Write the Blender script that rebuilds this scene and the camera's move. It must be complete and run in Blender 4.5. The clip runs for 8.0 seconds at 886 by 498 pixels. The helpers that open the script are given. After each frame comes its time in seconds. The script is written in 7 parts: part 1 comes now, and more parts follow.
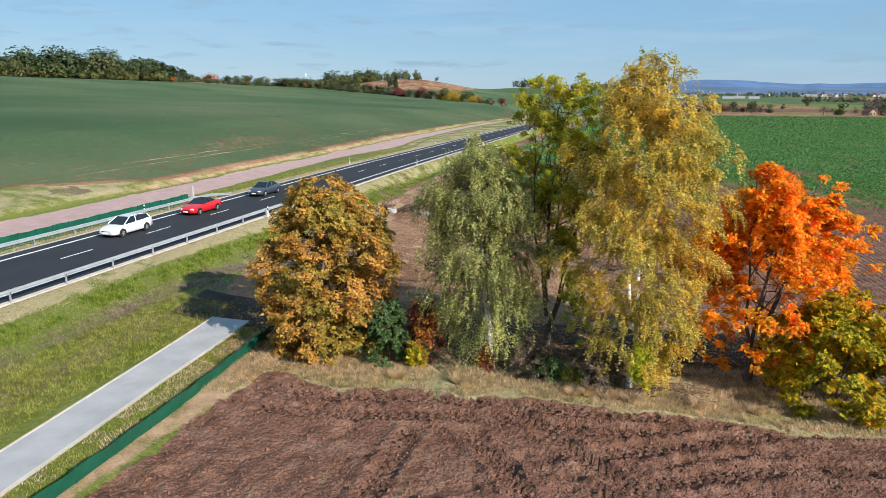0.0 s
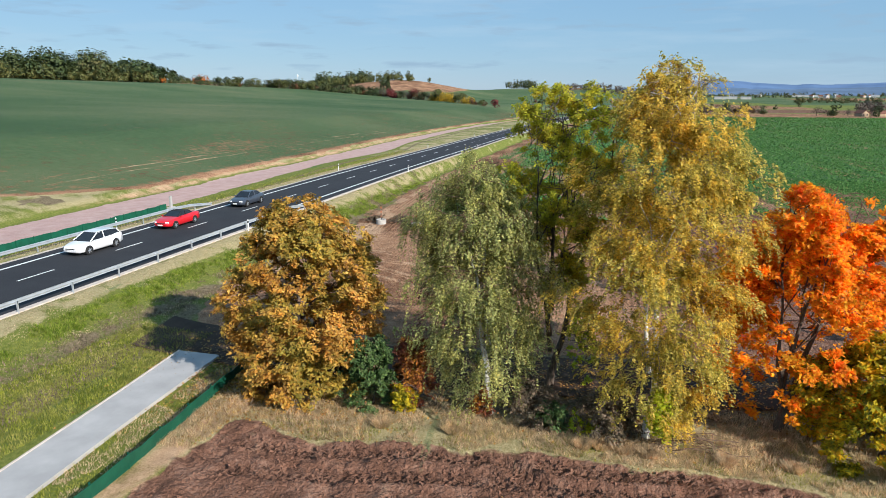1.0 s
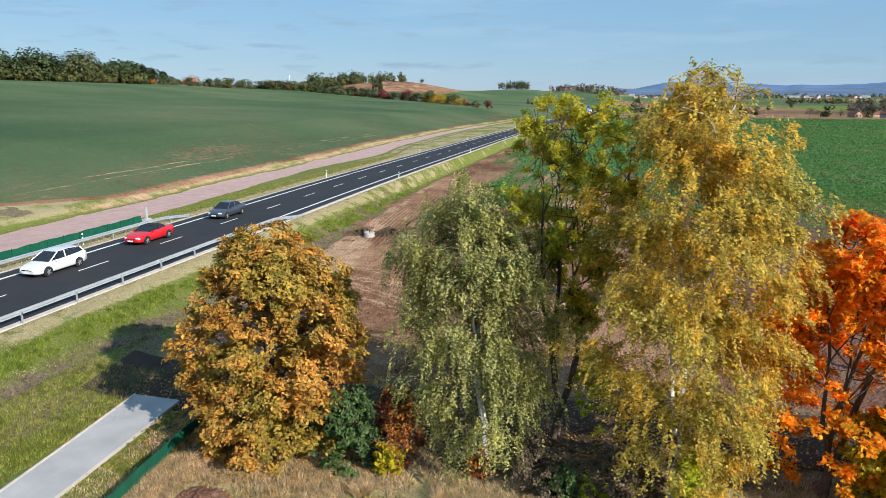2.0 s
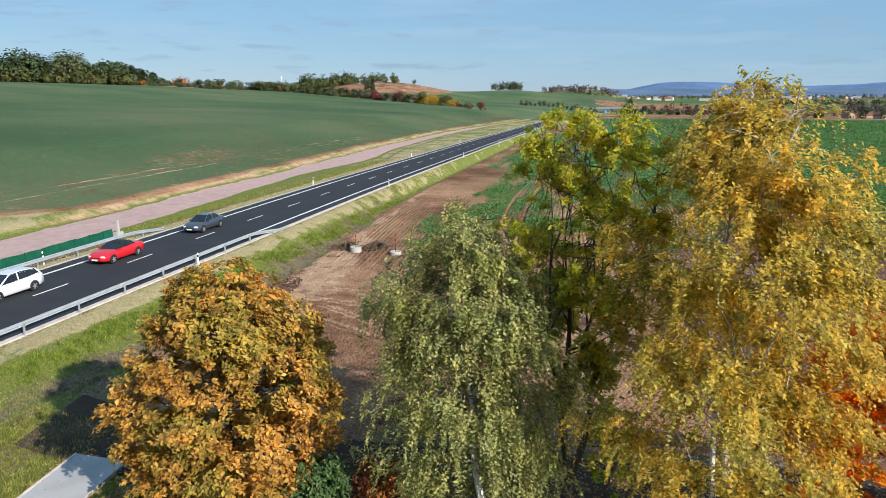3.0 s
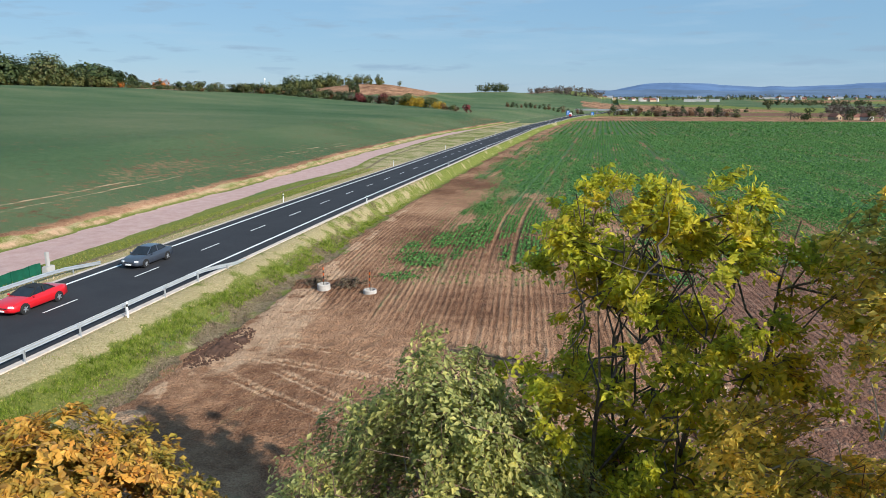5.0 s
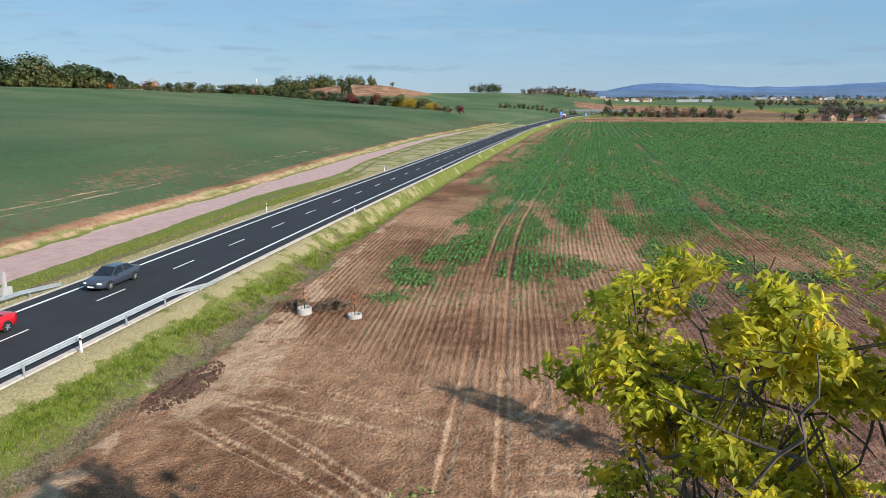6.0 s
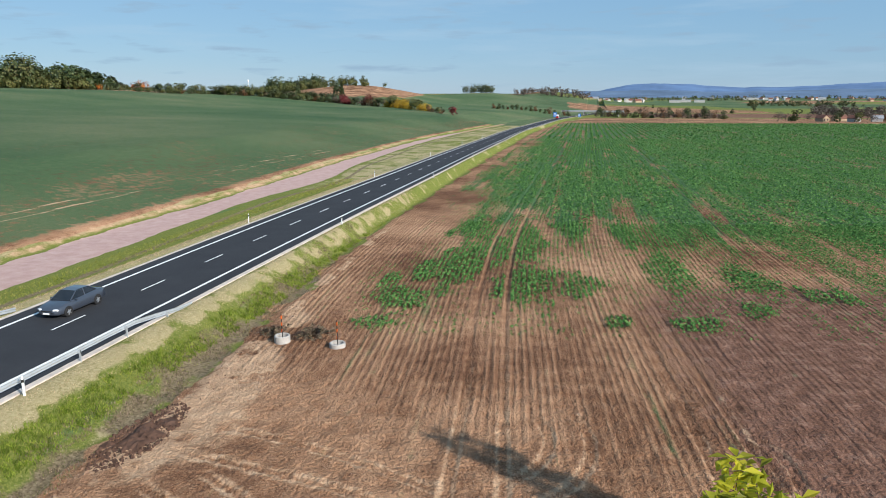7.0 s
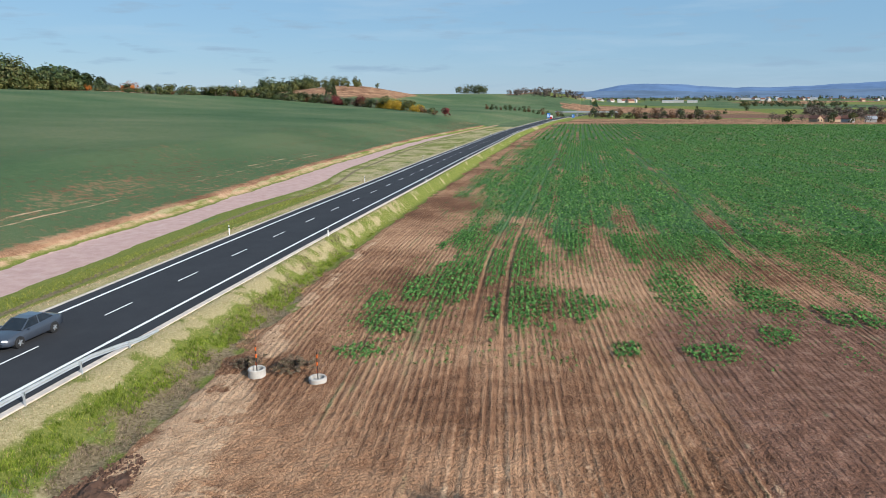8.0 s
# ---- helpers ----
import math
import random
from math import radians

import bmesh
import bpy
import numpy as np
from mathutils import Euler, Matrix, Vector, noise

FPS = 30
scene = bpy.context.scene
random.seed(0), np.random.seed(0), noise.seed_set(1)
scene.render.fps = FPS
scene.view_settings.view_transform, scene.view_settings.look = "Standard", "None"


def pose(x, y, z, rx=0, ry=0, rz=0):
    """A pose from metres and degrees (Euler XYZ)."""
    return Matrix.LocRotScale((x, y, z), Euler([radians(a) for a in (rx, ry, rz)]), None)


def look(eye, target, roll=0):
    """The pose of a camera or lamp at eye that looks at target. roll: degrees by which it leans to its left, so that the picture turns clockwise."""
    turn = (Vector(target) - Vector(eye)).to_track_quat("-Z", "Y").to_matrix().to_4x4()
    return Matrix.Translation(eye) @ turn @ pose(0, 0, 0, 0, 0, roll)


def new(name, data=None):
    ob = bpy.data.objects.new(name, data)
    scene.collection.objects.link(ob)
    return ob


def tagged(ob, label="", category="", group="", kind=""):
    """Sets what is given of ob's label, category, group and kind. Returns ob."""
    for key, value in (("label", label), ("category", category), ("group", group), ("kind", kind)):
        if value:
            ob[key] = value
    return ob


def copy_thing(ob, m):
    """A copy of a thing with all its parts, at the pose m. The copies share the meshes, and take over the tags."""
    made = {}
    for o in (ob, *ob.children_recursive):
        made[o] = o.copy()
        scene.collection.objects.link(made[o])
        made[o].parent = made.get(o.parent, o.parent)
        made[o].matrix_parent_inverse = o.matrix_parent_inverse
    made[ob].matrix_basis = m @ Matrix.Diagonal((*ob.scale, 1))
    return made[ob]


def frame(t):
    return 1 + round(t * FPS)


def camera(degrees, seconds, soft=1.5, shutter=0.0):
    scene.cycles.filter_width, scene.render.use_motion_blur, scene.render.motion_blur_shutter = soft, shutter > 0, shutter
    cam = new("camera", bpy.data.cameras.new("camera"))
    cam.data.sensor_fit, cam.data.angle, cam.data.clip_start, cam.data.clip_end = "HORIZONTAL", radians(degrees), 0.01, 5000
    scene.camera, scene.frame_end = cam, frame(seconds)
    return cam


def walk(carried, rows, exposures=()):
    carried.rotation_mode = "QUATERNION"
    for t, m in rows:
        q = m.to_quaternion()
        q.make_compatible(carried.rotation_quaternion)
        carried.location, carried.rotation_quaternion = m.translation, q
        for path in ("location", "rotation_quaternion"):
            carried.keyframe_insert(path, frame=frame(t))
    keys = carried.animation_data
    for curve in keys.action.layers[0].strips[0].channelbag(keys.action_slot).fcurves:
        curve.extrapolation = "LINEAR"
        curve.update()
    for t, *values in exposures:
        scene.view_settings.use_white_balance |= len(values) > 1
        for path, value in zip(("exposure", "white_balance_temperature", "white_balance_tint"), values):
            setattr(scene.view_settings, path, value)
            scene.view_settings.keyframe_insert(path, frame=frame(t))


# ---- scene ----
cam = camera(66.0, 8.0, 0.35)
PATH = [
    (0.0, (2.593, 2.106, 13.383), (-0.018, 21.382, 8.767), 0.16),
    (0.5, (2.368, 4.076, 13.556), (-0.145, 23.371, 8.951), 0.14),
    (1.0, (2.153, 6.107, 13.733), (-0.261, 25.419, 9.138), 0.12),
    (1.5, (1.948, 8.191, 13.913), (-0.367, 27.520, 9.328), 0.10),
    (2.0, (1.754, 10.323, 14.096), (-0.463, 29.667, 9.521), 0.08),
    (2.5, (1.570, 12.496, 14.281), (-0.548, 31.854, 9.715), 0.07),
    (3.0, (1.397, 14.703, 14.468), (-0.623, 34.074, 9.912), 0.05),
    (3.5, (1.234, 16.937, 14.658), (-0.688, 36.320, 10.110), 0.03),
    (4.0, (1.082, 19.192, 14.849), (-0.742, 38.586, 10.309), 0.01),
    (4.5, (0.940, 21.461, 15.042), (-0.786, 40.865, 10.509), -0.01),
    (5.0, (0.809, 23.737, 15.235), (-0.820, 43.151, 10.710), -0.03),
    (5.5, (0.688, 26.014, 15.430), (-0.844, 45.437, 10.912), -0.05),
    (6.0, (0.578, 28.285, 15.626), (-0.857, 47.716, 11.114), -0.07),
    (6.5, (0.478, 30.543, 15.822), (-0.861, 49.982, 11.315), -0.09),
    (7.0, (0.389, 32.782, 16.018), (-0.853, 52.227, 11.517), -0.11),
    (7.5, (0.310, 34.995, 16.214), (-0.836, 54.447, 11.718), -0.13),
    (8.0, (0.241, 37.176, 16.410), (-0.809, 56.632, 11.917), -0.15),
]
walk(cam, [(t, look(eye, target, roll)) for t, eye, target, roll in PATH], [(0.0, 0.48), (2.0, 0.46), (4.5, 0.43), (6.5, 0.40), (8.0, 0.40)])

# ---- light ----
SUN_AZ = (0.77, -0.64)          # where the sun stands, seen from above
SUN_EL = radians(27.5)
world = bpy.data.worlds.new("sky")
scene.world = world
world.use_nodes = True
wt = world.node_tree
wt.nodes.clear()
w_out = wt.nodes.new("ShaderNodeOutputWorld")
w_bg = wt.nodes.new("ShaderNodeBackground")
w_sky = wt.nodes.new("ShaderNodeTexSky")
w_sky.sky_type = "NISHITA"
w_sky.sun_disc = False
w_sky.sun_elevation = SUN_EL
w_sky.sun_rotation = math.atan2(SUN_AZ[0], SUN_AZ[1])
w_sky.air_density = 1.0
w_sky.dust_density = 0.0
w_sky.ozone_density = 3.0
w_co = wt.nodes.new("ShaderNodeTexCoord")
w_map = wt.nodes.new("ShaderNodeMapping")
w_map.inputs["Scale"].default_value = (1.6, 1.6, 14.0)
w_noise = wt.nodes.new("ShaderNodeTexNoise")
w_noise.inputs["Scale"].default_value = 2.6
w_noise.inputs["Detail"].default_value = 6.0
w_noise.inputs["Roughness"].default_value = 0.55
w_ramp = wt.nodes.new("ShaderNodeValToRGB")
w_ramp.color_ramp.elements[0].position = 0.50
w_ramp.color_ramp.elements[0].color = (0, 0, 0, 1)
w_ramp.color_ramp.elements[1].position = 0.78
w_ramp.color_ramp.elements[1].color = (0.5, 0.5, 0.5, 1)
w_mix = wt.nodes.new("ShaderNodeMix")
w_mix.data_type = "RGBA"
w_mix.inputs["B"].default_value = (4.7, 6.4, 7.9, 1)
w_veil = wt.nodes.new("ShaderNodeMix")
w_veil.data_type = "RGBA"
w_veil.inputs["Factor"].default_value = 0.72
w_veil.inputs["B"].default_value = (2.45, 4.75, 7.4, 1)
wt.links.new(w_co.outputs["Generated"], w_map.inputs["Vector"])
wt.links.new(w_map.outputs["Vector"], w_noise.inputs["Vector"])
wt.links.new(w_noise.outputs["Fac"], w_ramp.inputs["Fac"])
wt.links.new(w_ramp.outputs["Color"], w_mix.inputs["Factor"])
wt.links.new(w_sky.outputs["Color"], w_veil.inputs["A"])
wt.links.new(w_veil.outputs["Result"], w_mix.inputs["A"])
# small grey blue clouds low in the sky
c_map = wt.nodes.new("ShaderNodeMapping")
c_map.inputs["Scale"].default_value = (7.0, 7.0, 46.0)
c_noise = wt.nodes.new("ShaderNodeTexNoise")
c_noise.inputs["Scale"].default_value = 1.7
c_noise.inputs["Detail"].default_value = 5.0
c_ramp = wt.nodes.new("ShaderNodeValToRGB")
c_ramp.color_ramp.elements[0].position = 0.56
c_ramp.color_ramp.elements[0].color = (0, 0, 0, 1)
c_ramp.color_ramp.elements[1].position = 0.72
c_ramp.color_ramp.elements[1].color = (0.75, 0.75, 0.75, 1)
c_sep = wt.nodes.new("ShaderNodeSeparateXYZ")
c_band = wt.nodes.new("ShaderNodeValToRGB")
for c_el, (c_p, c_v) in zip([c_band.color_ramp.elements[0], c_band.color_ramp.elements[1], c_band.color_ramp.elements.new(0.5), c_band.color_ramp.elements.new(0.6)], ((0.0, 0.0), (0.16, 0.0), (0.03, 1.0), (0.075, 1.0))):
    c_el.position, c_el.color = c_p, (c_v, c_v, c_v, 1)
c_mul = wt.nodes.new("ShaderNodeMix")
c_mul.data_type = "RGBA"
c_mul.blend_type = "MULTIPLY"
c_mul.inputs["Factor"].default_value = 1.0
c_mix = wt.nodes.new("ShaderNodeMix")
c_mix.data_type = "RGBA"
c_mix.inputs["B"].default_value = (3.1, 4.6, 6.2, 1)
wt.links.new(w_co.outputs["Generated"], c_map.inputs["Vector"])
wt.links.new(c_map.outputs["Vector"], c_noise.inputs["Vector"])
wt.links.new(c_noise.outputs["Fac"], c_ramp.inputs["Fac"])
wt.links.new(w_co.outputs["Generated"], c_sep.inputs["Vector"])
wt.links.new(c_sep.outputs["Z"], c_band.inputs["Fac"])
wt.links.new(c_ramp.outputs["Color"], c_mul.inputs["A"])
wt.links.new(c_band.outputs["Color"], c_mul.inputs["B"])
wt.links.new(c_mul.outputs["Result"], c_mix.inputs["Factor"])
wt.links.new(w_mix.outputs["Result"], c_mix.inputs["A"])
wt.links.new(c_mix.outputs["Result"], w_bg.inputs["Color"])
w_bg.inputs["Strength"].default_value = 0.075
wt.links.new(w_bg.outputs["Background"], w_out.inputs["Surface"])

sun_data = bpy.data.lights.new("sun", "SUN")
sun_data.energy = 5.0
sun_data.angle = radians(0.6)
sun_data.color = (1.0, 0.95, 0.88)
sun = new("sun", sun_data)
sun.matrix_world = look((60 * SUN_AZ[0], 60 * SUN_AZ[1], 60 * math.tan(SUN_EL)), (0, 0, 0))
scene.view_settings.exposure = 0.4


# ---- materials ----
def ramp(nt, fac, stops):
    n = nt.nodes.new("ShaderNodeValToRGB")
    e = n.color_ramp.elements
    while len(e) < len(stops):
        e.new(0.5)
    for el, (p, c) in zip(e, stops):
        el.position = p
        el.color = (*c, 1) if len(c) == 3 else c
    nt.links.new(fac, n.inputs["Fac"])
    return n.outputs["Color"]


def noise_fac(nt, vec, scale, detail=4.0, rough=0.55):
    n = nt.nodes.new("ShaderNodeTexNoise")
    n.inputs["Scale"].default_value = scale
    n.inputs["Detail"].default_value = detail
    n.inputs["Roughness"].default_value = rough
    nt.links.new(vec, n.inputs["Vector"])
    return n.outputs["Fac"]


def mixc(nt, fac, a, b, mode="MIX"):
    n = nt.nodes.new("ShaderNodeMix")
    n.data_type = "RGBA"
    n.blend_type = mode
    for key, val in (("Factor", fac), ("A", a), ("B", b)):
        sock = n.inputs[key] if key == "Factor" else [i for i in n.inputs if i.name == key and i.type == "RGBA"][0]
        if isinstance(val, (int, float)):
            sock.default_value = val
        elif isinstance(val, tuple):
            sock.default_value = (*val, 1)
        else:
            nt.links.new(val, sock)
    return [o for o in n.outputs if o.type == "RGBA"][0]


def fmath(nt, op, a, b=0.0, c=0.0, clamp=False):
    n = nt.nodes.new("ShaderNodeMath")
    n.operation = op
    n.use_clamp = clamp
    for i, v in enumerate((a, b, c)):
        if isinstance(v, (int, float)):
            n.inputs[i].default_value = v
        else:
            nt.links.new(v, n.inputs[i])
    return n.outputs[0]


def edge(nt, v, lo, hi):
    n = nt.nodes.new("ShaderNodeMapRange")
    n.interpolation_type = "SMOOTHSTEP"
    n.inputs["From Min"].default_value = lo
    n.inputs["From Max"].default_value = hi
    nt.links.new(v, n.inputs["Value"])
    return n.outputs["Result"]


def start(name, rough=0.8, metal=0.0):
    m = bpy.data.materials.new(name)
    m.use_nodes = True
    nt = m.node_tree
    b = nt.nodes["Principled BSDF"]
    b.inputs["Roughness"].default_value = rough
    b.inputs["Metallic"].default_value = metal
    b.inputs["Specular IOR Level"].default_value = 0.3
    co = nt.nodes.new("ShaderNodeTexCoord")
    return m, nt, b, co.outputs["Object"]


def bump(nt, b, height, strength=0.5, dist=0.05):
    n = nt.nodes.new("ShaderNodeBump")
    n.inputs["Strength"].default_value = strength
    n.inputs["Distance"].default_value = dist
    nt.links.new(height, n.inputs["Height"])
    nt.links.new(n.outputs["Normal"], b.inputs["Normal"])


def plain(name, c, rough=0.6, metal=0.0, var=0.15, scale=6.0, bumps=0.0, fine=40.0):
    """A surface of one colour with grain and wear at two scales."""
    m, nt, b, co = start(name, rough, metal)
    lo = tuple(v * (1 - var) for v in c)
    hi = tuple(min(1, v * (1 + var)) for v in c)
    big = ramp(nt, noise_fac(nt, co, scale), [(0.3, lo), (0.7, hi)])
    small = noise_fac(nt, co, fine, 3)
    col = mixc(nt, 0.5 * var, big, ramp(nt, small, [(0.3, tuple(v * 0.5 for v in c)), (0.7, tuple(min(1, v * 1.4) for v in c))]))
    nt.links.new(col, b.inputs["Base Color"])
    if rough > 0.55:
        nt.links.new(fmath(nt, "MULTIPLY_ADD", edge(nt, small, 0.3, 0.7), 0.14, rough - 0.09, True), b.inputs["Roughness"])
    if rough > 0.8:
        b.inputs["Specular IOR Level"].default_value = 0.15
    if bumps:
        bump(nt, b, small, bumps, 0.02)
    return m


def leafy(name, colours, patch=None, scale=0.5, through_light=0.35, rough=0.55, share_at=0.44):
    """Leaves: each takes its own colour, and whole limbs lean to another."""
    m, nt, b, co = start(name, rough)
    if rough > 0.7:
        b.inputs["Specular IOR Level"].default_value = 0.1
    geo = nt.nodes.new("ShaderNodeNewGeometry")
    n = len(colours)
    col = ramp(nt, geo.outputs["Random Per Island"], [((i + 0.5) / n, c) for i, c in enumerate(colours)])
    if patch:
        f = edge(nt, noise_fac(nt, co, scale, 3, 0.6), share_at, share_at + 0.16)
        col2 = ramp(nt, geo.outputs["Random Per Island"], [((i + 0.5) / len(patch), c) for i, c in enumerate(patch)])
        col = mixc(nt, f, col, col2)
    # sprays differ among themselves
    col = mixc(nt, 1.0, col, ramp(nt, noise_fac(nt, co, 2.3, 2, 0.5), [(0.34, (0.68, 0.70, 0.70)), (0.5, (1.05, 1.05, 1.05)), (0.66, (1.38, 1.34, 1.3))]), "MULTIPLY")
    nt.links.new(col, b.inputs["Base Color"])
    tr = nt.nodes.new("ShaderNodeBsdfTranslucent")
    nt.links.new(col, tr.inputs["Color"])
    mx = nt.nodes.new("ShaderNodeMixShader")
    mx.inputs["Fac"].default_value = through_light
    out = nt.nodes["Material Output"]
    nt.links.new(b.outputs["BSDF"], mx.inputs[1])
    nt.links.new(tr.outputs["BSDF"], mx.inputs[2])
    nt.links.new(mx.outputs["Shader"], out.inputs["Surface"])
    return m


def bark(name, c, dark, birch=False, young=None):
    m, nt, b, co = start(name, 0.9)
    mp = nt.nodes.new("ShaderNodeMapping")
    mp.inputs["Scale"].default_value = (2, 2, 9) if birch else (7, 7, 1.5)
    nt.links.new(co, mp.inputs["Vector"])
    f = noise_fac(nt, mp.outputs["Vector"], 1.6 if birch else 3.0, 5, 0.65)
    col = ramp(nt, f, [(0.36 if birch else 0.3, dark), (0.47 if birch else 0.7, c)])
    if young:
        # the upper wood is still thin and brown
        z = nt.nodes.new("ShaderNodeSeparateXYZ")
        nt.links.new(co, z.inputs["Vector"])
        col = mixc(nt, edge(nt, z.outputs["Z"], 8.0, 12.0), col, young)
    nt.links.new(col, b.inputs["Base Color"])
    bump(nt, b, f, 0.6, 0.03)
    return m


def ground_material():
    """The sheet of ground: the zones come with the mesh, their ragged edges from noise."""
    m, nt, b, co = start("ground", 0.95)
    b.inputs["Specular IOR Level"].default_value = 0.12
    za = nt.nodes.new("ShaderNodeAttribute")
    za.attribute_name = "zone_a"
    zb = nt.nodes.new("ShaderNodeAttribute")
    zb.attribute_name = "zone_b"
    sa = nt.nodes.new("ShaderNodeSeparateColor")
    sb = nt.nodes.new("ShaderNodeSeparateColor")
    nt.links.new(za.outputs["Color"], sa.inputs["Color"])
    nt.links.new(zb.outputs["Color"], sb.inputs["Color"])
    n_fine = noise_fac(nt, co, 6.0, 6, 0.7)
    n_mid = noise_fac(nt, co, 0.9, 5, 0.6)
    n_big = noise_fac(nt, co, 0.06, 4, 0.6)
    n_far = noise_fac(nt, co, 0.012, 3, 0.5)
    n_rag = fmath(nt, "MULTIPLY_ADD", n_fine, 0.35, fmath(nt, "MULTIPLY", n_mid, 0.65))
    xyz = nt.nodes.new("ShaderNodeSeparateXYZ")
    nt.links.new(co, xyz.inputs["Vector"])
    swing = fmath(nt, "DIVIDE", fmath(nt, "SUBTRACT", xyz.outputs["Y"], 80.0), 40.0, clamp=True)
    drift = fmath(nt, "MULTIPLY_ADD", fmath(nt, "MULTIPLY", swing, swing), 20.0, fmath(nt, "MAXIMUM", fmath(nt, "SUBTRACT", xyz.outputs["Y"], 120.0), 0.0))
    row_at = fmath(nt, "SUBTRACT", xyz.outputs["X"], fmath(nt, "MULTIPLY_ADD", drift, 0.107, fmath(nt, "MULTIPLY", xyz.outputs["Y"], 0.035)))
    turn = nt.nodes.new("ShaderNodeCombineXYZ")
    nt.links.new(row_at, turn.inputs["X"])
    nt.links.new(xyz.outputs["Y"], turn.inputs["Y"])
    long = nt.nodes.new("ShaderNodeMapping")
    long.inputs["Scale"].default_value = (1.0, 0.06, 0.0)
    nt.links.new(turn.outputs["Vector"], long.inputs["Vector"])
    n_row = fmath(nt, "MULTIPLY_ADD", noise_fac(nt, long.outputs["Vector"], 1.7, 3, 0.6), 0.5, fmath(nt, "MULTIPLY", noise_fac(nt, long.outputs["Vector"], 0.33, 3, 0.6), 0.5))
    n_grain = noise_fac(nt, co, 17.0, 4, 0.75)
    n_soil = fmath(nt, "MULTIPLY_ADD", n_row, 0.14, fmath(nt, "MULTIPLY_ADD", n_rag, 0.30, fmath(nt, "MULTIPLY", n_grain, 0.56)))

    q_bent = fmath(nt, "MULTIPLY_ADD", n_big, 0.35, row_at)
    streak = noise_fac(nt, long.outputs["Vector"], 5.5, 3, 0.65)
    drill = fmath(nt, "COSINE", fmath(nt, "MULTIPLY", q_bent, 2 * math.pi / 0.45))
    drill = fmath(nt, "MULTIPLY_ADD", fmath(nt, "MULTIPLY_ADD", streak, 7.0, -3.5), 0.38, fmath(nt, "MULTIPLY", drill, 0.62))
    drill = fmath(nt, "MULTIPLY", drill, fmath(nt, "MULTIPLY", edge(nt, n_row, 0.30, 0.60), edge(nt, row_at, -24.0, -20.0)))
    drill = fmath(nt, "MULTIPLY", drill, edge(nt, fmath(nt, "MULTIPLY_ADD", xyz.outputs["X"], 0.6, fmath(nt, "MULTIPLY_ADD", n_mid, 6.0, xyz.outputs["Y"])), 60.0, 72.0))
    n_soil = fmath(nt, "MULTIPLY_ADD", fmath(nt, "MULTIPLY", drill, sa.outputs["Green"]), 0.06, n_soil)

    def zone(v, soft=0.16):
        return edge(nt, fmath(nt, "ADD", v, fmath(nt, "MULTIPLY_ADD", n_rag, 0.8, -0.4)), 0.5 - soft, 0.5 + soft)

    grass = ramp(nt, fmath(nt, "MULTIPLY_ADD", n_grain, 0.5, fmath(nt, "MULTIPLY", n_fine, 0.5)), [(0.36, (0.060, 0.080, 0.014)), (0.5, (0.15, 0.175, 0.034)), (0.64, (0.27, 0.26, 0.085))])
    dry = ramp(nt, fmath(nt, "MULTIPLY_ADD", n_grain, 0.5, fmath(nt, "MULTIPLY", n_fine, 0.5)), [(0.36, (0.17, 0.14, 0.06)), (0.5, (0.36, 0.30, 0.155)), (0.64, (0.52, 0.44, 0.265))])
    weeds = ramp(nt, n_fine, [(0.35, (0.075, 0.056, 0.032)), (0.5, (0.185, 0.140, 0.082)), (0.7, (0.34, 0.27, 0.175))])
    soil = ramp(nt, fmath(nt, "MULTIPLY_ADD", n_big, 0.3, fmath(nt, "MULTIPLY", n_soil, 0.7)), [(0.435, (0.110, 0.049, 0.026)), (0.5, (0.280, 0.145, 0.081)), (0.565, (0.50, 0.293, 0.172))])
    loam = ramp(nt, fmath(nt, "MULTIPLY_ADD", n_rag, 0.6, fmath(nt, "MULTIPLY", n_grain, 0.4)), [(0.36, (0.075, 0.036, 0.023)), (0.5, (0.180, 0.090, 0.060)), (0.63, (0.33, 0.192, 0.138))])
    crop = ramp(nt, n_soil, [(0.41, (0.026, 0.080, 0.027)), (0.5, (0.055, 0.140, 0.050)), (0.60, (0.125, 0.185, 0.080))])
    winter = ramp(nt, fmath(nt, "MULTIPLY_ADD", n_far, 0.3, fmath(nt, "MULTIPLY", n_soil, 0.7)), [(0.41, (0.034, 0.080, 0.034)), (0.5, (0.076, 0.126, 0.055)), (0.59, (0.17, 0.172, 0.092))])
    pink = ramp(nt, n_rag, [(0.3, (0.42, 0.265, 0.235)), (0.5, (0.50, 0.335, 0.30)), (0.72, (0.57, 0.41, 0.37))])
    sand = ramp(nt, fmath(nt, "MULTIPLY_ADD", n_grain, 0.5, fmath(nt, "MULTIPLY", n_rag, 0.5)), [(0.38, (0.29, 0.168, 0.098)), (0.52, (0.51, 0.325, 0.20)), (0.66, (0.64, 0.455, 0.305))])
    col = mixc(nt, zone(fmath(nt, "ADD", sa.outputs["Red"], fmath(nt, "MULTIPLY_ADD", n_big, 0.9, -0.45)), 0.2), grass, dry)
    col = mixc(nt, zone(za.outputs["Alpha"], 0.2), col, weeds)
    col = mixc(nt, zone(sa.outputs["Green"]), col, soil)
    col = mixc(nt, zone(sa.outputs["Blue"]), col, loam)
    col = mixc(nt, zone(fmath(nt, "ADD", sb.outputs["Red"], fmath(nt, "MULTIPLY_ADD", n_row, 3.2, -1.6)), 0.25), col, crop)
    n_mot = fmath(nt, "MULTIPLY_ADD", n_mid, 1.1, fmath(nt, "MULTIPLY_ADD", n_row, 1.0, -1.05))
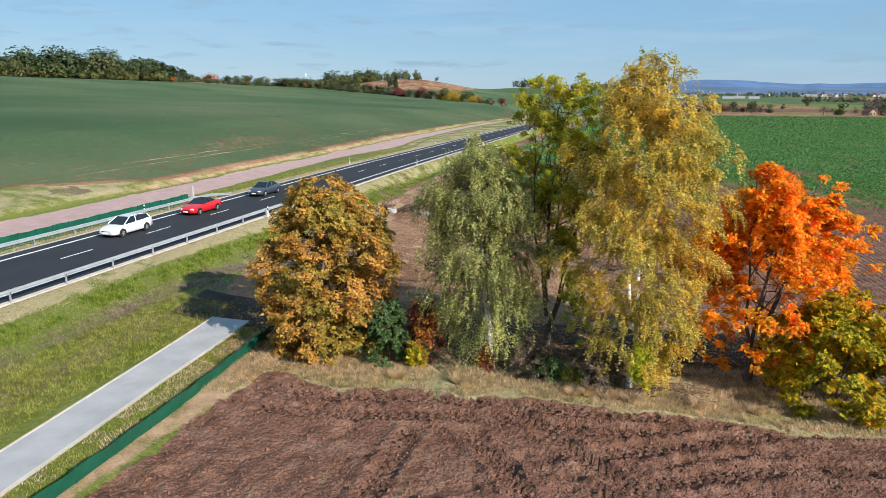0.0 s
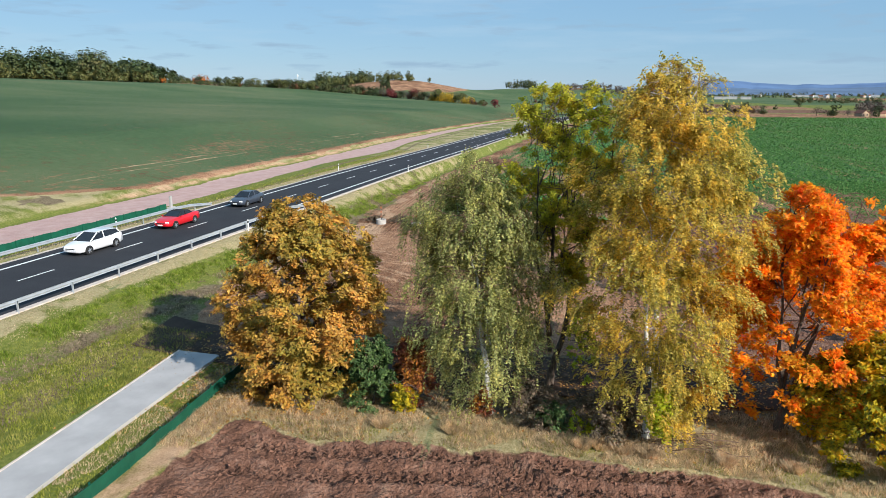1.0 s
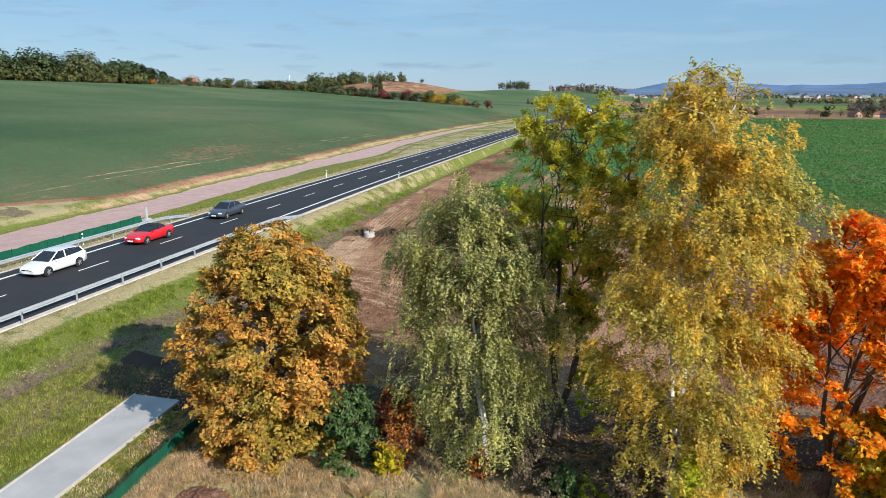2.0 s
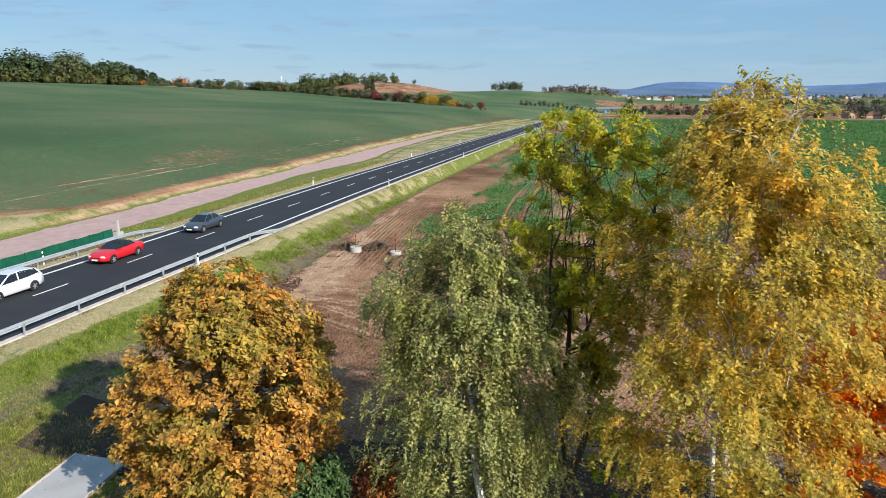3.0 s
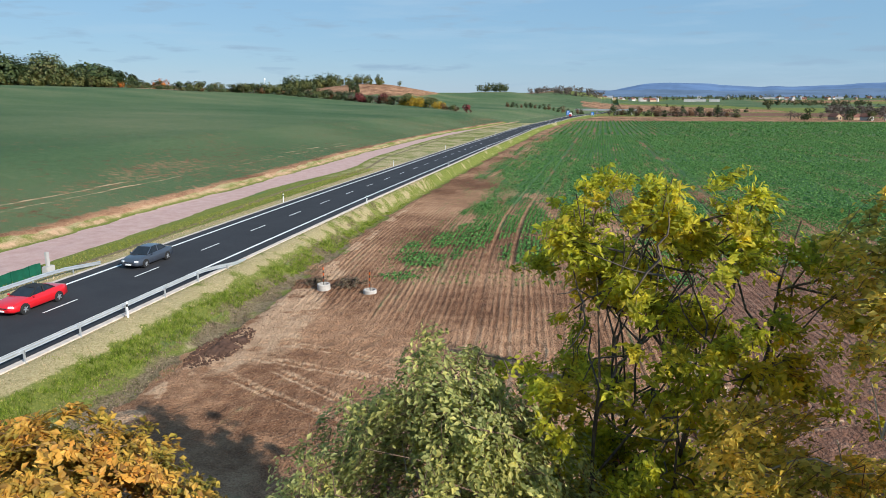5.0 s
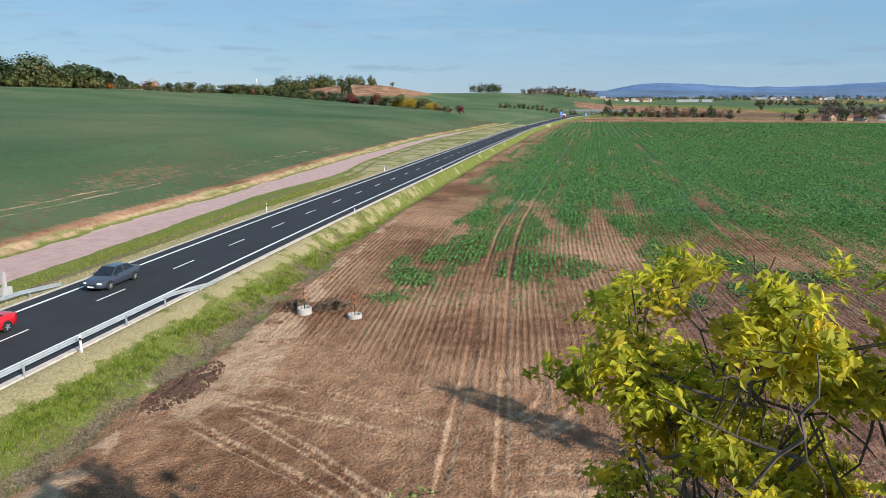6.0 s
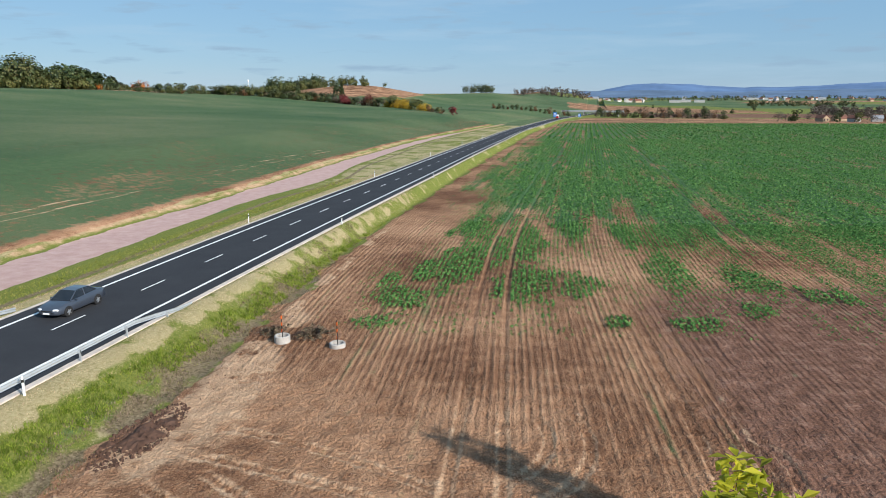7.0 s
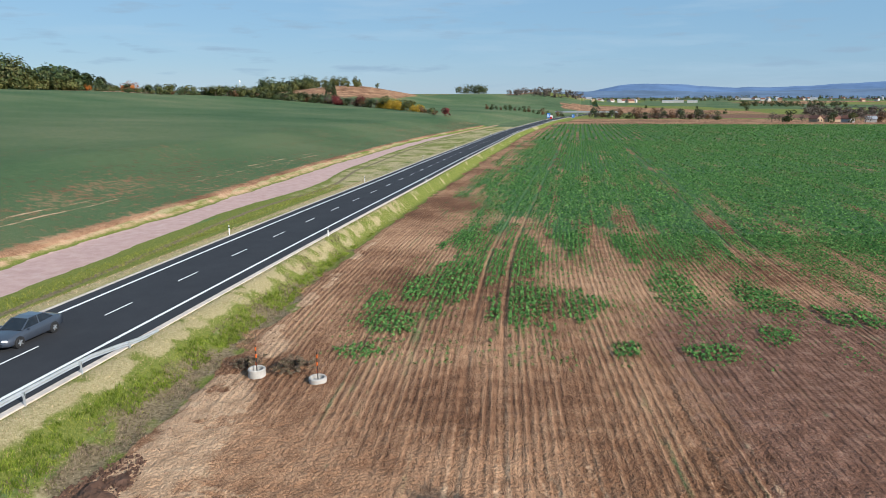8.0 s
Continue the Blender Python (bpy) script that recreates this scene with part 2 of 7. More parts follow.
    col = mixc(nt, zone(fmath(nt, "ADD", sb.outputs["Green"], n_mot), 0.28), col, winter)
    col = mixc(nt, edge(nt, fmath(nt, "ADD", sb.outputs["Blue"], fmath(nt, "MULTIPLY_ADD", n_rag, 0.3, -0.15)), 0.45, 0.55), col, pink)
    col = mixc(nt, zone(zb.outputs["Alpha"], 0.2), col, sand)
    nt.links.new(col, b.inputs["Base Color"])
    lump = nt.nodes.new("ShaderNodeTexVoronoi")
    lump.inputs["Scale"].default_value = 5.5
    nt.links.new(co, lump.inputs["Vector"])
    lump2 = nt.nodes.new("ShaderNodeTexVoronoi")
    lump2.inputs["Scale"].default_value = 13.0
    nt.links.new(co, lump2.inputs["Vector"])
    lumps = fmath(nt, "MULTIPLY_ADD", lump.outputs["Distance"], -0.6, fmath(nt, "MULTIPLY", lump2.outputs["Distance"], -0.3))
    rough_soil = fmath(nt, "MULTIPLY", lumps, fmath(nt, "MAXIMUM", sa.outputs["Blue"], fmath(nt, "MULTIPLY", sa.outputs["Green"], 1.05)))
    rough_soil = fmath(nt, "MULTIPLY_ADD", fmath(nt, "MULTIPLY", drill, sa.outputs["Green"]), 0.42, rough_soil)
    height = fmath(nt, "MULTIPLY_ADD", n_rag, 0.6, fmath(nt, "MULTIPLY_ADD", n_grain, 0.3, fmath(nt, "MULTIPLY", rough_soil, 0.9)))
    bump(nt, b, height, 1.0, 0.16)
    return m


def asphalt_material(name="asphalt", tone=1.0):
    m, nt, b, co = start(name, 0.85)
    b.inputs["Specular IOR Level"].default_value = 0.15
    f = noise_fac(nt, co, 35, 4, 0.7)
    g = noise_fac(nt, co, 0.35, 4, 0.6)
    base = ramp(nt, g, [(0.3, (0.036 * tone, 0.038 * tone, 0.044 * tone)), (0.7, (0.055 * tone, 0.057 * tone, 0.064 * tone))])
    nt.links.new(mixc(nt, 0.35, base, ramp(nt, f, [(0.3, (0.018, 0.018, 0.02)), (0.7, (0.072, 0.073, 0.078))])), b.inputs["Base Color"])
    bump(nt, b, f, 0.4, 0.01)
    return m


def carpaint(name, c):
    m, nt, b, co = start(name, 0.3)
    b.inputs["Coat Weight"].default_value = 0.8
    b.inputs["Coat Roughness"].default_value = 0.05
    f = noise_fac(nt, co, 3.0)
    nt.links.new(ramp(nt, f, [(0.3, tuple(v * 0.9 for v in c)), (0.7, c)]), b.inputs["Base Color"])
    return m


def glass_dark():
    m, nt, b, co = start("car glass", 0.05)
    b.inputs["Specular IOR Level"].default_value = 0.6
    nt.links.new(ramp(nt, noise_fac(nt, co, 2.0), [(0.3, (0.008, 0.009, 0.011)), (0.7, (0.02, 0.022, 0.026))]), b.inputs["Base Color"])
    return m


M_GROUND = ground_material()
M_ASPHALT = asphalt_material("asphalt", 0.72)
M_OLD = plain("worn asphalt", (0.070, 0.047, 0.034), 0.95, var=0.35, scale=0.7, bumps=0.3)
M_LINE = plain("road paint", (0.78, 0.78, 0.76), 0.6, var=0.10, scale=3, fine=25)
M_CONC = plain("concrete", (0.41, 0.395, 0.385), 0.85, var=0.12, scale=0.8, bumps=0.2)
M_KERB = plain("kerb concrete", (0.56, 0.48, 0.42), 0.85, var=0.2, scale=2)
M_STEEL = plain("galvanised steel", (0.52, 0.55, 0.58), 0.42, 0.55, var=0.10, scale=1.5)
M_GREEN = plain("green fence sheet", (0.006, 0.085, 0.05), 0.6, var=0.25, scale=1.5)
M_WHITE = plain("white plastic", (0.80, 0.80, 0.79), 0.5, var=0.06)
M_BLACK = plain("black rubber", (0.02, 0.02, 0.021), 0.8, var=0.3)
M_ORANGE = plain("orange paint", (0.75, 0.13, 0.02), 0.5, var=0.1)
M_RIM = plain("alloy", (0.55, 0.56, 0.58), 0.35, 0.8, var=0.1)
M_CHROME = plain("lamp glass", (0.75, 0.77, 0.8), 0.15, 0.2, var=0.1)
M_RED = plain("red lens", (0.45, 0.01, 0.01), 0.25, var=0.1)
M_GLASS = glass_dark()
M_BARK = bark("grey brown bark", (0.17, 0.13, 0.10), (0.05, 0.038, 0.03))
M_BIRCH = bark("birch bark", (0.66, 0.63, 0.58), (0.07, 0.06, 0.055), True, (0.22, 0.17, 0.13))
M_PALE = plain("pale birch limbs", (0.36, 0.32, 0.27), 0.9, var=0.35, scale=3)
M_TWIG = plain("twigs", (0.16, 0.105, 0.075), 0.9, var=0.3, scale=3)


# ---- meshes ----
RNG = np.random.default_rng(7)


def part(name, bm, material, parent=None, label=""):
    """Links a bmesh as one mesh object, under a thing or a part."""
    me = bpy.data.meshes.new(name)
    bm.to_mesh(me)
    bm.free()
    me.materials.append(material)
    ob = new(name, me)
    ob.parent = parent
    return tagged(ob, label)


def share(name, me, parent, m=None, label=""):
    ob = new(name, me)
    ob.parent = parent
    if m is not None:
        ob.matrix_basis = m
    return tagged(ob, label)


def mesh_np(name, verts, faces, material, smooth=False):
    """A mesh from arrays: verts (n, 3), faces (m, k)."""
    me = bpy.data.meshes.new(name)
    k = faces.shape[1]
    me.vertices.add(len(verts))
    me.vertices.foreach_set("co", np.ascontiguousarray(verts, dtype=np.float32).ravel())
    me.loops.add(faces.size)
    me.loops.foreach_set("vertex_index", np.ascontiguousarray(faces, dtype=np.int32).ravel())
    me.polygons.add(len(faces))
    me.polygons.foreach_set("loop_start", np.arange(0, faces.size, k, dtype=np.int32))
    me.polygons.foreach_set("loop_total", np.full(len(faces), k, dtype=np.int32))
    me.update(calc_edges=True)
    me.polygons.foreach_set("use_smooth", np.full(len(faces), smooth))
    me.materials.append(material)
    return me


def thing(name, at, label, category, group="", kind="", turn=0.0):
    ob = new(name)
    ob.empty_display_size = 0.3
    ob.matrix_basis = pose(*at, 0, 0, turn)
    return tagged(ob, label, category, group, kind)


def box(bm, size, at=(0, 0, 0), bevel=0.0, rot=None):
    m = Matrix.Translation(at) @ (rot.to_4x4() if rot else Matrix.Identity(4)) @ Matrix.Diagonal((*size, 1))
    made = bmesh.ops.create_cube(bm, size=1, matrix=m)["verts"]
    if bevel:
        edges = list({e for v in made for e in v.link_edges})
        bmesh.ops.bevel(bm, geom=edges, offset=bevel, segments=2, affect="EDGES")


def tube(bm, pts, radii, sides=8, cap=True):
    """A tapering tube along points."""
    rings = []
    for i, p in enumerate(pts):
        a = Vector(pts[max(i - 1, 0)])
        c = Vector(pts[min(i + 1, len(pts) - 1)])
        d = (c - a).normalized() if (c - a).length > 1e-6 else Vector((0, 0, 1))
        x = d.cross(Vector((0.31, 0.95, 0.02))).normalized()
        y = d.cross(x)
        rings.append([bm.verts.new(Vector(p) + (x * math.cos(q) + y * math.sin(q)) * radii[i]) for q in (2 * math.pi * k / sides for k in range(sides))])
    for r0, r1 in zip(rings, rings[1:]):
        for k in range(sides):
            bm.faces.new((r0[k], r0[(k + 1) % sides], r1[(k + 1) % sides], r1[k]))
    if cap:
        bm.faces.new(rings[0][::-1])
        bm.faces.new(rings[-1])


def lattice(ix, iy, seed):
    h = (ix.astype(np.int64) * 374761393 + iy.astype(np.int64) * 668265263 + seed * 974634541) & 0xFFFFFFFF
    for shift, factor in ((15, 0x2C1B3C6D), (12, 0x297A2D39), (15, 1274126177)):
        h = ((h ^ (h >> shift)) * factor) & 0xFFFFFFFF
    return ((h >> 11) & 0xFFFF) / 65535.0


def vnoise(x, y, seed=0):
    """Smooth value noise, 0 to 1."""
    x, y = np.asarray(x, float), np.asarray(y, float)
    ix, iy = np.floor(x), np.floor(y)
    fx, fy = x - ix, y - iy
    fx, fy = fx * fx * (3 - 2 * fx), fy * fy * (3 - 2 * fy)
    a, b = lattice(ix, iy, seed), lattice(ix + 1, iy, seed)
    c, d = lattice(ix, iy + 1, seed), lattice(ix + 1, iy + 1, seed)
    return (a * (1 - fx) + b * fx) * (1 - fy) + (c * (1 - fx) + d * fx) * fy


def fbm(x, y, scale, octaves=4, seed=0, turn=1.0):
    total, amp, norm = 0.0, 1.0, 0.0
    for o in range(octaves):
        c_, s_ = math.cos(1.1 * o * turn), math.sin(1.1 * o * turn)
        px, py = np.asarray(x) * c_ - np.asarray(y) * s_, np.asarray(x) * s_ + np.asarray(y) * c_
        total = total + amp * vnoise(px / scale + 17.3 * o, py / scale - 9.1 * o, seed + o)
        norm += amp
        amp, scale = amp * 0.5, scale * 0.5
    return total / norm


def sstep(v, lo, hi):
    f = np.clip((np.asarray(v, float) - lo) / (hi - lo), 0, 1)
    return f * f * (3 - 2 * f)


# ---- the lie of the land: s runs along the road, u to its right ----
ORIGIN, ALONG = np.array([-25.53, 80.80]), np.array([0.14424, 0.98954])
ACROSS = np.array([ALONG[1], -ALONG[0]])
ROAD_Z = 1.4


def row_drift(y):
    """How far the drilled rows have swung to the right: nearly straight at first, then along the road."""
    y = np.asarray(y, float)
    t = np.clip((y - 80) / 40, 0, 1)
    return 0.035 * y + 0.107 * (20 * t * t + np.maximum(0, y - 120))


def to_su(x, y):
    dx, dy = np.asarray(x, float) - ORIGIN[0], np.asarray(y, float) - ORIGIN[1]
    return dx * ALONG[0] + dy * ALONG[1], dx * ACROSS[0] + dy * ACROSS[1]


def to_xy(s, u):
    return ORIGIN[0] + s * ALONG[0] + u * ACROSS[0], ORIGIN[1] + s * ALONG[1] + u * ACROSS[1]


GRID_S = np.arange(-400.0, 5000.0, 4.0)


def eased(stops, width=9):
    """A smooth curve through stops, read from a fine table."""
    v = np.interp(GRID_S, [p[0] for p in stops], [p[1] for p in stops])
    k = np.hanning(2 * width + 3)[1:-1]
    pad = np.concatenate([np.full(width, v[0]), v, np.full(width, v[-1])])
    return np.convolve(pad, k / k.sum(), "valid")


BEND = eased([(-400, 0), (18, 0), (48, -0.32), (77, -0.45), (127, -1.4), (177, -2.4), (227, -3.2), (277, -4.2), (327, -4.1), (400, -0.9), (500, 3.0), (600, 10.3), (800, 31), (1000, 55)])
FALL = eased([(-400, 0), (22, 0), (46, -0.28), (64, -0.52), (90, -0.85), (127, -1.4), (177, -2.4), (227, -3.4), (277, -4.2), (327, -5.1), (400, -6.1), (500, -7.4), (600, -8.7), (800, -12.5), (1000, -14)])
TRACK_L = eased([(-400, 20.3), (10, 20.4), (41, 21.4), (57, 21.9), (69, 22.6), (83, 23.9), (101, 25.1), (124, 26.2), (151, 27.1), (195, 29.4), (243, 29.6), (300, 27.7)], 4)
TRACK_R = eased([(-400, 13.0), (5, 13.2), (31, 15.2), (47, 16.3), (57, 16.7), (64, 15.3), (75, 14.9), (86, 15.8), (104, 19.4), (128, 20.4), (172, 23.6), (224, 25.6), (284, 24.7)], 3)


def bend(s):
    """How far the road's centre has moved to the right."""
    return np.interp(s, GRID_S, BEND)


def fall(s):
    """The slow fall of the land ahead."""
    return np.interp(s, GRID_S, FALL)


def track_left(s):
    return np.interp(s, GRID_S, TRACK_L)


def track_right(s):
    return np.interp(s, GRID_S, TRACK_R)


def field_edge(s):
    return np.interp(s, [-40, -30, -20, -15, -8, 6, 20, 39, 80, 400], [15.0, 12.5, 11.9, 12.0, 11.5, 10.6, 9.4, 8.8, 8.6, 9.0])


def plough(x, y):
    """How much a place belongs to the ploughed soil before the trees."""
    s, u = to_su(x, y)
    rim = 30.0 + np.interp(x, [-12, -9.5, -6.5, -3, 3, 9, 13, 17, 30], [0.8, 1.3, -0.3, 0.5, 0.2, -0.7, -1.2, -1.4, -1.6])
    left = np.interp(y, [15, 21, 27, 31.5, 33], [-12.7, -12.0, -10.9, -9.9, -9.0])
    wob = 1.7 * (fbm(x, y, 1.7, 4, 5) - 0.5)
    return sstep(rim + wob - y, -0.35, 0.35) * sstep(x - left + wob, -0.3, 0.3)


def bare(x, y):
    """The bare headland and seedbed behind the trees."""
    s, u = to_su(x, y)
    wob = 3.4 * (fbm(x, y, 3.4, 5, 9) - 0.5) + 0.5
    return sstep(u - bend(s) - field_edge(s) + wob, -0.35, 0.35) * sstep(y - 41.5 + wob, -0.8, 0.8)


CROP_PATCHES = ((-1.9, 96.1, 2.0, 9.3), (-4.7, 92.9, 1.7, 3.8), (-7.8, 89.9, 1.0, 2.8), (-6.3, 84.9, 2.2, 2.6), (-7.7, 78.5, 1.3, 1.4), (1.5, 101.4, 1.2, 6.7), (4.8, 106.2, 2.1, 10.9), (4.2, 89.7, 2.5, 5.5),
                (8.5, 88.4, 1.8, 3.6), (-1.1, 117.1, 2.3, 9.5), (3.3, 138.2, 2.1, 6.3), (10.7, 145.2, 2.8, 26.3), (11.0, 116.6, 1.7, 11.7), (16.7, 112.2, 1.5, 9.5), (17.1, 95.1, 1.6, 7.7), (23.1, 91.6, 2.2, 4.5),
                (20.9, 82.8, 1.5, 2.1), (27.4, 86.5, 1.9, 2.4), (10.1, 79.5, 0.9, 1.3), (15.2, 79.3, 1.7, 1.3))


def crop_density(x, y):
    """Young oilseed: thin and patchy near, closed farther off."""
    q_ = x - row_drift(y)
    near_row = 0.9 * (fbm(q_, y * 0.05, 0.9, 3, 36, 0.0) - 0.5)
    far = y + 1.05 * np.maximum(0, x - 8) + 14 * (fbm(x, y, 12.0, 3, 21) - 0.5)
    d = 0.23 + 0.62 * sstep(far, 112, 160) + 0.12 * sstep(far, 88, 125) + near_row * (0.55 + 0.25 * sstep(y, 90, 130))
    d = d + 0.55 * (fbm(q_, y * 0.02, 4.0, 2, 38, 0.0) - 0.5) * sstep(y, 80, 130) + 0.9 * (fbm(x * 1.3, y * 0.6, 4.0, 3, 37) - 0.5) * (0.35 + 0.65 * sstep(y, 95, 130))
    rag = 1.5 * (fbm(q_ * 1.2, y * 0.45, 1.5, 3, 39, 0.0) - 0.5) + 0.9 * (fbm(x, y, 0.8, 2, 42) - 0.5)
    for px, py, rx, ry in CROP_PATCHES:
        r2 = (np.abs(x - px - 0.1 * (y - py)) / (rx * 1.15)) ** 2 + (np.abs(y - py) / (ry * 1.15)) ** 2
        d = np.maximum(d, 0.95 - 0.62 * r2 + rag * sstep(r2, 0.1, 0.9) + 0.35 * near_row)
    s, u = to_su(x, y)
    uu = u - bend(s)
    d = d - 0.5 * sstep(-uu, -(field_edge(s) + 12.0), -(field_edge(s) + 4.0)) * sstep(y, 90, 110) - 0.6 * sstep(-uu, -(field_edge(s) + 3.5), -(field_edge(s) + 1.0))
    d = d - 0.9 * sstep(-y, -77, -73)
    return np.clip(d, 0, 1)


def field_reach(b):
    """How far the green field on the hill reaches, by bearing."""
    return np.interp(b, [-60, -36, -30, -25, -19, -11.8, -7.1, -5, -2.9, 2], [700, 720, 720, 640, 720, 720, 640, 550, 478, 440])


def inside_field(x, y):
    b = np.degrees(np.arctan2(np.asarray(x) - 0.24, np.asarray(y) - 37.2))
    return (np.hypot(np.asarray(x) - 0.24, np.asarray(y) - 37.2) < field_reach(b)) | (np.abs(b) > 60)


HILL_W, HILL_Z = (0, 15, 31, 70, 114, 195, 247, 290, 356, 420, 500, 800), (0, 2.2, 5.0, 6.8, 7.8, 11.4, 16.2, 20.4, 23.6, 25.2, 25.5, 27.0)


def land(x, y):
    """Height of the ground without its clods and furrows."""
    s, u = to_su(x, y)
    u = u - bend(s)
    t = fall(s)
    e = field_edge(s) - 0.3
    near = sstep(-s, 24, 34)
    toe = e - 0.7 + near * (11.2 - e + 0.7)
    zd = -0.12 + near * 0.59
    flat = 0.0 + near * 0.25 * sstep(u, 30, 14)
    right = np.where(u < 5.7, ROAD_Z, ROAD_Z + (zd - ROAD_Z) * sstep(u, 5.7, toe))
    right = np.where(u > toe, zd + (flat - zd) * sstep(u, toe + 0.3, e + 0.5), right)
    base = 0.3
    left = ROAD_Z + (base - ROAD_Z) * sstep(-u, 5.9, 9.5)
    left = left + 0.12 * sstep(-u, 11.5, 13.0)
    left = left + 0.75 * sstep(-u - track_left(s), 0.0, 2.2)
    w = np.maximum(0, -u - track_left(s) - 1.7)
    hill = np.interp(w, HILL_W, HILL_Z) * (1 - 0.5 * sstep(s, 700, 1150))
    left = left + hill
    z = np.where(u > 0, right, left) + t
    # the banks of the far country
    x_, y_ = np.asarray(x, float), np.asarray(y, float)
    rise = 0.0
    for rx, ry, wx, wy, h in ((-205, 1130, 95, 170, 19.0), (-150, 1160, 90, 150, 5.0), (0, 1350, 120, 220, 20.0), (150, 1740, 130, 230, 24.0), (-520, 830, 150, 60, 9.0), (-330, 1180, 110, 130, 8.0)):
        rise = rise + h * np.exp(-(((x_ - rx) / wx) ** 2 + ((y_ - ry) / wy) ** 2))
    z = z + rise
    return z


SEED_LANES = ((-3.1, 50, 330), (-0.9, 50, 330), (22.4, 56, 300), (24.6, 56, 300), (8.4, 56, 92), (10.4, 56, 92))
HEAD_LANES = ((-13.6, 60.7, -3.0, 56.2, 0.4), (-12.4, 62.6, -1.0, 57.8, 0.4), (-14.0, 58.0, -5.0, 51.0, 0.3), (-12.0, 58.6, -3.0, 51.5, 0.3), (2.0, 52.0, 26.0, 56.0, 0.5), (2.0, 54.0, 26.0, 58.0, 0.5))
TURNS = ((-1.2, 62.5, 6.6), (-1.2, 62.5, 4.7), (8.6, 60.5, 5.2), (8.6, 60.5, 3.4))


def lanes(x, y):
    """Wheel marks on the seedbed: distance from each, way along it, and how strong it is."""
    q, a = x - row_drift(y), y
    out = []
    for q0, a0, a1 in SEED_LANES:
        out.append((q - q0 + 0.10 * np.sin(a * 0.21 + q0), a, sstep(a, a0, a0 + 4) * sstep(-a, -a1, -a1 + 20)))
    for ax, ay, bx, by, w in HEAD_LANES:
        dx, dy = bx - ax, by - ay
        L = math.hypot(dx, dy)
        a_ = ((x - ax) * dx + (y - ay) * dy) / L
        d_ = ((x - ax) * dy - (y - ay) * dx) / L + w * np.sin(a_ * 0.28 + ax)
        out.append((d_, a_, sstep(a_, -0.5, 1.5) * sstep(-a_, -L - 0.5, -L + 1.5)))
    for cx, cy, r in TURNS:
        ang = np.arctan2(y - cy, x - cx)
        out.append((np.hypot(x - cx, y - cy) - r, ang * r, sstep(ang, -1.25, -0.9) * sstep(-ang, -0.9, -0.3)))
    return out


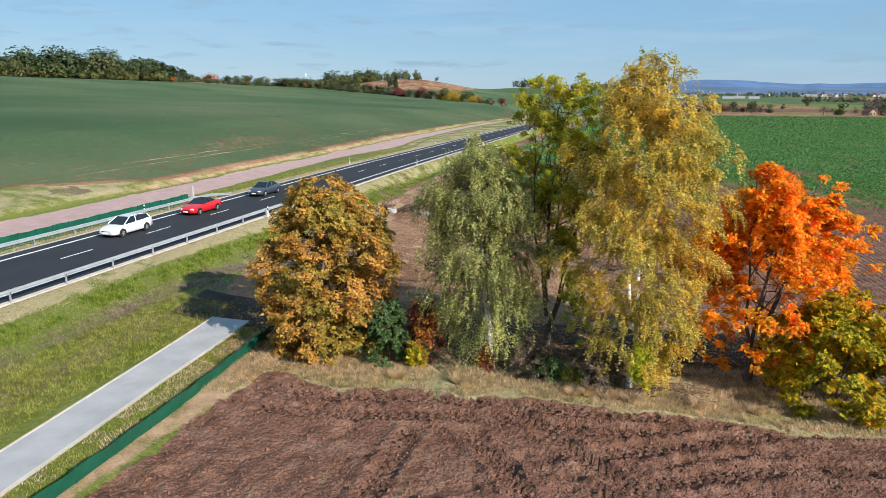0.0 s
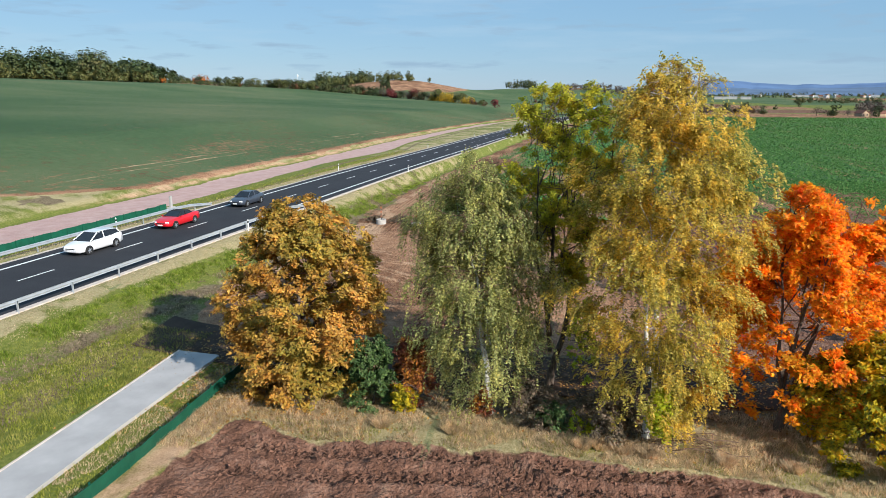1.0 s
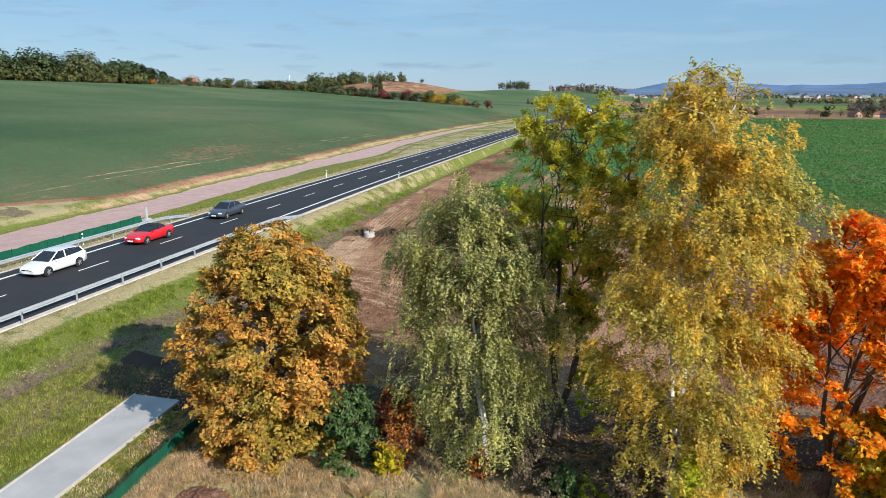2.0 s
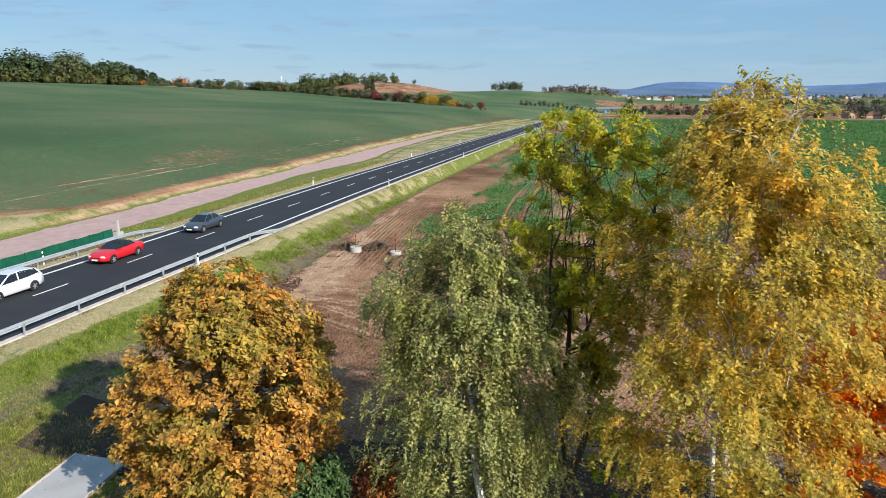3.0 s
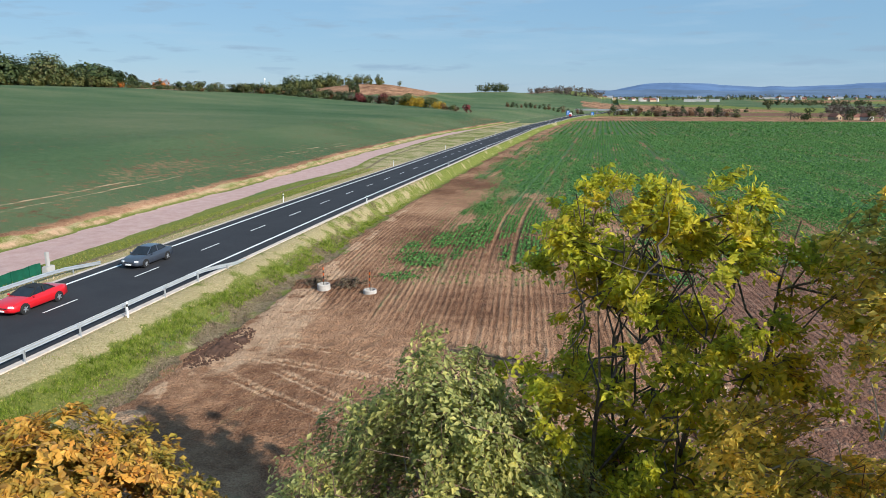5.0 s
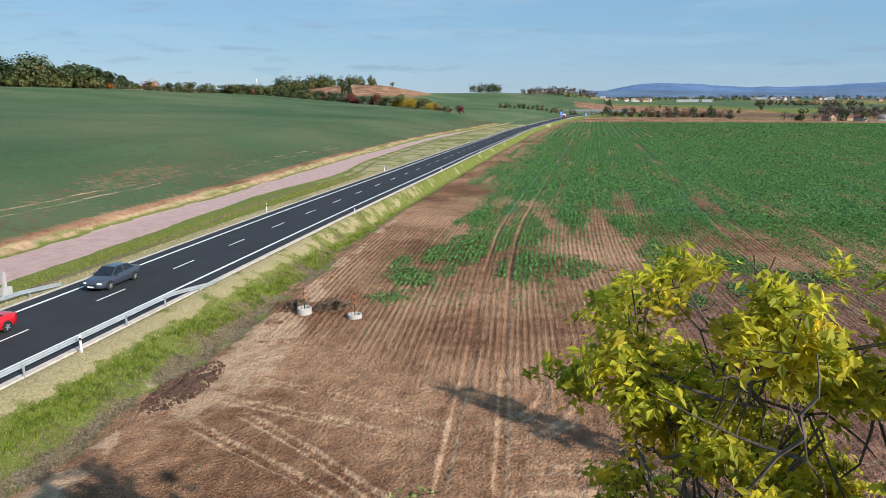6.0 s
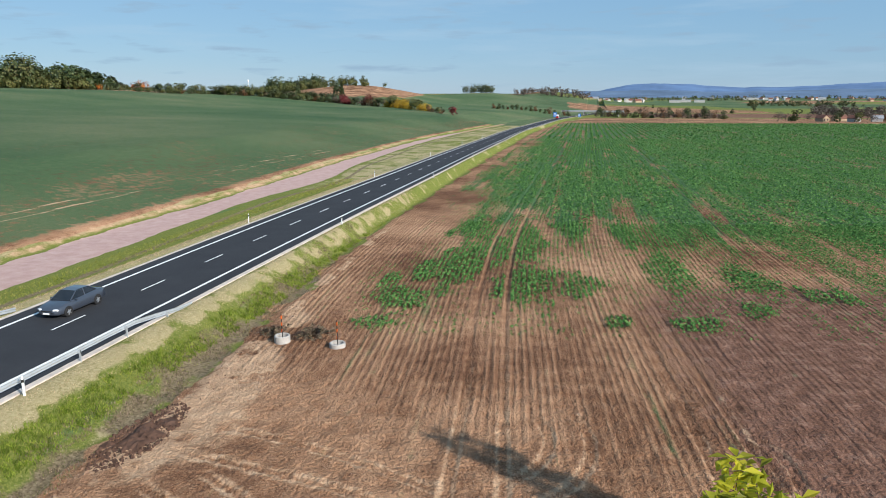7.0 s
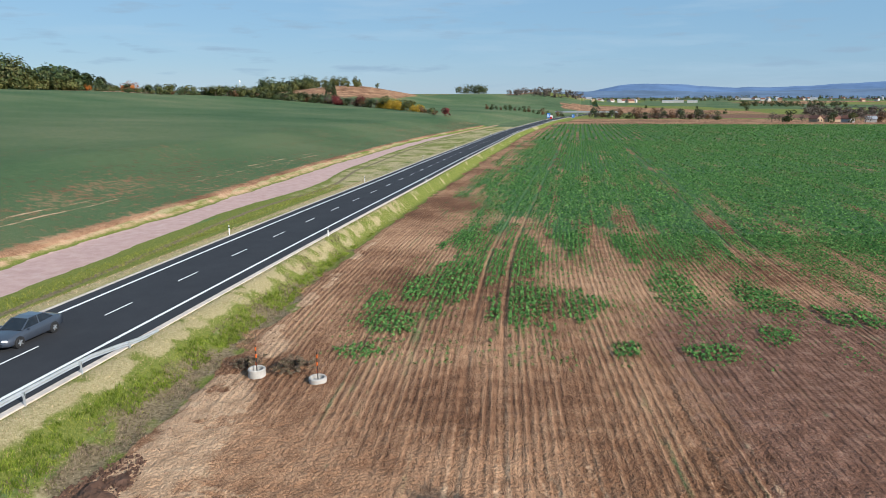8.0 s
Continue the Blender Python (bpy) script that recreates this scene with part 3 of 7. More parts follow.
def relief(x, y):
    """Clods, ruts and seed rows."""
    p = plough(x, y)
    b = bare(x, y)
    r = 0.0
    c = fbm(x, y, 0.42, 3, 40) - 0.5
    c2 = np.abs(fbm(x * 0.9 + y * 0.5, y * 0.9 - x * 0.5, 0.9, 3, 44) - 0.5)
    lumps = 0.34 * c + 0.28 * (0.18 - c2)
    f = x - 0.32 * y + 2.2 * fbm(x, y, 3.2, 3, 47)
    deep = 0.4 + 0.9 * sstep(-x, 1.0, 5.0) + 0.4 * sstep(x, 6.0, 10.0)
    furrow = (0.035 * np.sin(f * 2 * math.pi / 0.8) + 0.06 * np.sin(f * 2 * math.pi / 1.7)) * (0.3 + 1.2 * fbm(x, y, 2.2, 2, 49))
    r = p * (lumps * (0.45 + 0.9 * sstep(fbm(x, y, 5, 2, 50), 0.35, 0.6)) + furrow * 0.45 * deep - 0.12)
    for ax, ay, bx, by in ((-9.0, 29.6, 9.0, 29.4), (-9.0, 27.9, 8.0, 28.0), (-1.6, 27.2, -3.4, 20.0), (0.2, 27.0, 3.8, 20.0), (3.5, 25.6, 16.0, 29.2), (4.6, 23.6, 18.0, 27.0), (1.2, 29.6, 10.0, 20.0)):
        dx, dy = bx - ax, by - ay
        L = math.hypot(dx, dy)
        a_ = ((x - ax) * dx + (y - ay) * dy) / L
        d_ = ((x - ax) * dy - (y - ay) * dx) / L + 0.25 * np.sin(a_ * 0.5 + ax)
        m = sstep(-np.abs(d_), -0.52, -0.36) * sstep(a_, -0.3, 0.4) * sstep(-a_, -L - 0.3, -L + 0.4)
        tread = 0.085 * np.sign(np.sin((a_ + np.abs(d_) * 0.9) * 2 * math.pi / 0.42))
        r = r * (1 - m * 0.85) + m * (tread - 0.13) * p
        r = r + p * 0.12 * np.exp(-((np.abs(d_) - 0.64) / 0.16) ** 2) * sstep(a_, -0.3, 0.4) * sstep(-a_, -L - 0.3, -L + 0.4)
    q, a = x - row_drift(y), y
    q2 = q + 0.04 * (fbm(x, y, 4.0, 2, 81) - 0.5)
    rows = (0.003 * np.cos(q2 * 2 * math.pi / 0.45) + 0.006 * np.sin(q2 * 2 * math.pi / 1.27)) * (0.3 + 1.2 * fbm(q * 1.5, a * 0.035, 1.0, 3, 83, 0.0))
    r = r + b * (rows * (0.25 + 0.95 * sstep(a + 3.0 * fbm(x, y, 5.0, 2, 85), 54, 66)) + 0.17 * (fbm(x, y, 0.42, 2, 60) - 0.5) + 0.05 * (fbm(x * 0.35 + y, y * 0.35 - x, 1.1, 2, 61) - 0.5))
    for d_, a_, on in lanes(x, y):
        on = on * b
        m = sstep(-np.abs(d_), -0.34, -0.2) * on
        r = r * (1 - 0.7 * m) + m * (0.05 * np.sign(np.sin((a_ + np.abs(d_) * 0.8) * 2 * math.pi / 0.62)) * sstep(-y, -90, -60) - 0.05)
        r = r + 0.045 * np.exp(-((np.abs(d_) - 0.42) / 0.12) ** 2) * on
    s, u = to_su(x, y)
    g = (1 - p) * (1 - b) * sstep(np.abs(u - bend(s)), 5.8, 6.6)
    flat_out = sstep(-u, -14.8, -14.0) + sstep(u, 19.3, 20.0)
    r = r + g * 0.10 * (fbm(x, y, 0.9, 3, 70) - 0.5) * np.clip(flat_out + sstep(s, -39.5, -38.0), 0, 1)
    return r


def ground_z(x, y):
    return float(land(np.array([x]), np.array([y]))[0] + relief(np.array([x]), np.array([y]))[0])


def grow(a, first, ratio, limit):
    out, step = [], first
    while abs(a) < limit:
        a = a + step
        out.append(a)
        step *= ratio
    return out


def build_ground():
    s_mid = np.concatenate([np.arange(-64, -45, 0.135), np.arange(-45, -8, 0.24), np.arange(-8, 20, 0.4), np.arange(20, 90, 0.8)])
    s_ax = np.array(grow(-64, -0.5, 1.25, 4500)[::-1] + list(s_mid) + grow(90, 1.0, 1.04, 4700))
    u_mid = np.concatenate([np.arange(-30, 4.6, 0.4), np.arange(4.6, 14, 0.22), np.arange(14, 46, 0.145)])
    u_ax = np.array(grow(-30, -0.45, 1.045, 4500)[::-1] + list(u_mid) + grow(46, 0.2, 1.06, 4500))
    S, U = np.meshgrid(s_ax, u_ax, indexing="ij")
    X, Y = to_xy(S, U)
    Z = land(X, Y) + relief(X, Y)
    UU = U - bend(S)
    Z = np.where(np.abs(UU) < 5.6, np.minimum(Z, ROAD_Z + fall(S) - 0.10), Z)
    n, m = S.shape
    idx = np.arange(n * m).reshape(n, m)
    faces = np.stack([idx[:-1, :-1], idx[:-1, 1:], idx[1:, 1:], idx[1:, :-1]], -1).reshape(-1, 4)[:, ::-1]
    me = mesh_np("ground", np.stack([X, Y, Z], -1).reshape(-1, 3), faces, M_GROUND, True)
    # zones
    P, B = plough(X, Y), bare(X, Y)
    E = field_edge(S)
    dry = 0.16 + (0.30 + 0.32 * sstep(-S, -30, 5)) * sstep(UU, 5.0, 5.8) * sstep(-UU, -8.0, -6.9) * sstep(-S, -90, -50) + (1.1 * (fbm(X, Y, 3.2, 4, 111) - 0.5) + 1.5 * (fbm(X, Y, 1.0, 3, 112) - 0.5)) * sstep(UU, 5, 6) * sstep(-UU, -17, -16) + 0.5 * sstep(-UU, 4.8, 5.6) * sstep(UU, -8.2, -7.0) + (0.35 + 0.9 * (fbm(X, Y, 3.0, 3, 131) - 0.5)) * sstep(-UU, 7, 8) * sstep(S, 50, 80) * sstep(UU + track_right(S), 0, 0.5) + 1.35 * sstep(Y, 27, 28) * sstep(-Y, -36, -34) * sstep(U, 20, 22)
    dry = dry - 0.55 * np.exp(-((UU - 8.5) / 0.9) ** 2) - 0.35 * np.exp(-((UU + track_right(S)) / 1.0) ** 2)
    dry = np.where((S < -30) & (UU > 9) & (U < 16.2), 0.2, dry)
    weeds = 0.78 * np.exp(-((UU - (E - 1.4)) / 1.3) ** 2) * (0.45 + 0.55 * sstep(-S, -25, -2)) * sstep(-S, -70, -20) + 0.6 * np.exp(-((UU - 10.6) / 0.7) ** 2) * sstep(-S, 28, 33)
    weeds = weeds + 0.8 * np.exp(-((UU + track_right(S) - 3.1) / 0.55) ** 2) + 2.0 * (fbm(X, Y, 1.8, 4, 113) - 0.5) * sstep(UU, 7.5, 8.5) * sstep(-UU, -14, -11)
    weeds = np.where((Y > 33.5) & (Y < 42) & (U > 19), 0.85, weeds)
    weeds = np.where((Y > 28) & (Y <= 33.5) & (U > 20), 0.05 + 0.55 * fbm(X, Y, 1.4, 3, 129), weeds)
    far_soil = sstep(Y, 590, 600) * sstep(-Y, -725, -715) * sstep(UU, 12, 16)
    soil = np.clip(B * sstep(-Y, -610, -600) + far_soil, 0, 1)
    loam = P + 1.0 * np.exp(-(((S + 17.6) / 3.0) ** 2 + ((U - 12.3) / 1.0) ** 2) ** 2) + sstep(Y, 755, 770) * sstep(-Y, -980, -960) * sstep(UU, 60, 70)
    loam = loam + 0.74 * B * sstep(X, 3, 18) * sstep(-Y, -104, -80)
    crop = 0.80 * crop_density(X, Y) * sstep(Y, 82, 125) * B * sstep(-Y, -560, -545)
    wv = 1.6 * (fbm(X, Y, 6.0, 4, 101) - 0.5)
    inf = inside_field(X, Y)
    VV = -UU - track_left(S)
    margin = 6.5 * sstep(-S, -5, 15) * (0.6 + 0.8 * fbm(X, Y, 6.0, 3, 133))
    dry = dry + 0.55 * sstep(VV, 0.5, 1.5) * sstep(-VV, -11, -6) * fbm(X, Y, 2.0, 3, 135) * 1.6
    weeds = weeds + 1.1 * sstep(VV, 1.5, 3.0) * sstep(-VV, -10, -6) * sstep(fbm(X, Y, 3.0, 3, 137), 0.45, 0.6)
    wheat = sstep(VV - margin, 1.9, 3.7) * inf * (0.72 + 0.12 * sstep(VV, 6, 40) + 0.30 * sstep(VV, 25, 90) + 0.35 * (fbm(X, Y * 0.4, 14.0, 3, 109) - 0.5))
    soil = np.clip(soil + 0.9 * sstep(VV - margin + wv, 1.2, 2.0) * inf, 0, 1)
    wheat = np.where((~inf & (UU < -8) & (Y > 300)) | (Y > 985), 0.8 * (fbm(X, Y, 300, 2, 91) > 0.46), wheat)
    brown_hill = np.hypot((X + 205) / 105, (Y - 1130) / 210) < 1
    wheat = np.where(brown_hill & ~inf, 0.0, wheat)
    soil = np.clip(soil + ((~inf & (UU < -10) & (Y > 300)) | (Y > 1000)) * (fbm(X, Y, 260, 2, 95) > 0.53) + (brown_hill & ~inf), 0, 1)
    pink = sstep(-UU - track_right(S) + 0.5 * wv, -0.2, 0.2) * sstep(-VV + 0.9 * wv, -0.2, 0.2) * sstep(-S, -330, -270)
    sand = 0.75 * np.exp(-((VV - 0.9 - 0.6 * wv) / (0.5 + 0.7 * fbm(X, Y, 9.0, 2, 103))) ** 2) * sstep(S, -20, 0) * sstep(-S, -230, -180) * (0.45 + 0.6 * fbm(X, Y, 1.5, 4, 105))
    sand = sand + 1.3 * sstep(fbm(X, Y, 1.6, 4, 119), 0.30, 0.54) * np.exp(-((S + 11.5) / 5.5) ** 2 - ((U - 13.6 + 0.12 * (S + 10)) / 1.5) ** 2) + 0.9 * np.exp(-((S + 0.2) / 2.0) ** 2 - ((U - 12.6) / 1.2) ** 2) + 0.75 * fbm(X, Y, 2.0, 3, 121) * np.exp(-((S + 18.5) / 5.0) ** 2 - ((U - 13.9) / 0.7) ** 2) + 1.1 * sstep(fbm(X, Y, 1.8, 3, 123), 0.42, 0.62) * np.exp(-((UU - E - 0.5) / 0.7) ** 2) * sstep(S, -34, -26) * sstep(-S, -60, -10)
    for u_t in (9.2, 11.2):
        sand = sand + 1.0 * fbm(X, Y, 7.0, 3, 107) * np.exp(-((VV - u_t + 0.03 * (S - 60) * (S > 60) + 0.35 * wv) / 0.3) ** 2) * sstep(S, -40, 0) * sstep(-S, -230, -120)
    sand = sand + (0.75 - 0.3 * fbm(X, Y, 1.4, 2, 115)) * np.exp(-((U - 21.35 - 0.06 * (S + 57)) / 0.75) ** 4) * sstep(-S, 42, 44)
    for d_, a_, on in lanes(X, Y):
        sand = sand + 0.46 * on * B * np.exp(-((np.abs(d_) - 0.28) / 0.14) ** 2) * sstep(-Y, -110, -60)
    sand = sand + 0.46 * B * sstep(-Y - 0.6 * X, -72, -58) * fbm(X, Y, 4.0, 3, 117)
    sand = sand + 0.8 * sstep(-UU - track_right(S), -2, 1) * sstep(-VV, -1, 1) * sstep(S, 270, 310) * sstep(-S, -470, -420)
    way = np.degrees(np.arctan2(X - 0.24, Y - 37.2))
    sand = sand + 0.8 * (~inf) * sstep(way, -34, -33) * sstep(-way, 25.0, 26.0) * (np.hypot(X, Y) < 800)
    for key, four in (("zone_a", (dry, soil, loam, weeds)), ("zone_b", (crop, wheat, pink, sand))):
        at = me.attributes.new(key, "FLOAT_COLOR", "POINT")
        at.data.foreach_set("color", np.clip(np.stack(four, -1), 0, 1).astype(np.float32).ravel())
    tagged(new("ground", me), "ground of ploughed soil, seedbed, grass verges and green fields", "ground", kind="structure")


def strip(name, s0, s1, u0, u1, z, material, label, category, step=6.0, thick=0.0, bow=True, kind="structure", parent=None):
    """A flat band along the road."""
    n = max(2, int((s1 - s0) / step) + 1)
    s = np.linspace(s0, s1, n)
    bm = bmesh.new()
    rows = []
    for v in s:
        off = float(bend(v)) if bow else 0.0
        zz = z + (float(fall(v)) if bow else 0.0)
        p, q = to_xy(v, u0 + off), to_xy(v, u1 + off)
        row = [bm.verts.new((*p, zz)), bm.verts.new((*q, zz))]
        if thick:
            row += [bm.verts.new((*q, zz - thick)), bm.verts.new((*p, zz - thick))]
        rows.append(row)
    for a, b in zip(rows, rows[1:]):
        bm.faces.new((a[0], a[1], b[1], b[0]))
        if thick:
            bm.faces.new((a[1], a[2], b[2], b[1]))
            bm.faces.new((a[3], a[0], b[0], b[3]))
    if thick:
        bm.faces.new((rows[0][3], rows[0][2], rows[0][1], rows[0][0]))
        bm.faces.new(rows[-1])
    ob = part(name, bm, material, parent, label)
    if category:
        tagged(ob, category=category, kind=kind)
    return ob


build_ground()

# the road and its paint
ROAD = strip("road", -140, 900, -4.75, 4.95, ROAD_Z, M_ASPHALT, "new dark asphalt two-lane road with white markings", "road", 8.0, 0.12)
for side, u in (("left", -3.52), ("right", 3.72)):
    strip("edge_line", -140, 900, u - 0.13, u + 0.13, ROAD_Z + 0.006, M_LINE, "", "", 8.0, parent=ROAD)
dash_bm = bmesh.new()
box(dash_bm, (0.125, 3.0, 0.005))
dash_me = bpy.data.meshes.new("dash")
dash_bm.to_mesh(dash_me)
dash_bm.free()
dash_me.materials.append(M_LINE)
HEADING = math.degrees(math.atan2(-ALONG[0], ALONG[1]))
for k in range(-12, 62):
    s_k = 9.0 * k + 1.5
    x_k, y_k = to_xy(s_k, float(bend(s_k)) - 0.02)
    share("dash", dash_me, ROAD, pose(x_k, y_k, ROAD_Z + float(fall(s_k)) + 0.007, math.degrees(math.atan((float(fall(s_k + 2)) - float(fall(s_k - 2))) / 4)), 0, HEADING))
for u, w, lab in ((5.15, 0.42, "pale gravel shoulder beside the asphalt"), (-4.95, 0.42, "pale gravel shoulder beside the asphalt")):
    strip("shoulder", -140, 700, u - w / 2, u + w / 2, ROAD_Z - 0.012, M_KERB, lab, "shoulder", 5.0, 0.15)

# the concrete path and the old road under the trees


def build_path():
    pts = [(-70, 18.4), (-56.6, 17.45), (-45.8, 16.5), (-41.4, 16.05)]
    rgt = [(-70, 20.6), (-56.0, 19.45), (-48.9, 18.85), (-41.2, 18.35)]
    n = 24
    bm = bmesh.new()
    kb = bmesh.new()
    rows, krows = [], []
    for i in range(n):
        f = i / (n - 1)
        s = -70 + f * 28.7
        a = np.interp(s, [p[0] for p in pts], [p[1] for p in pts])
        b = np.interp(s, [p[0] for p in rgt], [p[1] for p in rgt])
        z = 0.36 + 0.0
        pa, pb = to_xy(s, a), to_xy(s, b)
        rows.append([bm.verts.new((*pa, z)), bm.verts.new((*pb, z)), bm.verts.new((*pb, z - 0.3)), bm.verts.new((*pa, z - 0.3))])
        ka, k2 = to_xy(s, a - 0.10), to_xy(s, a - 0.005)
        krows.append([kb.verts.new((*ka, z + 0.03)), kb.verts.new((*k2, z + 0.03)), kb.verts.new((*k2, z - 0.3)), kb.verts.new((*ka, z - 0.3))])
    for mesh, rr in ((bm, rows), (kb, krows)):
        for a, b in zip(rr, rr[1:]):
            for k in range(4):
                mesh.faces.new((a[k], a[(k + 1) % 4], b[(k + 1) % 4], b[k]))
        mesh.faces.new(rr[0][::-1])
        mesh.faces.new(rr[-1])
    ob = part("pavement", bm, M_CONC, None, "pale concrete cycle path running along the verge")
    tagged(ob, category="path", kind="structure")
    part("kerb", kb, M_KERB, ob, "sandy concrete kerb")


build_path()


def build_old_road():
    n = 60
    bm = bmesh.new()
    rows = []
    for i in range(n):
        x = -18.5 + i * 1.0
        yc = np.interp(x, [-18.5, -15.5, -12, -6, 10, 40], [40.2, 39.4, 38.6, 38.0, 37.4, 37.2])
        row = []
        for d in (-2.3, -0.8, 0.8, 2.3):
            row.append(bm.verts.new((x, yc + d, float(land(np.array([x]), np.array([yc + d]))[0]) + 0.09 - 0.01 * abs(d))))
        rows.append(row)
    for a, b in zip(rows, rows[1:]):
        for k in range(3):
            bm.faces.new((a[k], b[k], b[k + 1], a[k + 1]))
    ob = part("road", bm, M_OLD, None, "worn old asphalt lane strewn with leaves under the trees")
    tagged(ob, category="lane", kind="structure")


build_old_road()


# ---- guard rails, fences, posts ----
def guard_rail(u, s0, s1, face, label):
    """A steel W-beam on posts, sinking to the ground at its far end."""
    root = thing("guard_rail", (*to_xy(s0, u), ROAD_Z), label, "guard rail", "guard rails along the road")
    inv = root.matrix_basis.inverted()
    prof = [(0.0, 0.44), (0.045, 0.47), (0.045, 0.52), (0.0, 0.56), (0.0, 0.60), (0.045, 0.64), (0.045, 0.69), (0.0, 0.73), (-0.02, 0.73), (0.02, 0.69), (0.02, 0.64), (-0.02, 0.60), (-0.02, 0.56), (0.02, 0.52), (0.02, 0.47), (-0.02, 0.44)]
    bm = bmesh.new()
    rows = []
    for s in np.arange(s0, s1 + 0.01, 2.0):
        sink = 0.62 * float(sstep(s, s1 - 7, s1))
        push = 0.2 * float(sstep(s, s1 - 7, s1))
        rows.append([bm.verts.new(inv @ Vector((*to_xy(s, u + face * (-d) + face * push), ROAD_Z + h - sink))) for d, h in prof])
    for a, b in zip(rows, rows[1:]):
        for k in range(len(prof)):
            j = (k + 1) % len(prof)
            bm.faces.new((a[k], b[k], b[j], a[j]))
    bmesh.ops.recalc_face_normals(bm, faces=bm.faces)
    part("beam", bm, M_STEEL, root)
    pb = bmesh.new()
    box(pb, (0.10, 0.06, 1.25), (0, 0, 0.0))
    box(pb, (0.16, 0.10, 0.20), (-0.03 * face, 0, 0.52))
    me = bpy.data.meshes.new("post")
    pb.to_mesh(me)
    pb.free()
    me.materials.append(M_STEEL)
    for s in np.arange(s0 + 1, s1 - 1, 4.0):
        sink = 0.62 * float(sstep(s, s1 - 7, s1))
        x, y = to_xy(s, u + face * 0.12 + face * 0.2 * float(sstep(s, s1 - 7, s1)))
        share("post", me, root, inv @ pose(x, y, ROAD_Z + 0.02 - sink, 0, 0, HEADING))
    return root


guard_rail(5.25, -90.0, -2.0, 1, "galvanised steel guard rail on posts beside the road verge")
guard_rail(-5.35, -90.0, -4.5, -1, "galvanised steel guard rail on posts before the green fence")


def sheet_fence(line, height, label, lean=0.0):
    """A low fence of green sheeting on thin stakes."""
    x0, y0 = line[0]
    root = thing("sheet_fence", (x0, y0, ground_z(x0, y0)), label, "fence", "green sheet fences")
    inv = root.matrix_basis.inverted()
    pts = []
    for (ax, ay), (bx, by) in zip(line, line[1:]):
        n = max(2, int(math.hypot(bx - ax, by - ay) / 0.6))
        pts += [(ax + (bx - ax) * i / n, ay + (by - ay) * i / n) for i in range(n)]
    pts.append(line[-1])
    nx, ny = (line[-1][1] - y0), -(line[-1][0] - x0)
    L = math.hypot(nx, ny)
    nx, ny = nx / L, ny / L
    bm = bmesh.new()
    rows = []
    for i, (x, y) in enumerate(pts):
        z = float(land(np.array([x]), np.array([y]))[0])
        sag = 0.03 * math.sin(i * 1.7) + 0.02 * math.sin(i * 0.63)
        w = 0.02 * math.sin(i * 2.3)
        tx, ty = x + nx * (lean + w), y + ny * (lean + w)
        rows.append([bm.verts.new(inv @ Vector(v)) for v in ((x, y, z - 0.1), (tx, ty, z + height + sag), (tx + nx * 0.02, ty + ny * 0.02, z + height + sag), (x + nx * 0.02, y + ny * 0.02, z - 0.1))])
    for a, b in zip(rows, rows[1:]):
        for k in range(4):
            bm.faces.new((a[k], a[(k + 1) % 4], b[(k + 1) % 4], b[k]))
    bm.faces.new(rows[0][::-1])
    bm.faces.new(rows[-1])
    part("sheet", bm, M_GREEN, root, "dark green plastic sheet")
    sb = bmesh.new()
    box(sb, (0.05, 0.05, height + 0.22), (0, 0, height / 2 - 0.06))
    me = bpy.data.meshes.new("stake")
    sb.to_mesh(me)
    sb.free()
    me.materials.append(M_GREEN)
    for x, y in pts[::3]:
        share("stake", me, root, inv @ pose(x + nx * 0.05, y + ny * 0.05, float(land(np.array([x]), np.array([y]))[0]), 0, 0, 0))
    return root


sheet_fence([(-13.6, 12.0), (-12.9, 19.2), (-12.1, 26.3), (-11.8, 31.0), (-11.5, 36.0)], 0.60, "low dark green sheet fence on stakes beside the path", 0.12)
sheet_fence([tuple(float(v) for v in to_xy(-75, -10.9)), tuple(float(v) for v in to_xy(-6.6, -10.9))], 0.95, "dark green sheet fence on posts behind the guard rail", 0.0)


def marker_post(s, u):
    x, y = to_xy(s, u + float(bend(s)))
    root = thing("delineator_post", (float(x), float(y), ROAD_Z + float(fall(s)) - 0.02), "white plastic delineator post with dark band on the shoulder", "road post", "delineator posts", turn=HEADING)
    b = bmesh.new()
    tube(b, [(0, 0, -0.3), (0, 0, 0.95), (0.015, 0, 1.05)], [0.062, 0.058, 0.03], 10)
    part("body", b, M_WHITE, root)
    b = bmesh.new()
    tube(b, [(0, 0, 0.72), (0, 0, 0.88)], [0.064, 0.063], 10)
    part("band", b, M_BLACK, root, "black band with reflector")
    return root


for s_p in (27.5, 77, 127, 177, 227, 277, 327):
    marker_post(s_p, -5.35)
    marker_post(s_p + 1.0, 5.65)
marker_post(-20.0, -5.9)
marker_post(-17.5, 5.85)


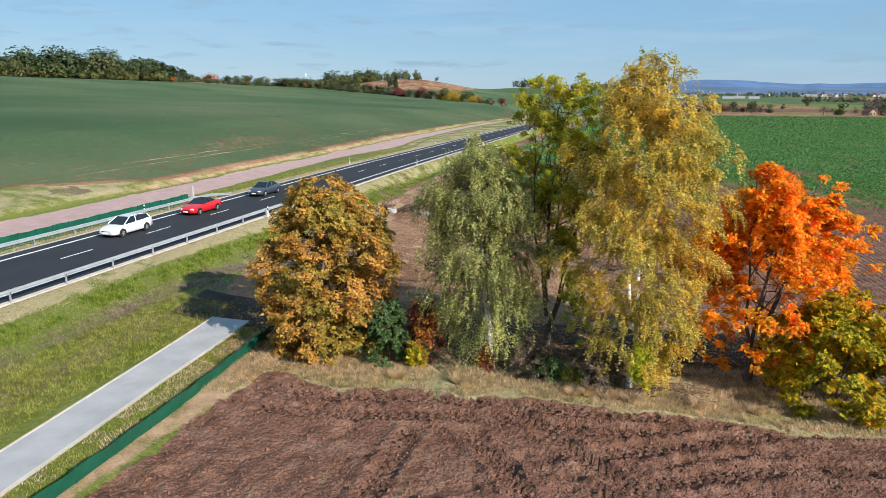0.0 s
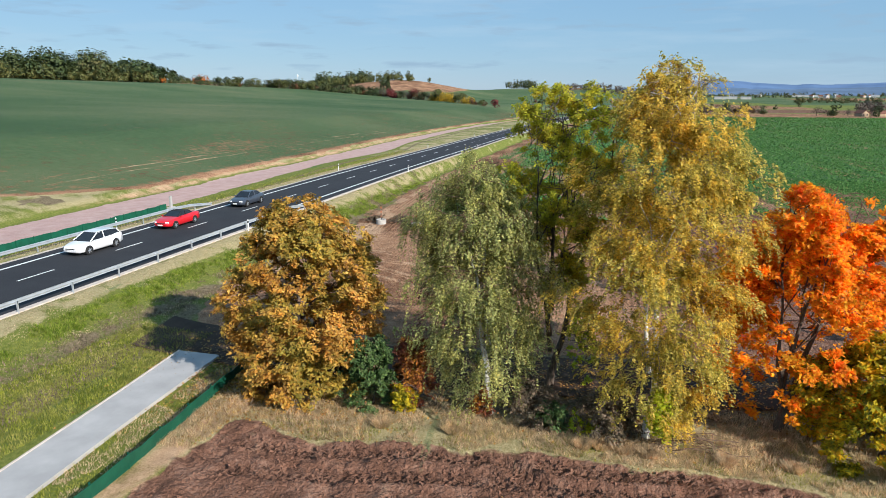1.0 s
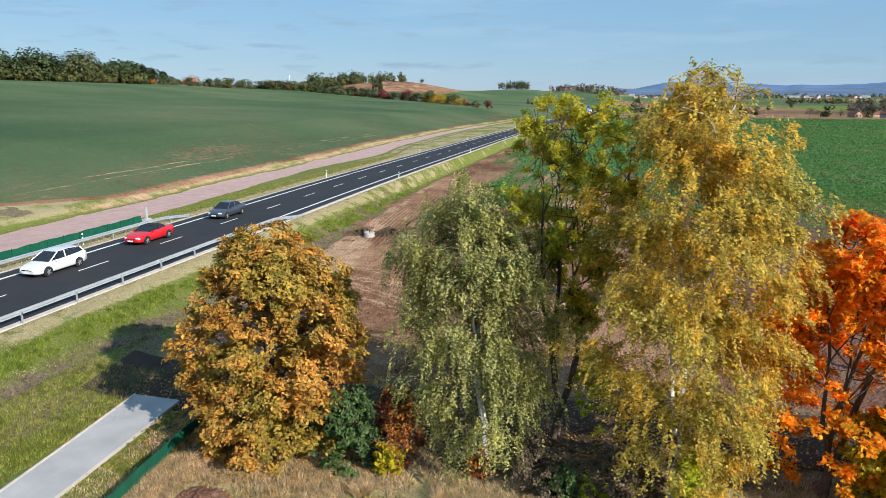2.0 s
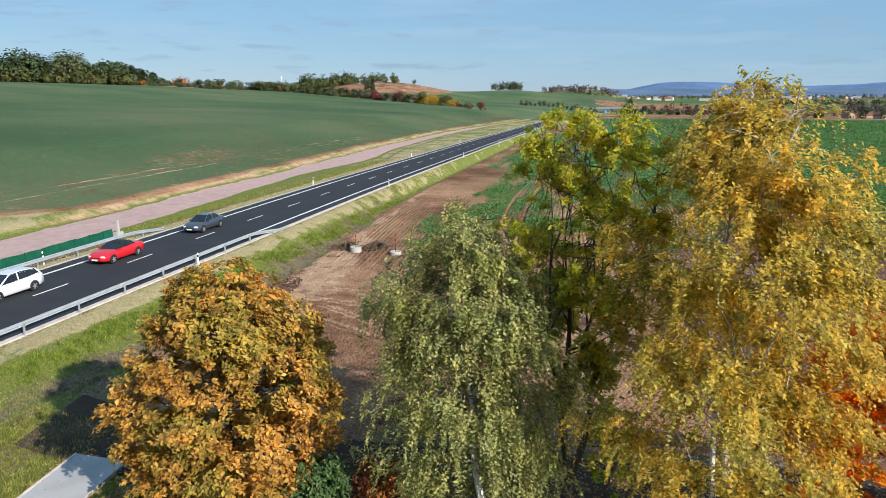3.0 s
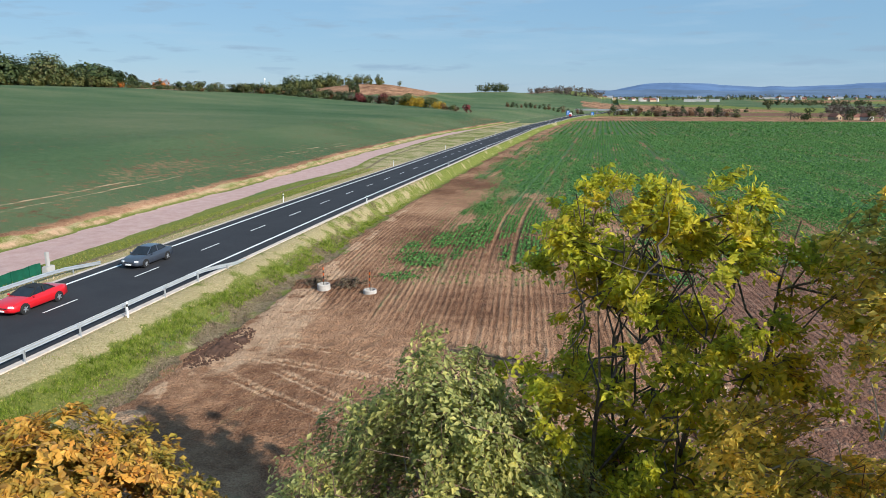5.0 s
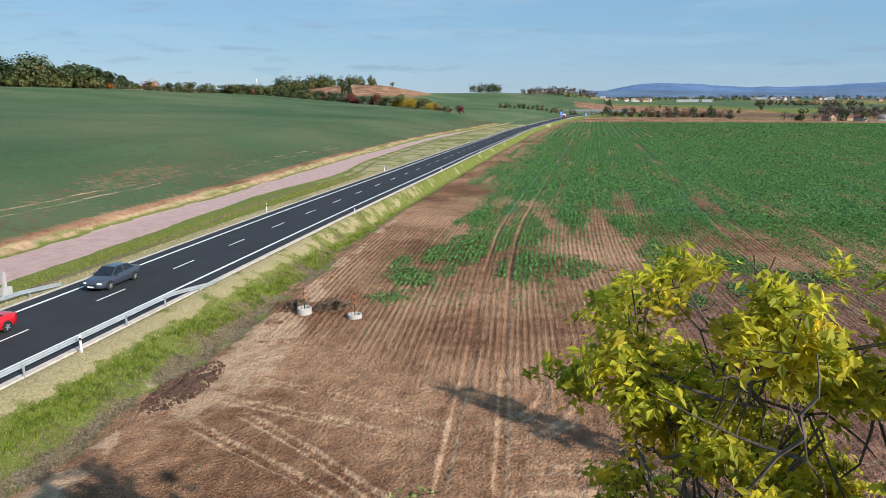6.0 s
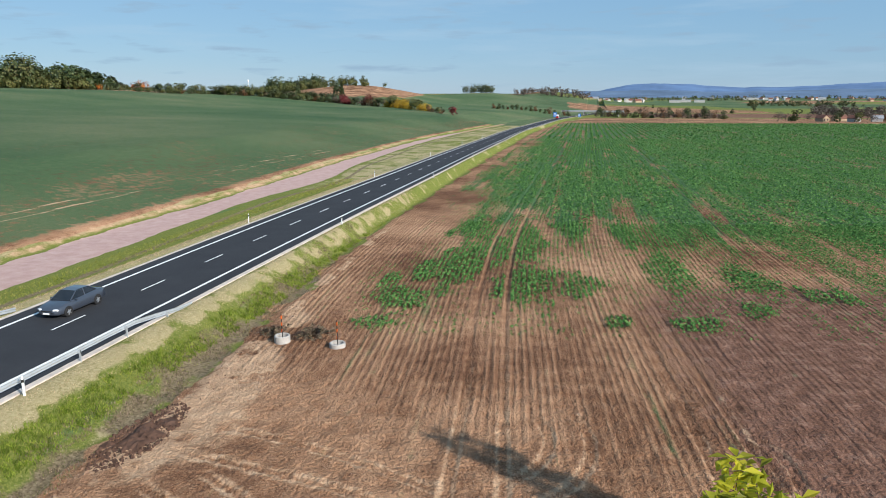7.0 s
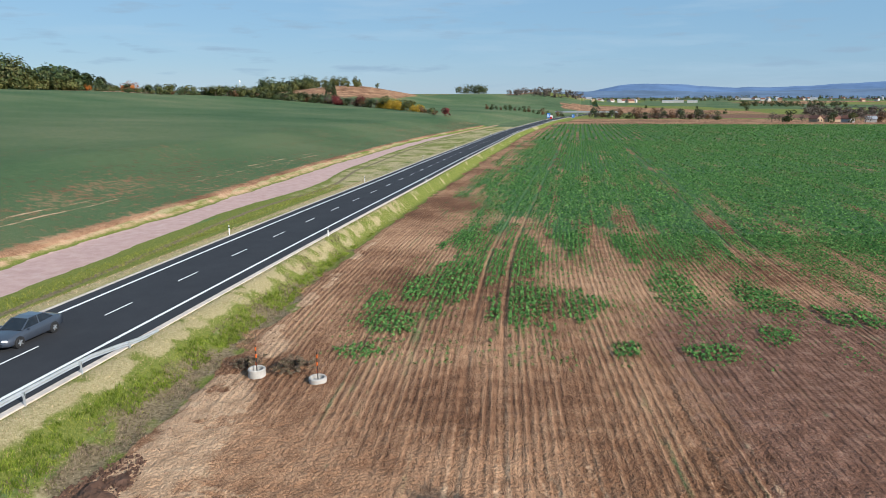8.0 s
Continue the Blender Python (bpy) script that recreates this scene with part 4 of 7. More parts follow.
def well_ring(x, y, r, h, pole, label):
    root = thing("well_ring", (x, y, ground_z(x, y) - 0.06), label, "concrete ring", "concrete well rings")
    b = bmesh.new()
    prof = [(r * 0.97, 0), (r, 0.05), (r, h - 0.04), (r - 0.04, h), (r - 0.12, h), (r - 0.15, h - 0.04), (r - 0.15, 0.15)]
    n = 32
    rings = [[b.verts.new((a * math.cos(2 * math.pi * k / n), a * math.sin(2 * math.pi * k / n), z)) for k in range(n)] for a, z in prof]
    for r0, r1 in zip(rings, rings[1:]):
        for k in range(n):
            b.faces.new((r0[k], r0[(k + 1) % n], r1[(k + 1) % n], r1[k]))
    b.faces.new(rings[-1])
    b.faces.new(rings[0][::-1])
    part("ring", b, M_WELL, root)
    b = bmesh.new()
    tube(b, [(0.02, 0.0, 0.1), (0.0, 0.02, pole)], [0.035, 0.03], 8)
    p = part("pole", b, M_BLACK, root, "striped marker pole")
    for k in range(3):
        b = bmesh.new()
        z0 = pole - 0.12 - 0.46 * k
        tube(b, [(0.0, 0.02, z0 - 0.22), (0.0, 0.02, z0)], [0.045, 0.045], 8)
        part("stripe", b, M_ORANGE, p, "orange stripe")
    return root


M_WELL = plain("weathered concrete", (0.40, 0.375, 0.345), 0.9, var=0.18, scale=3, bumps=0.3)
well_ring(-12.85, 74.35, 0.52, 0.55, 2.0, "pale concrete well ring with a striped orange pole")
well_ring(-9.05, 73.7, 0.52, 0.36, 1.85, "low concrete well ring with a striped orange pole")


def end_block():
    x, y = to_xy(-6.0, -10.7)
    root = thing("fence_pillar", (float(x), float(y), ground_z(float(x), float(y)) - 0.1), "pale concrete pillar at the end of the green fence", "pillar", turn=HEADING)
    b = bmesh.new()
    box(b, (0.55, 0.9, 0.7), (0, 0, 0.35), 0.04)
    part("base", b, M_CONC, root)
    b = bmesh.new()
    box(b, (0.24, 0.3, 1.3), (0, 0, 1.25), 0.03)
    part("shaft", b, M_CONC, root)


end_block()


# ---- trees ----
def leaf_mesh(name, pts, normals, size, material, ratio=0.6, droop=0.0, spread=0.35):
    """One small four-cornered leaf at each point, facing roughly along its normal."""
    n = len(pts)
    nrm = normals + RNG.normal(0, 0.30, (n, 3))
    nrm /= np.linalg.norm(nrm, axis=1, keepdims=True) + 1e-9
    t = RNG.normal(0, 1, (n, 3))
    t[:, 2] -= droop
    t -= nrm * np.sum(t * nrm, axis=1, keepdims=True)
    t /= np.linalg.norm(t, axis=1, keepdims=True) + 1e-9
    b = np.cross(nrm, t)
    L = (size * RNG.uniform(1 - spread, 1 + spread, n))[:, None]
    W = L * ratio
    v = np.empty((n, 4, 3))
    v[:, 0] = pts - t * L * 0.5
    v[:, 1] = pts + b * W * 0.5 + nrm * L * 0.12
    v[:, 2] = pts + t * L * 0.5
    v[:, 3] = pts - b * W * 0.5 + nrm * L * 0.12
    return mesh_np(name, v.reshape(-1, 3), np.arange(4 * n).reshape(n, 4), material, False)


def wander(p0, p1, n, amp, sag=0.0):
    p0, p1 = np.array(p0, float), np.array(p1, float)
    L = np.linalg.norm(p1 - p0)
    f = np.linspace(0, 1, n)[:, None]
    pts = p0 + (p1 - p0) * f
    off = np.cumsum(RNG.normal(0, amp * L / n, (n, 3)), axis=0)
    off -= off[0] + (off[-1] - off[0]) * f
    pts += off * 1.0
    pts[:, 2] += sag * L * (f[:, 0] - f[:, 0] ** 2)
    return pts


def skeleton_of(bm, lm, height, trunk_r, lean, limbs, reach, start_at, rise, fork=1, twigs=3, thick=0.38, splay=0.9):
    """Trunk and limbs as tubes. Returns points along the limbs."""
    tips = []
    for k in range(fork):
        way = 2 * math.pi * k / fork + RNG.uniform(-0.5, 0.5)
        apart = 0.0 if fork == 1 else splay * RNG.uniform(0.55, 1.0)
        top = np.array([lean[0] + apart * math.cos(way), lean[1] + apart * math.sin(way), height * (0.93 if k == 0 else RNG.uniform(0.76, 0.92))])
        base = np.zeros(3) if k == 0 else np.array([0, 0, height * RNG.uniform(0.12, 0.3)])
        tr = wander(base, top, 12, 0.11)
        rad = [trunk_r * (1 if k == 0 else 0.6) * (1 - 0.93 * (i / 11) ** 0.8) for i in range(12)]
        if k == 0:
            rad[0] *= 1.35
        tube(bm, tr, rad, 9)
        for j in range(limbs // fork):
            f = start_at + (0.97 - start_at) * ((j + RNG.uniform(0, 1)) / (limbs // fork))
            i0 = min(10, int(f * 11))
            p0 = tr[i0] + (tr[i0 + 1] - tr[i0]) * (f * 11 - i0)
            ang = j * 2.4 + RNG.uniform(-0.4, 0.4)
            r, h = reach(p0[2], ang)
            p1 = np.array([math.cos(ang) * r, math.sin(ang) * r, 0]) * RNG.uniform(0.75, 0.98)
            p1[:2] += np.array(lean) * min(1, p0[2] / height)
            p1[2] = p0[2] + rise * r * RNG.uniform(0.6, 1.3)
            p1[2] = min(p1[2], height * 0.97)
            rr = math.hypot(p1[0] - lean[0] * p1[2] / height, p1[1] - lean[1] * p1[2] / height)
            cap_r = 0.9 * reach(p1[2] - 0.8, ang)[0]
            if rr > cap_r:
                p1[:2] = np.array(lean) * p1[2] / height + (p1[:2] - np.array(lean) * p1[2] / height) * cap_r / rr
            br = wander(p0, p1, 7, 0.3, 0.1)
            r0 = rad[i0] * thick
            tube(lm, br, [r0 * (1 - 0.88 * i / 6) + 0.008 for i in range(7)], 6)
            tips += list(br[2:])
            for q in range(twigs):
                i1 = RNG.integers(2, 6)
                e = br[i1] + RNG.normal(0, 1, 3) * np.array([0.7, 0.7, 0.5]) * (0.4 + 0.28 * min(r, 2.6))
                e[2] = min(e[2], height * 0.96)
                ax_ = np.array(lean) * e[2] / height
                cap_e = 0.92 * reach(e[2] - 0.8, math.atan2(e[1] - ax_[1], e[0] - ax_[0]))[0]
                far_e = math.hypot(e[0] - ax_[0], e[1] - ax_[1])
                if far_e > cap_e:
                    e[:2] = ax_ + (e[:2] - ax_) * cap_e / far_e
                tw = wander(br[i1], e, 5, 0.35)
                tube(lm, tw, [0.022, 0.018, 0.014, 0.010, 0.006], 4)
                tips += list(tw[2:])
    return np.array(tips)


def crown_centres(n_clumps, env, tips, near_tips, shell=0.55, gap=0.46, gap_scale=1.5, seed=3):
    """Places of sprays inside an outline, denser at its skin, with gaps."""
    centres, tries = [], 0
    lo, hi = env["lo"], env["hi"]
    while len(centres) < n_clumps and tries < n_clumps * 60:
        tries += 1
        if len(tips) and RNG.random() < near_tips:
            c = tips[RNG.integers(len(tips))] + RNG.normal(0, 0.16, 3)
            cx, cy = env["c"](c[2])
            if math.hypot(c[0] - cx, c[1] - cy) > env["r"](c[2], math.atan2(c[1] - cy, c[0] - cx)) * 1.08 or not lo <= c[2] <= hi:
                continue
        else:
            z = RNG.uniform(lo, hi)
            a = RNG.uniform(0, 2 * math.pi)
            R = env["r"](z, a)
            if RNG.random() > (R / env["max"]):
                continue
            rr = R * (1 - (1 - RNG.random() ** 0.5) * (1 - shell)) * RNG.uniform(0.84, 1.02)
            cx, cy = env["c"](z)
            c = np.array([cx + rr * math.cos(a), cy + rr * math.sin(a), z])
        g = float(fbm(c[0] + 5 * c[2] * 0.31, c[1] * 0.9 + c[2] * 0.8, gap_scale, 2, seed))
        if g < gap - 0.05 + 0.10 * RNG.random():
            continue
        centres.append(c)
    return np.array(centres)


def twig_mesh(name, P, radius, material):
    """Thin three-sided twigs, one along each row of P (n, k, 3), joined into one mesh."""
    n, k, _ = P.shape
    d = P[:, -1] - P[:, 0]
    d /= np.linalg.norm(d, axis=1, keepdims=True) + 1e-9
    a = np.cross(d, np.array([0.31, 0.9, 0.2]))
    a /= np.linalg.norm(a, axis=1, keepdims=True) + 1e-9
    b = np.cross(d, a)
    V = np.empty((n, k, 3, 3))
    for i in range(k):
        r = radius * (1 - 0.75 * i / (k - 1))
        for j in range(3):
            q = 2 * math.pi * j / 3
            V[:, i, j] = P[:, i] + (a * math.cos(q) + b * math.sin(q)) * r
    idx = np.arange(n * k * 3).reshape(n, k, 3)
    nxt = np.roll(idx, -1, 2)
    F = np.stack([idx[:, :-1], nxt[:, :-1], nxt[:, 1:], idx[:, 1:]], -1).reshape(-1, 4)
    return mesh_np(name, V.reshape(-1, 3), F, material, True)


def sprays(centres, env, twigs, leaves, length, width, droop, up, out=1.0, wild=0.6):
    """Leafy twigs at the centres: each grows outwards, bends down and bears leaves on both sides.
    Returns the leaves' points and normals, and three points along each twig."""
    c = np.repeat(centres, twigs, axis=0)
    n = len(c)
    ax = np.array([env["c"](z) for z in c[:, 2]])
    o = np.column_stack([c[:, :2] - ax, np.zeros(n)])
    o /= np.linalg.norm(o, axis=1, keepdims=True) + 1e-9
    d = o * out + RNG.normal(0, wild, (n, 3)) + np.array([0, 0, up])
    d /= np.linalg.norm(d, axis=1, keepdims=True) + 1e-9
    L = length * RNG.uniform(0.55, 1.3, n)
    p0 = c - d * (0.45 * L)[:, None] + RNG.normal(0, 0.07, (n, 3))
    side = np.cross(d, np.array([0.0, 0.0, 1.0])) + RNG.normal(0, 0.25, (n, 3))
    side /= np.linalg.norm(side, axis=1, keepdims=True) + 1e-9
    nrm = np.cross(side, d)
    nrm *= np.where(nrm[:, 2:] < 0, -1, 1)
    nrm = nrm + 0.45 * o

    def along(f):
        """Points at the shares f (n, k) of each twig."""
        reach = f - 0.45 * min(1.0, droop) * f ** 2
        p = p0[:, None] + d[:, None] * (L[:, None] * reach)[..., None]
        p[..., 2] -= droop * L[:, None] * f ** 1.8
        return p

    f = (np.arange(leaves)[None] + RNG.uniform(0, 1, (n, leaves))) / leaves * 0.95 + 0.08
    pts = along(f)
    off = RNG.uniform(0.25, 1.0, (n, leaves)) * np.where(np.arange(leaves) % 2, 1, -1)[None] * width * (1.15 - 0.7 * f)
    pts = pts + side[:, None] * off[..., None] + RNG.normal(0, width * 0.22, pts.shape)
    return pts.reshape(-1, 3), np.repeat(nrm, leaves, axis=0), along(np.tile(np.array([0.0, 0.5, 0.95]), (n, 1)))


def smooth_profile(stops, wob=0.12, seed=1, lobes=5):
    zs, rs = [p[0] for p in stops], [p[1] for p in stops]

    def r(z, a):
        base = float(np.interp(z, zs, rs))
        w = 1 + wob * math.sin(lobes * a + 1.7 * z + seed) + wob * 0.8 * math.sin(3 * a - 1.1 * z + 2.1 * seed) + wob * 0.6 * math.sin(2.6 * z + seed)
        return base * w
    return r


def grow_tree(name, at, label, category, stops, lean, trunk_r, bark_mat, leaf_mat, n_clumps, twigs_leaves, leaf, spray, limbs=22, start_at=0.15, rise=0.5, fork=1, wob=0.12, seed=1,
              near_tips=0.4, gap=0.46, shell=0.55, ratio=0.6, hang=0.0, group="trees of the row", gap_scale=1.5, twigs=3, trunk_h=None, limb_mat=None, thick=0.38, splay=0.9):
    """A tree: trunk, limbs, thin twigs and leaves. spray: a twig's length, its half width, droop, upward lean, outward pull."""
    x, y = at
    root = thing(name, (x, y, ground_z(x, y) - 0.08), label, category, group)
    height = trunk_h or stops[-1][0]
    prof = smooth_profile(stops, wob, seed)
    env = {"lo": stops[0][0], "hi": stops[-1][0], "r": prof, "max": max(p[1] for p in stops) * 1.2, "c": lambda z: (lean[0] * min(1, max(0, z / height)), lean[1] * min(1, max(0, z / height)))}
    bm, lm = bmesh.new(), bmesh.new()
    tips = skeleton_of(bm, lm, height, trunk_r, lean, limbs, lambda z, a: (max(0.35, prof(min(max(z + 0.8, stops[0][0]), height), a)), z), start_at, rise, fork, twigs, thick, splay)
    part("trunk", bm, bark_mat, root)
    part("branching", lm, limb_mat or M_TWIG, root, "brown limbs and twigs")
    centres = crown_centres(n_clumps, env, tips, near_tips, shell, gap, gap_scale, seed + 10)
    pts, nrm, lines = sprays(centres, env, *twigs_leaves, *spray)
    if hang:
        # long strands that hang from the outer limbs
        c = centres[RNG.random(len(centres)) < 0.5]
        p2, n2, l2 = sprays(c, env, 2, 24, hang, 0.07, 0.95, 0.1, 0.9, 0.35)
        pts, nrm, lines = np.vstack([pts, p2]), np.vstack([nrm, n2]), np.vstack([lines, l2])
    lines[..., 2] = np.maximum(lines[..., 2], 0.1)
    tagged(share("fine_branching", twig_mesh("fine_branching", lines[::2], 0.008, M_TWIG), root, None, "thin brown leafy twigs"), kind="stuff")
    ok = pts[:, 2] > 0.12
    share("crown", leaf_mesh("crown", pts[ok], nrm[ok], leaf, leaf_mat, ratio, 0.6), root, None, "crown of many small leaves")
    return root


L_HORN = leafy("russet and gold leaves", [(0.26, 0.13, 0.034), (0.46, 0.25, 0.048), (0.58, 0.33, 0.058), (0.56, 0.25, 0.048), (0.68, 0.43, 0.10)], [(0.22, 0.19, 0.036), (0.40, 0.32, 0.055), (0.56, 0.37, 0.068), (0.38, 0.26, 0.046)], 0.45, 0.42, share_at=0.44)
L_WEEP = leafy("grey green birch leaves", [(0.23, 0.255, 0.08), (0.39, 0.415, 0.15), (0.50, 0.52, 0.22), (0.58, 0.55, 0.19)], [(0.22, 0.235, 0.07), (0.39, 0.40, 0.13), (0.59, 0.54, 0.17)], 0.5, 0.55)
L_ASH = leafy("yellow green leaves", [(0.27, 0.28, 0.034), (0.52, 0.52, 0.05), (0.70, 0.63, 0.06), (0.42, 0.44, 0.044)], [(0.62, 0.47, 0.045), (0.80, 0.63, 0.06), (0.54, 0.43, 0.045)], 0.5, 0.64, share_at=0.48)
L_BIRCH = leafy("golden birch leaves", [(0.32, 0.30, 0.07), (0.53, 0.47, 0.10), (0.72, 0.60, 0.14), (0.86, 0.71, 0.20), (0.45, 0.43, 0.10)], [(0.48, 0.34, 0.06), (0.76, 0.52, 0.08), (0.92, 0.66, 0.13), (0.64, 0.51, 0.09)], 0.4, 0.66, share_at=0.42)
L_MAPLE = leafy("flame orange leaves", [(0.92, 0.40, 0.02), (0.94, 0.54, 0.03), (0.92, 0.30, 0.018), (0.80, 0.26, 0.018)], [(0.88, 0.10, 0.035), (0.80, 0.075, 0.03), (0.92, 0.32, 0.018)], 0.35, 0.58, share_at=0.54)
L_YELLOW = leafy("yellow and green leaves", [(0.30, 0.29, 0.018), (0.56, 0.47, 0.022), (0.70, 0.54, 0.026), (0.13, 0.16, 0.016)], [(0.78, 0.40, 0.02), (0.66, 0.48, 0.022), (0.34, 0.33, 0.02)], 0.7, 0.5)
L_DARK = leafy("dark green leaves", [(0.044, 0.088, 0.026), (0.071, 0.127, 0.035), (0.104, 0.159, 0.048)], None, 1.0, 0.25)
L_RUST = leafy("rust brown leaves", [(0.190, 0.056, 0.020), (0.317, 0.111, 0.022), (0.476, 0.206, 0.026)], [(0.159, 0.048, 0.032), (0.254, 0.079, 0.032)], 0.8, 0.3)
L_GREY = leafy("dry grey stems and seed heads", [(0.13, 0.09, 0.06), (0.22, 0.16, 0.11), (0.10, 0.085, 0.045)], None, 1.0, 0.2)
L_LIME = leafy("lime yellow leaves", [(0.317, 0.397, 0.023), (0.476, 0.523, 0.032), (0.603, 0.571, 0.048)], None, 1.0, 0.4)
L_WINE = leafy("dark wine red leaves", [(0.17, 0.05, 0.035), (0.27, 0.085, 0.05), (0.15, 0.075, 0.045)], None, 1.0, 0.3)

grow_tree("hornbeam_tree", (-7.85, 35.1), "full russet and gold autumn hornbeam on the field edge", "tree",
          [(0.2, 2.8), (1.2, 3.4), (3.0, 3.7), (5.0, 3.7), (6.6, 3.2), (7.8, 2.3), (8.7, 1.2), (9.3, 0.3)], (0.0, 0.0), 0.24, M_BARK, L_HORN, 1500, (3, 17), 0.17, (0.62, 0.19, 0.22, 0.15, 1.1), 34, 0.08, 0.4, 2, 0.075, 1, 0.25, 0.44, 0.62, gap_scale=0.9)
grow_tree("weeping_birch_tree", (0.75, 33.4), "weeping birch with grey green hanging leaves and white trunk", "tree",
          [(1.6, 2.0), (2.8, 2.7), (5.0, 3.1), (7.5, 3.2), (9.3, 2.6), (10.4, 1.6), (11.3, 0.5)], (-0.9, 1.3), 0.17, M_BIRCH, L_WEEP, 1500, (2, 16), 0.115, (0.75, 0.11, 0.85, 0.1, 0.9), 34, 0.2, 0.5, 2, 0.16, 4, 0.4, 0.43, 0.5, 0.55, 1.7, gap_scale=1.0, thick=0.17)
grow_tree("ash_tree", (3.4, 36.4), "tall open ash with dark forked stems and yellow green leaves", "tree",
          [(5.2, 0.8), (7.0, 1.8), (9.0, 2.8), (11.0, 3.3), (12.6, 2.7), (13.6, 1.7), (14.2, 0.5)], (0.5, -1.0), 0.17, M_BARK, L_ASH, 600, (5, 13), 0.14, (0.5, 0.16, 0.3, 0.5, 0.7), 42, 0.3, 1.0, 5, 0.16, 7, 0.66, 0.45, 0.62, 0.5, twigs=3, gap_scale=1.3, thick=0.42, limb_mat=M_BARK, splay=2.1)
grow_tree("silver_birch_tree", (7.1, 31.9), "tall silver birch with golden leaves and thin bare top", "tree",
          [(1.2, 1.7), (2.5, 2.5), (5.0, 3.2), (7.5, 3.6), (10.0, 3.5), (12.0, 2.9), (13.4, 2.1), (14.4, 1.3), (15.0, 0.5)], (0.3, 0.3), 0.16, M_BIRCH, L_BIRCH, 1800, (3, 13), 0.115, (0.75, 0.12, 0.55, 0.3, 0.9), 46, 0.12, 0.7, 2, 0.17, 11, 0.5, 0.445, 0.6, 0.62, 1.15, twigs=4, gap_scale=1.0, trunk_h=15.9, limb_mat=M_PALE, thick=0.15)
grow_tree("maple_tree", (12.7, 33.4), "flame orange and scarlet maple above the field edge", "tree",
          [(0.8, 1.6), (2.2, 2.7), (3.5, 3.4), (5.0, 3.8), (6.5, 3.7), (8.0, 3.1), (9.4, 2.0), (10.5, 0.9)], (1.0, 0.0), 0.17, M_BARK, L_MAPLE, 1150, (4, 14), 0.155, (0.6, 0.18, 0.2, 0.4, 0.9), 34, 0.2, 0.75, 4, 0.2, 15, 0.5, 0.455, 0.5, 0.7, gap_scale=1.1, splay=1.8)
grow_tree("field_maple_bush", (15.9, 31.6), "broad yellow and green field maple bush beside the soil", "bush",
          [(0.2, 2.3), (1.2, 2.9), (2.6, 2.9), (3.8, 2.3), (4.8, 1.2), (5.3, 0.3)], (0.0, 0.0), 0.12, M_BARK, L_YELLOW, 780, (3, 15), 0.18, (0.5, 0.16, 0.2, 0.25, 1.0), 18, 0.06, 0.5, 3, 0.14, 19, 0.3, 0.44, 0.6, gap_scale=1.0)
grow_tree("field_maple_bush", (20.5, 31.9), "broad yellow and green field maple bush beside the soil", "bush",
          [(0.2, 2.3), (1.2, 2.9), (2.6, 2.9), (4.2, 2.3), (5.6, 1.2), (6.2, 0.3)], (0.0, 0.0), 0.12, M_BARK, L_YELLOW, 260, (3, 14), 0.2, (0.5, 0.16, 0.2, 0.25, 1.0), 14, 0.06, 0.5, 3, 0.14, 23, 0.3, 0.44, 0.6, gap_scale=1.0)
grow_tree("poplar_tree", (25.5, 40.2), "tall slender poplar with thin golden crown in the row", "tree",
          [(4, 0.8), (8, 1.3), (13, 1.3), (17, 0.9), (20, 0.2)], (0, 0), 0.24, M_BARK, L_BIRCH, 220, (3, 13), 0.18, (0.6, 0.14, 0.1, 0.9, 0.5), 30, 0.2, 1.4, 1, 0.1, 29, 0.5, 0.42, 0.4)

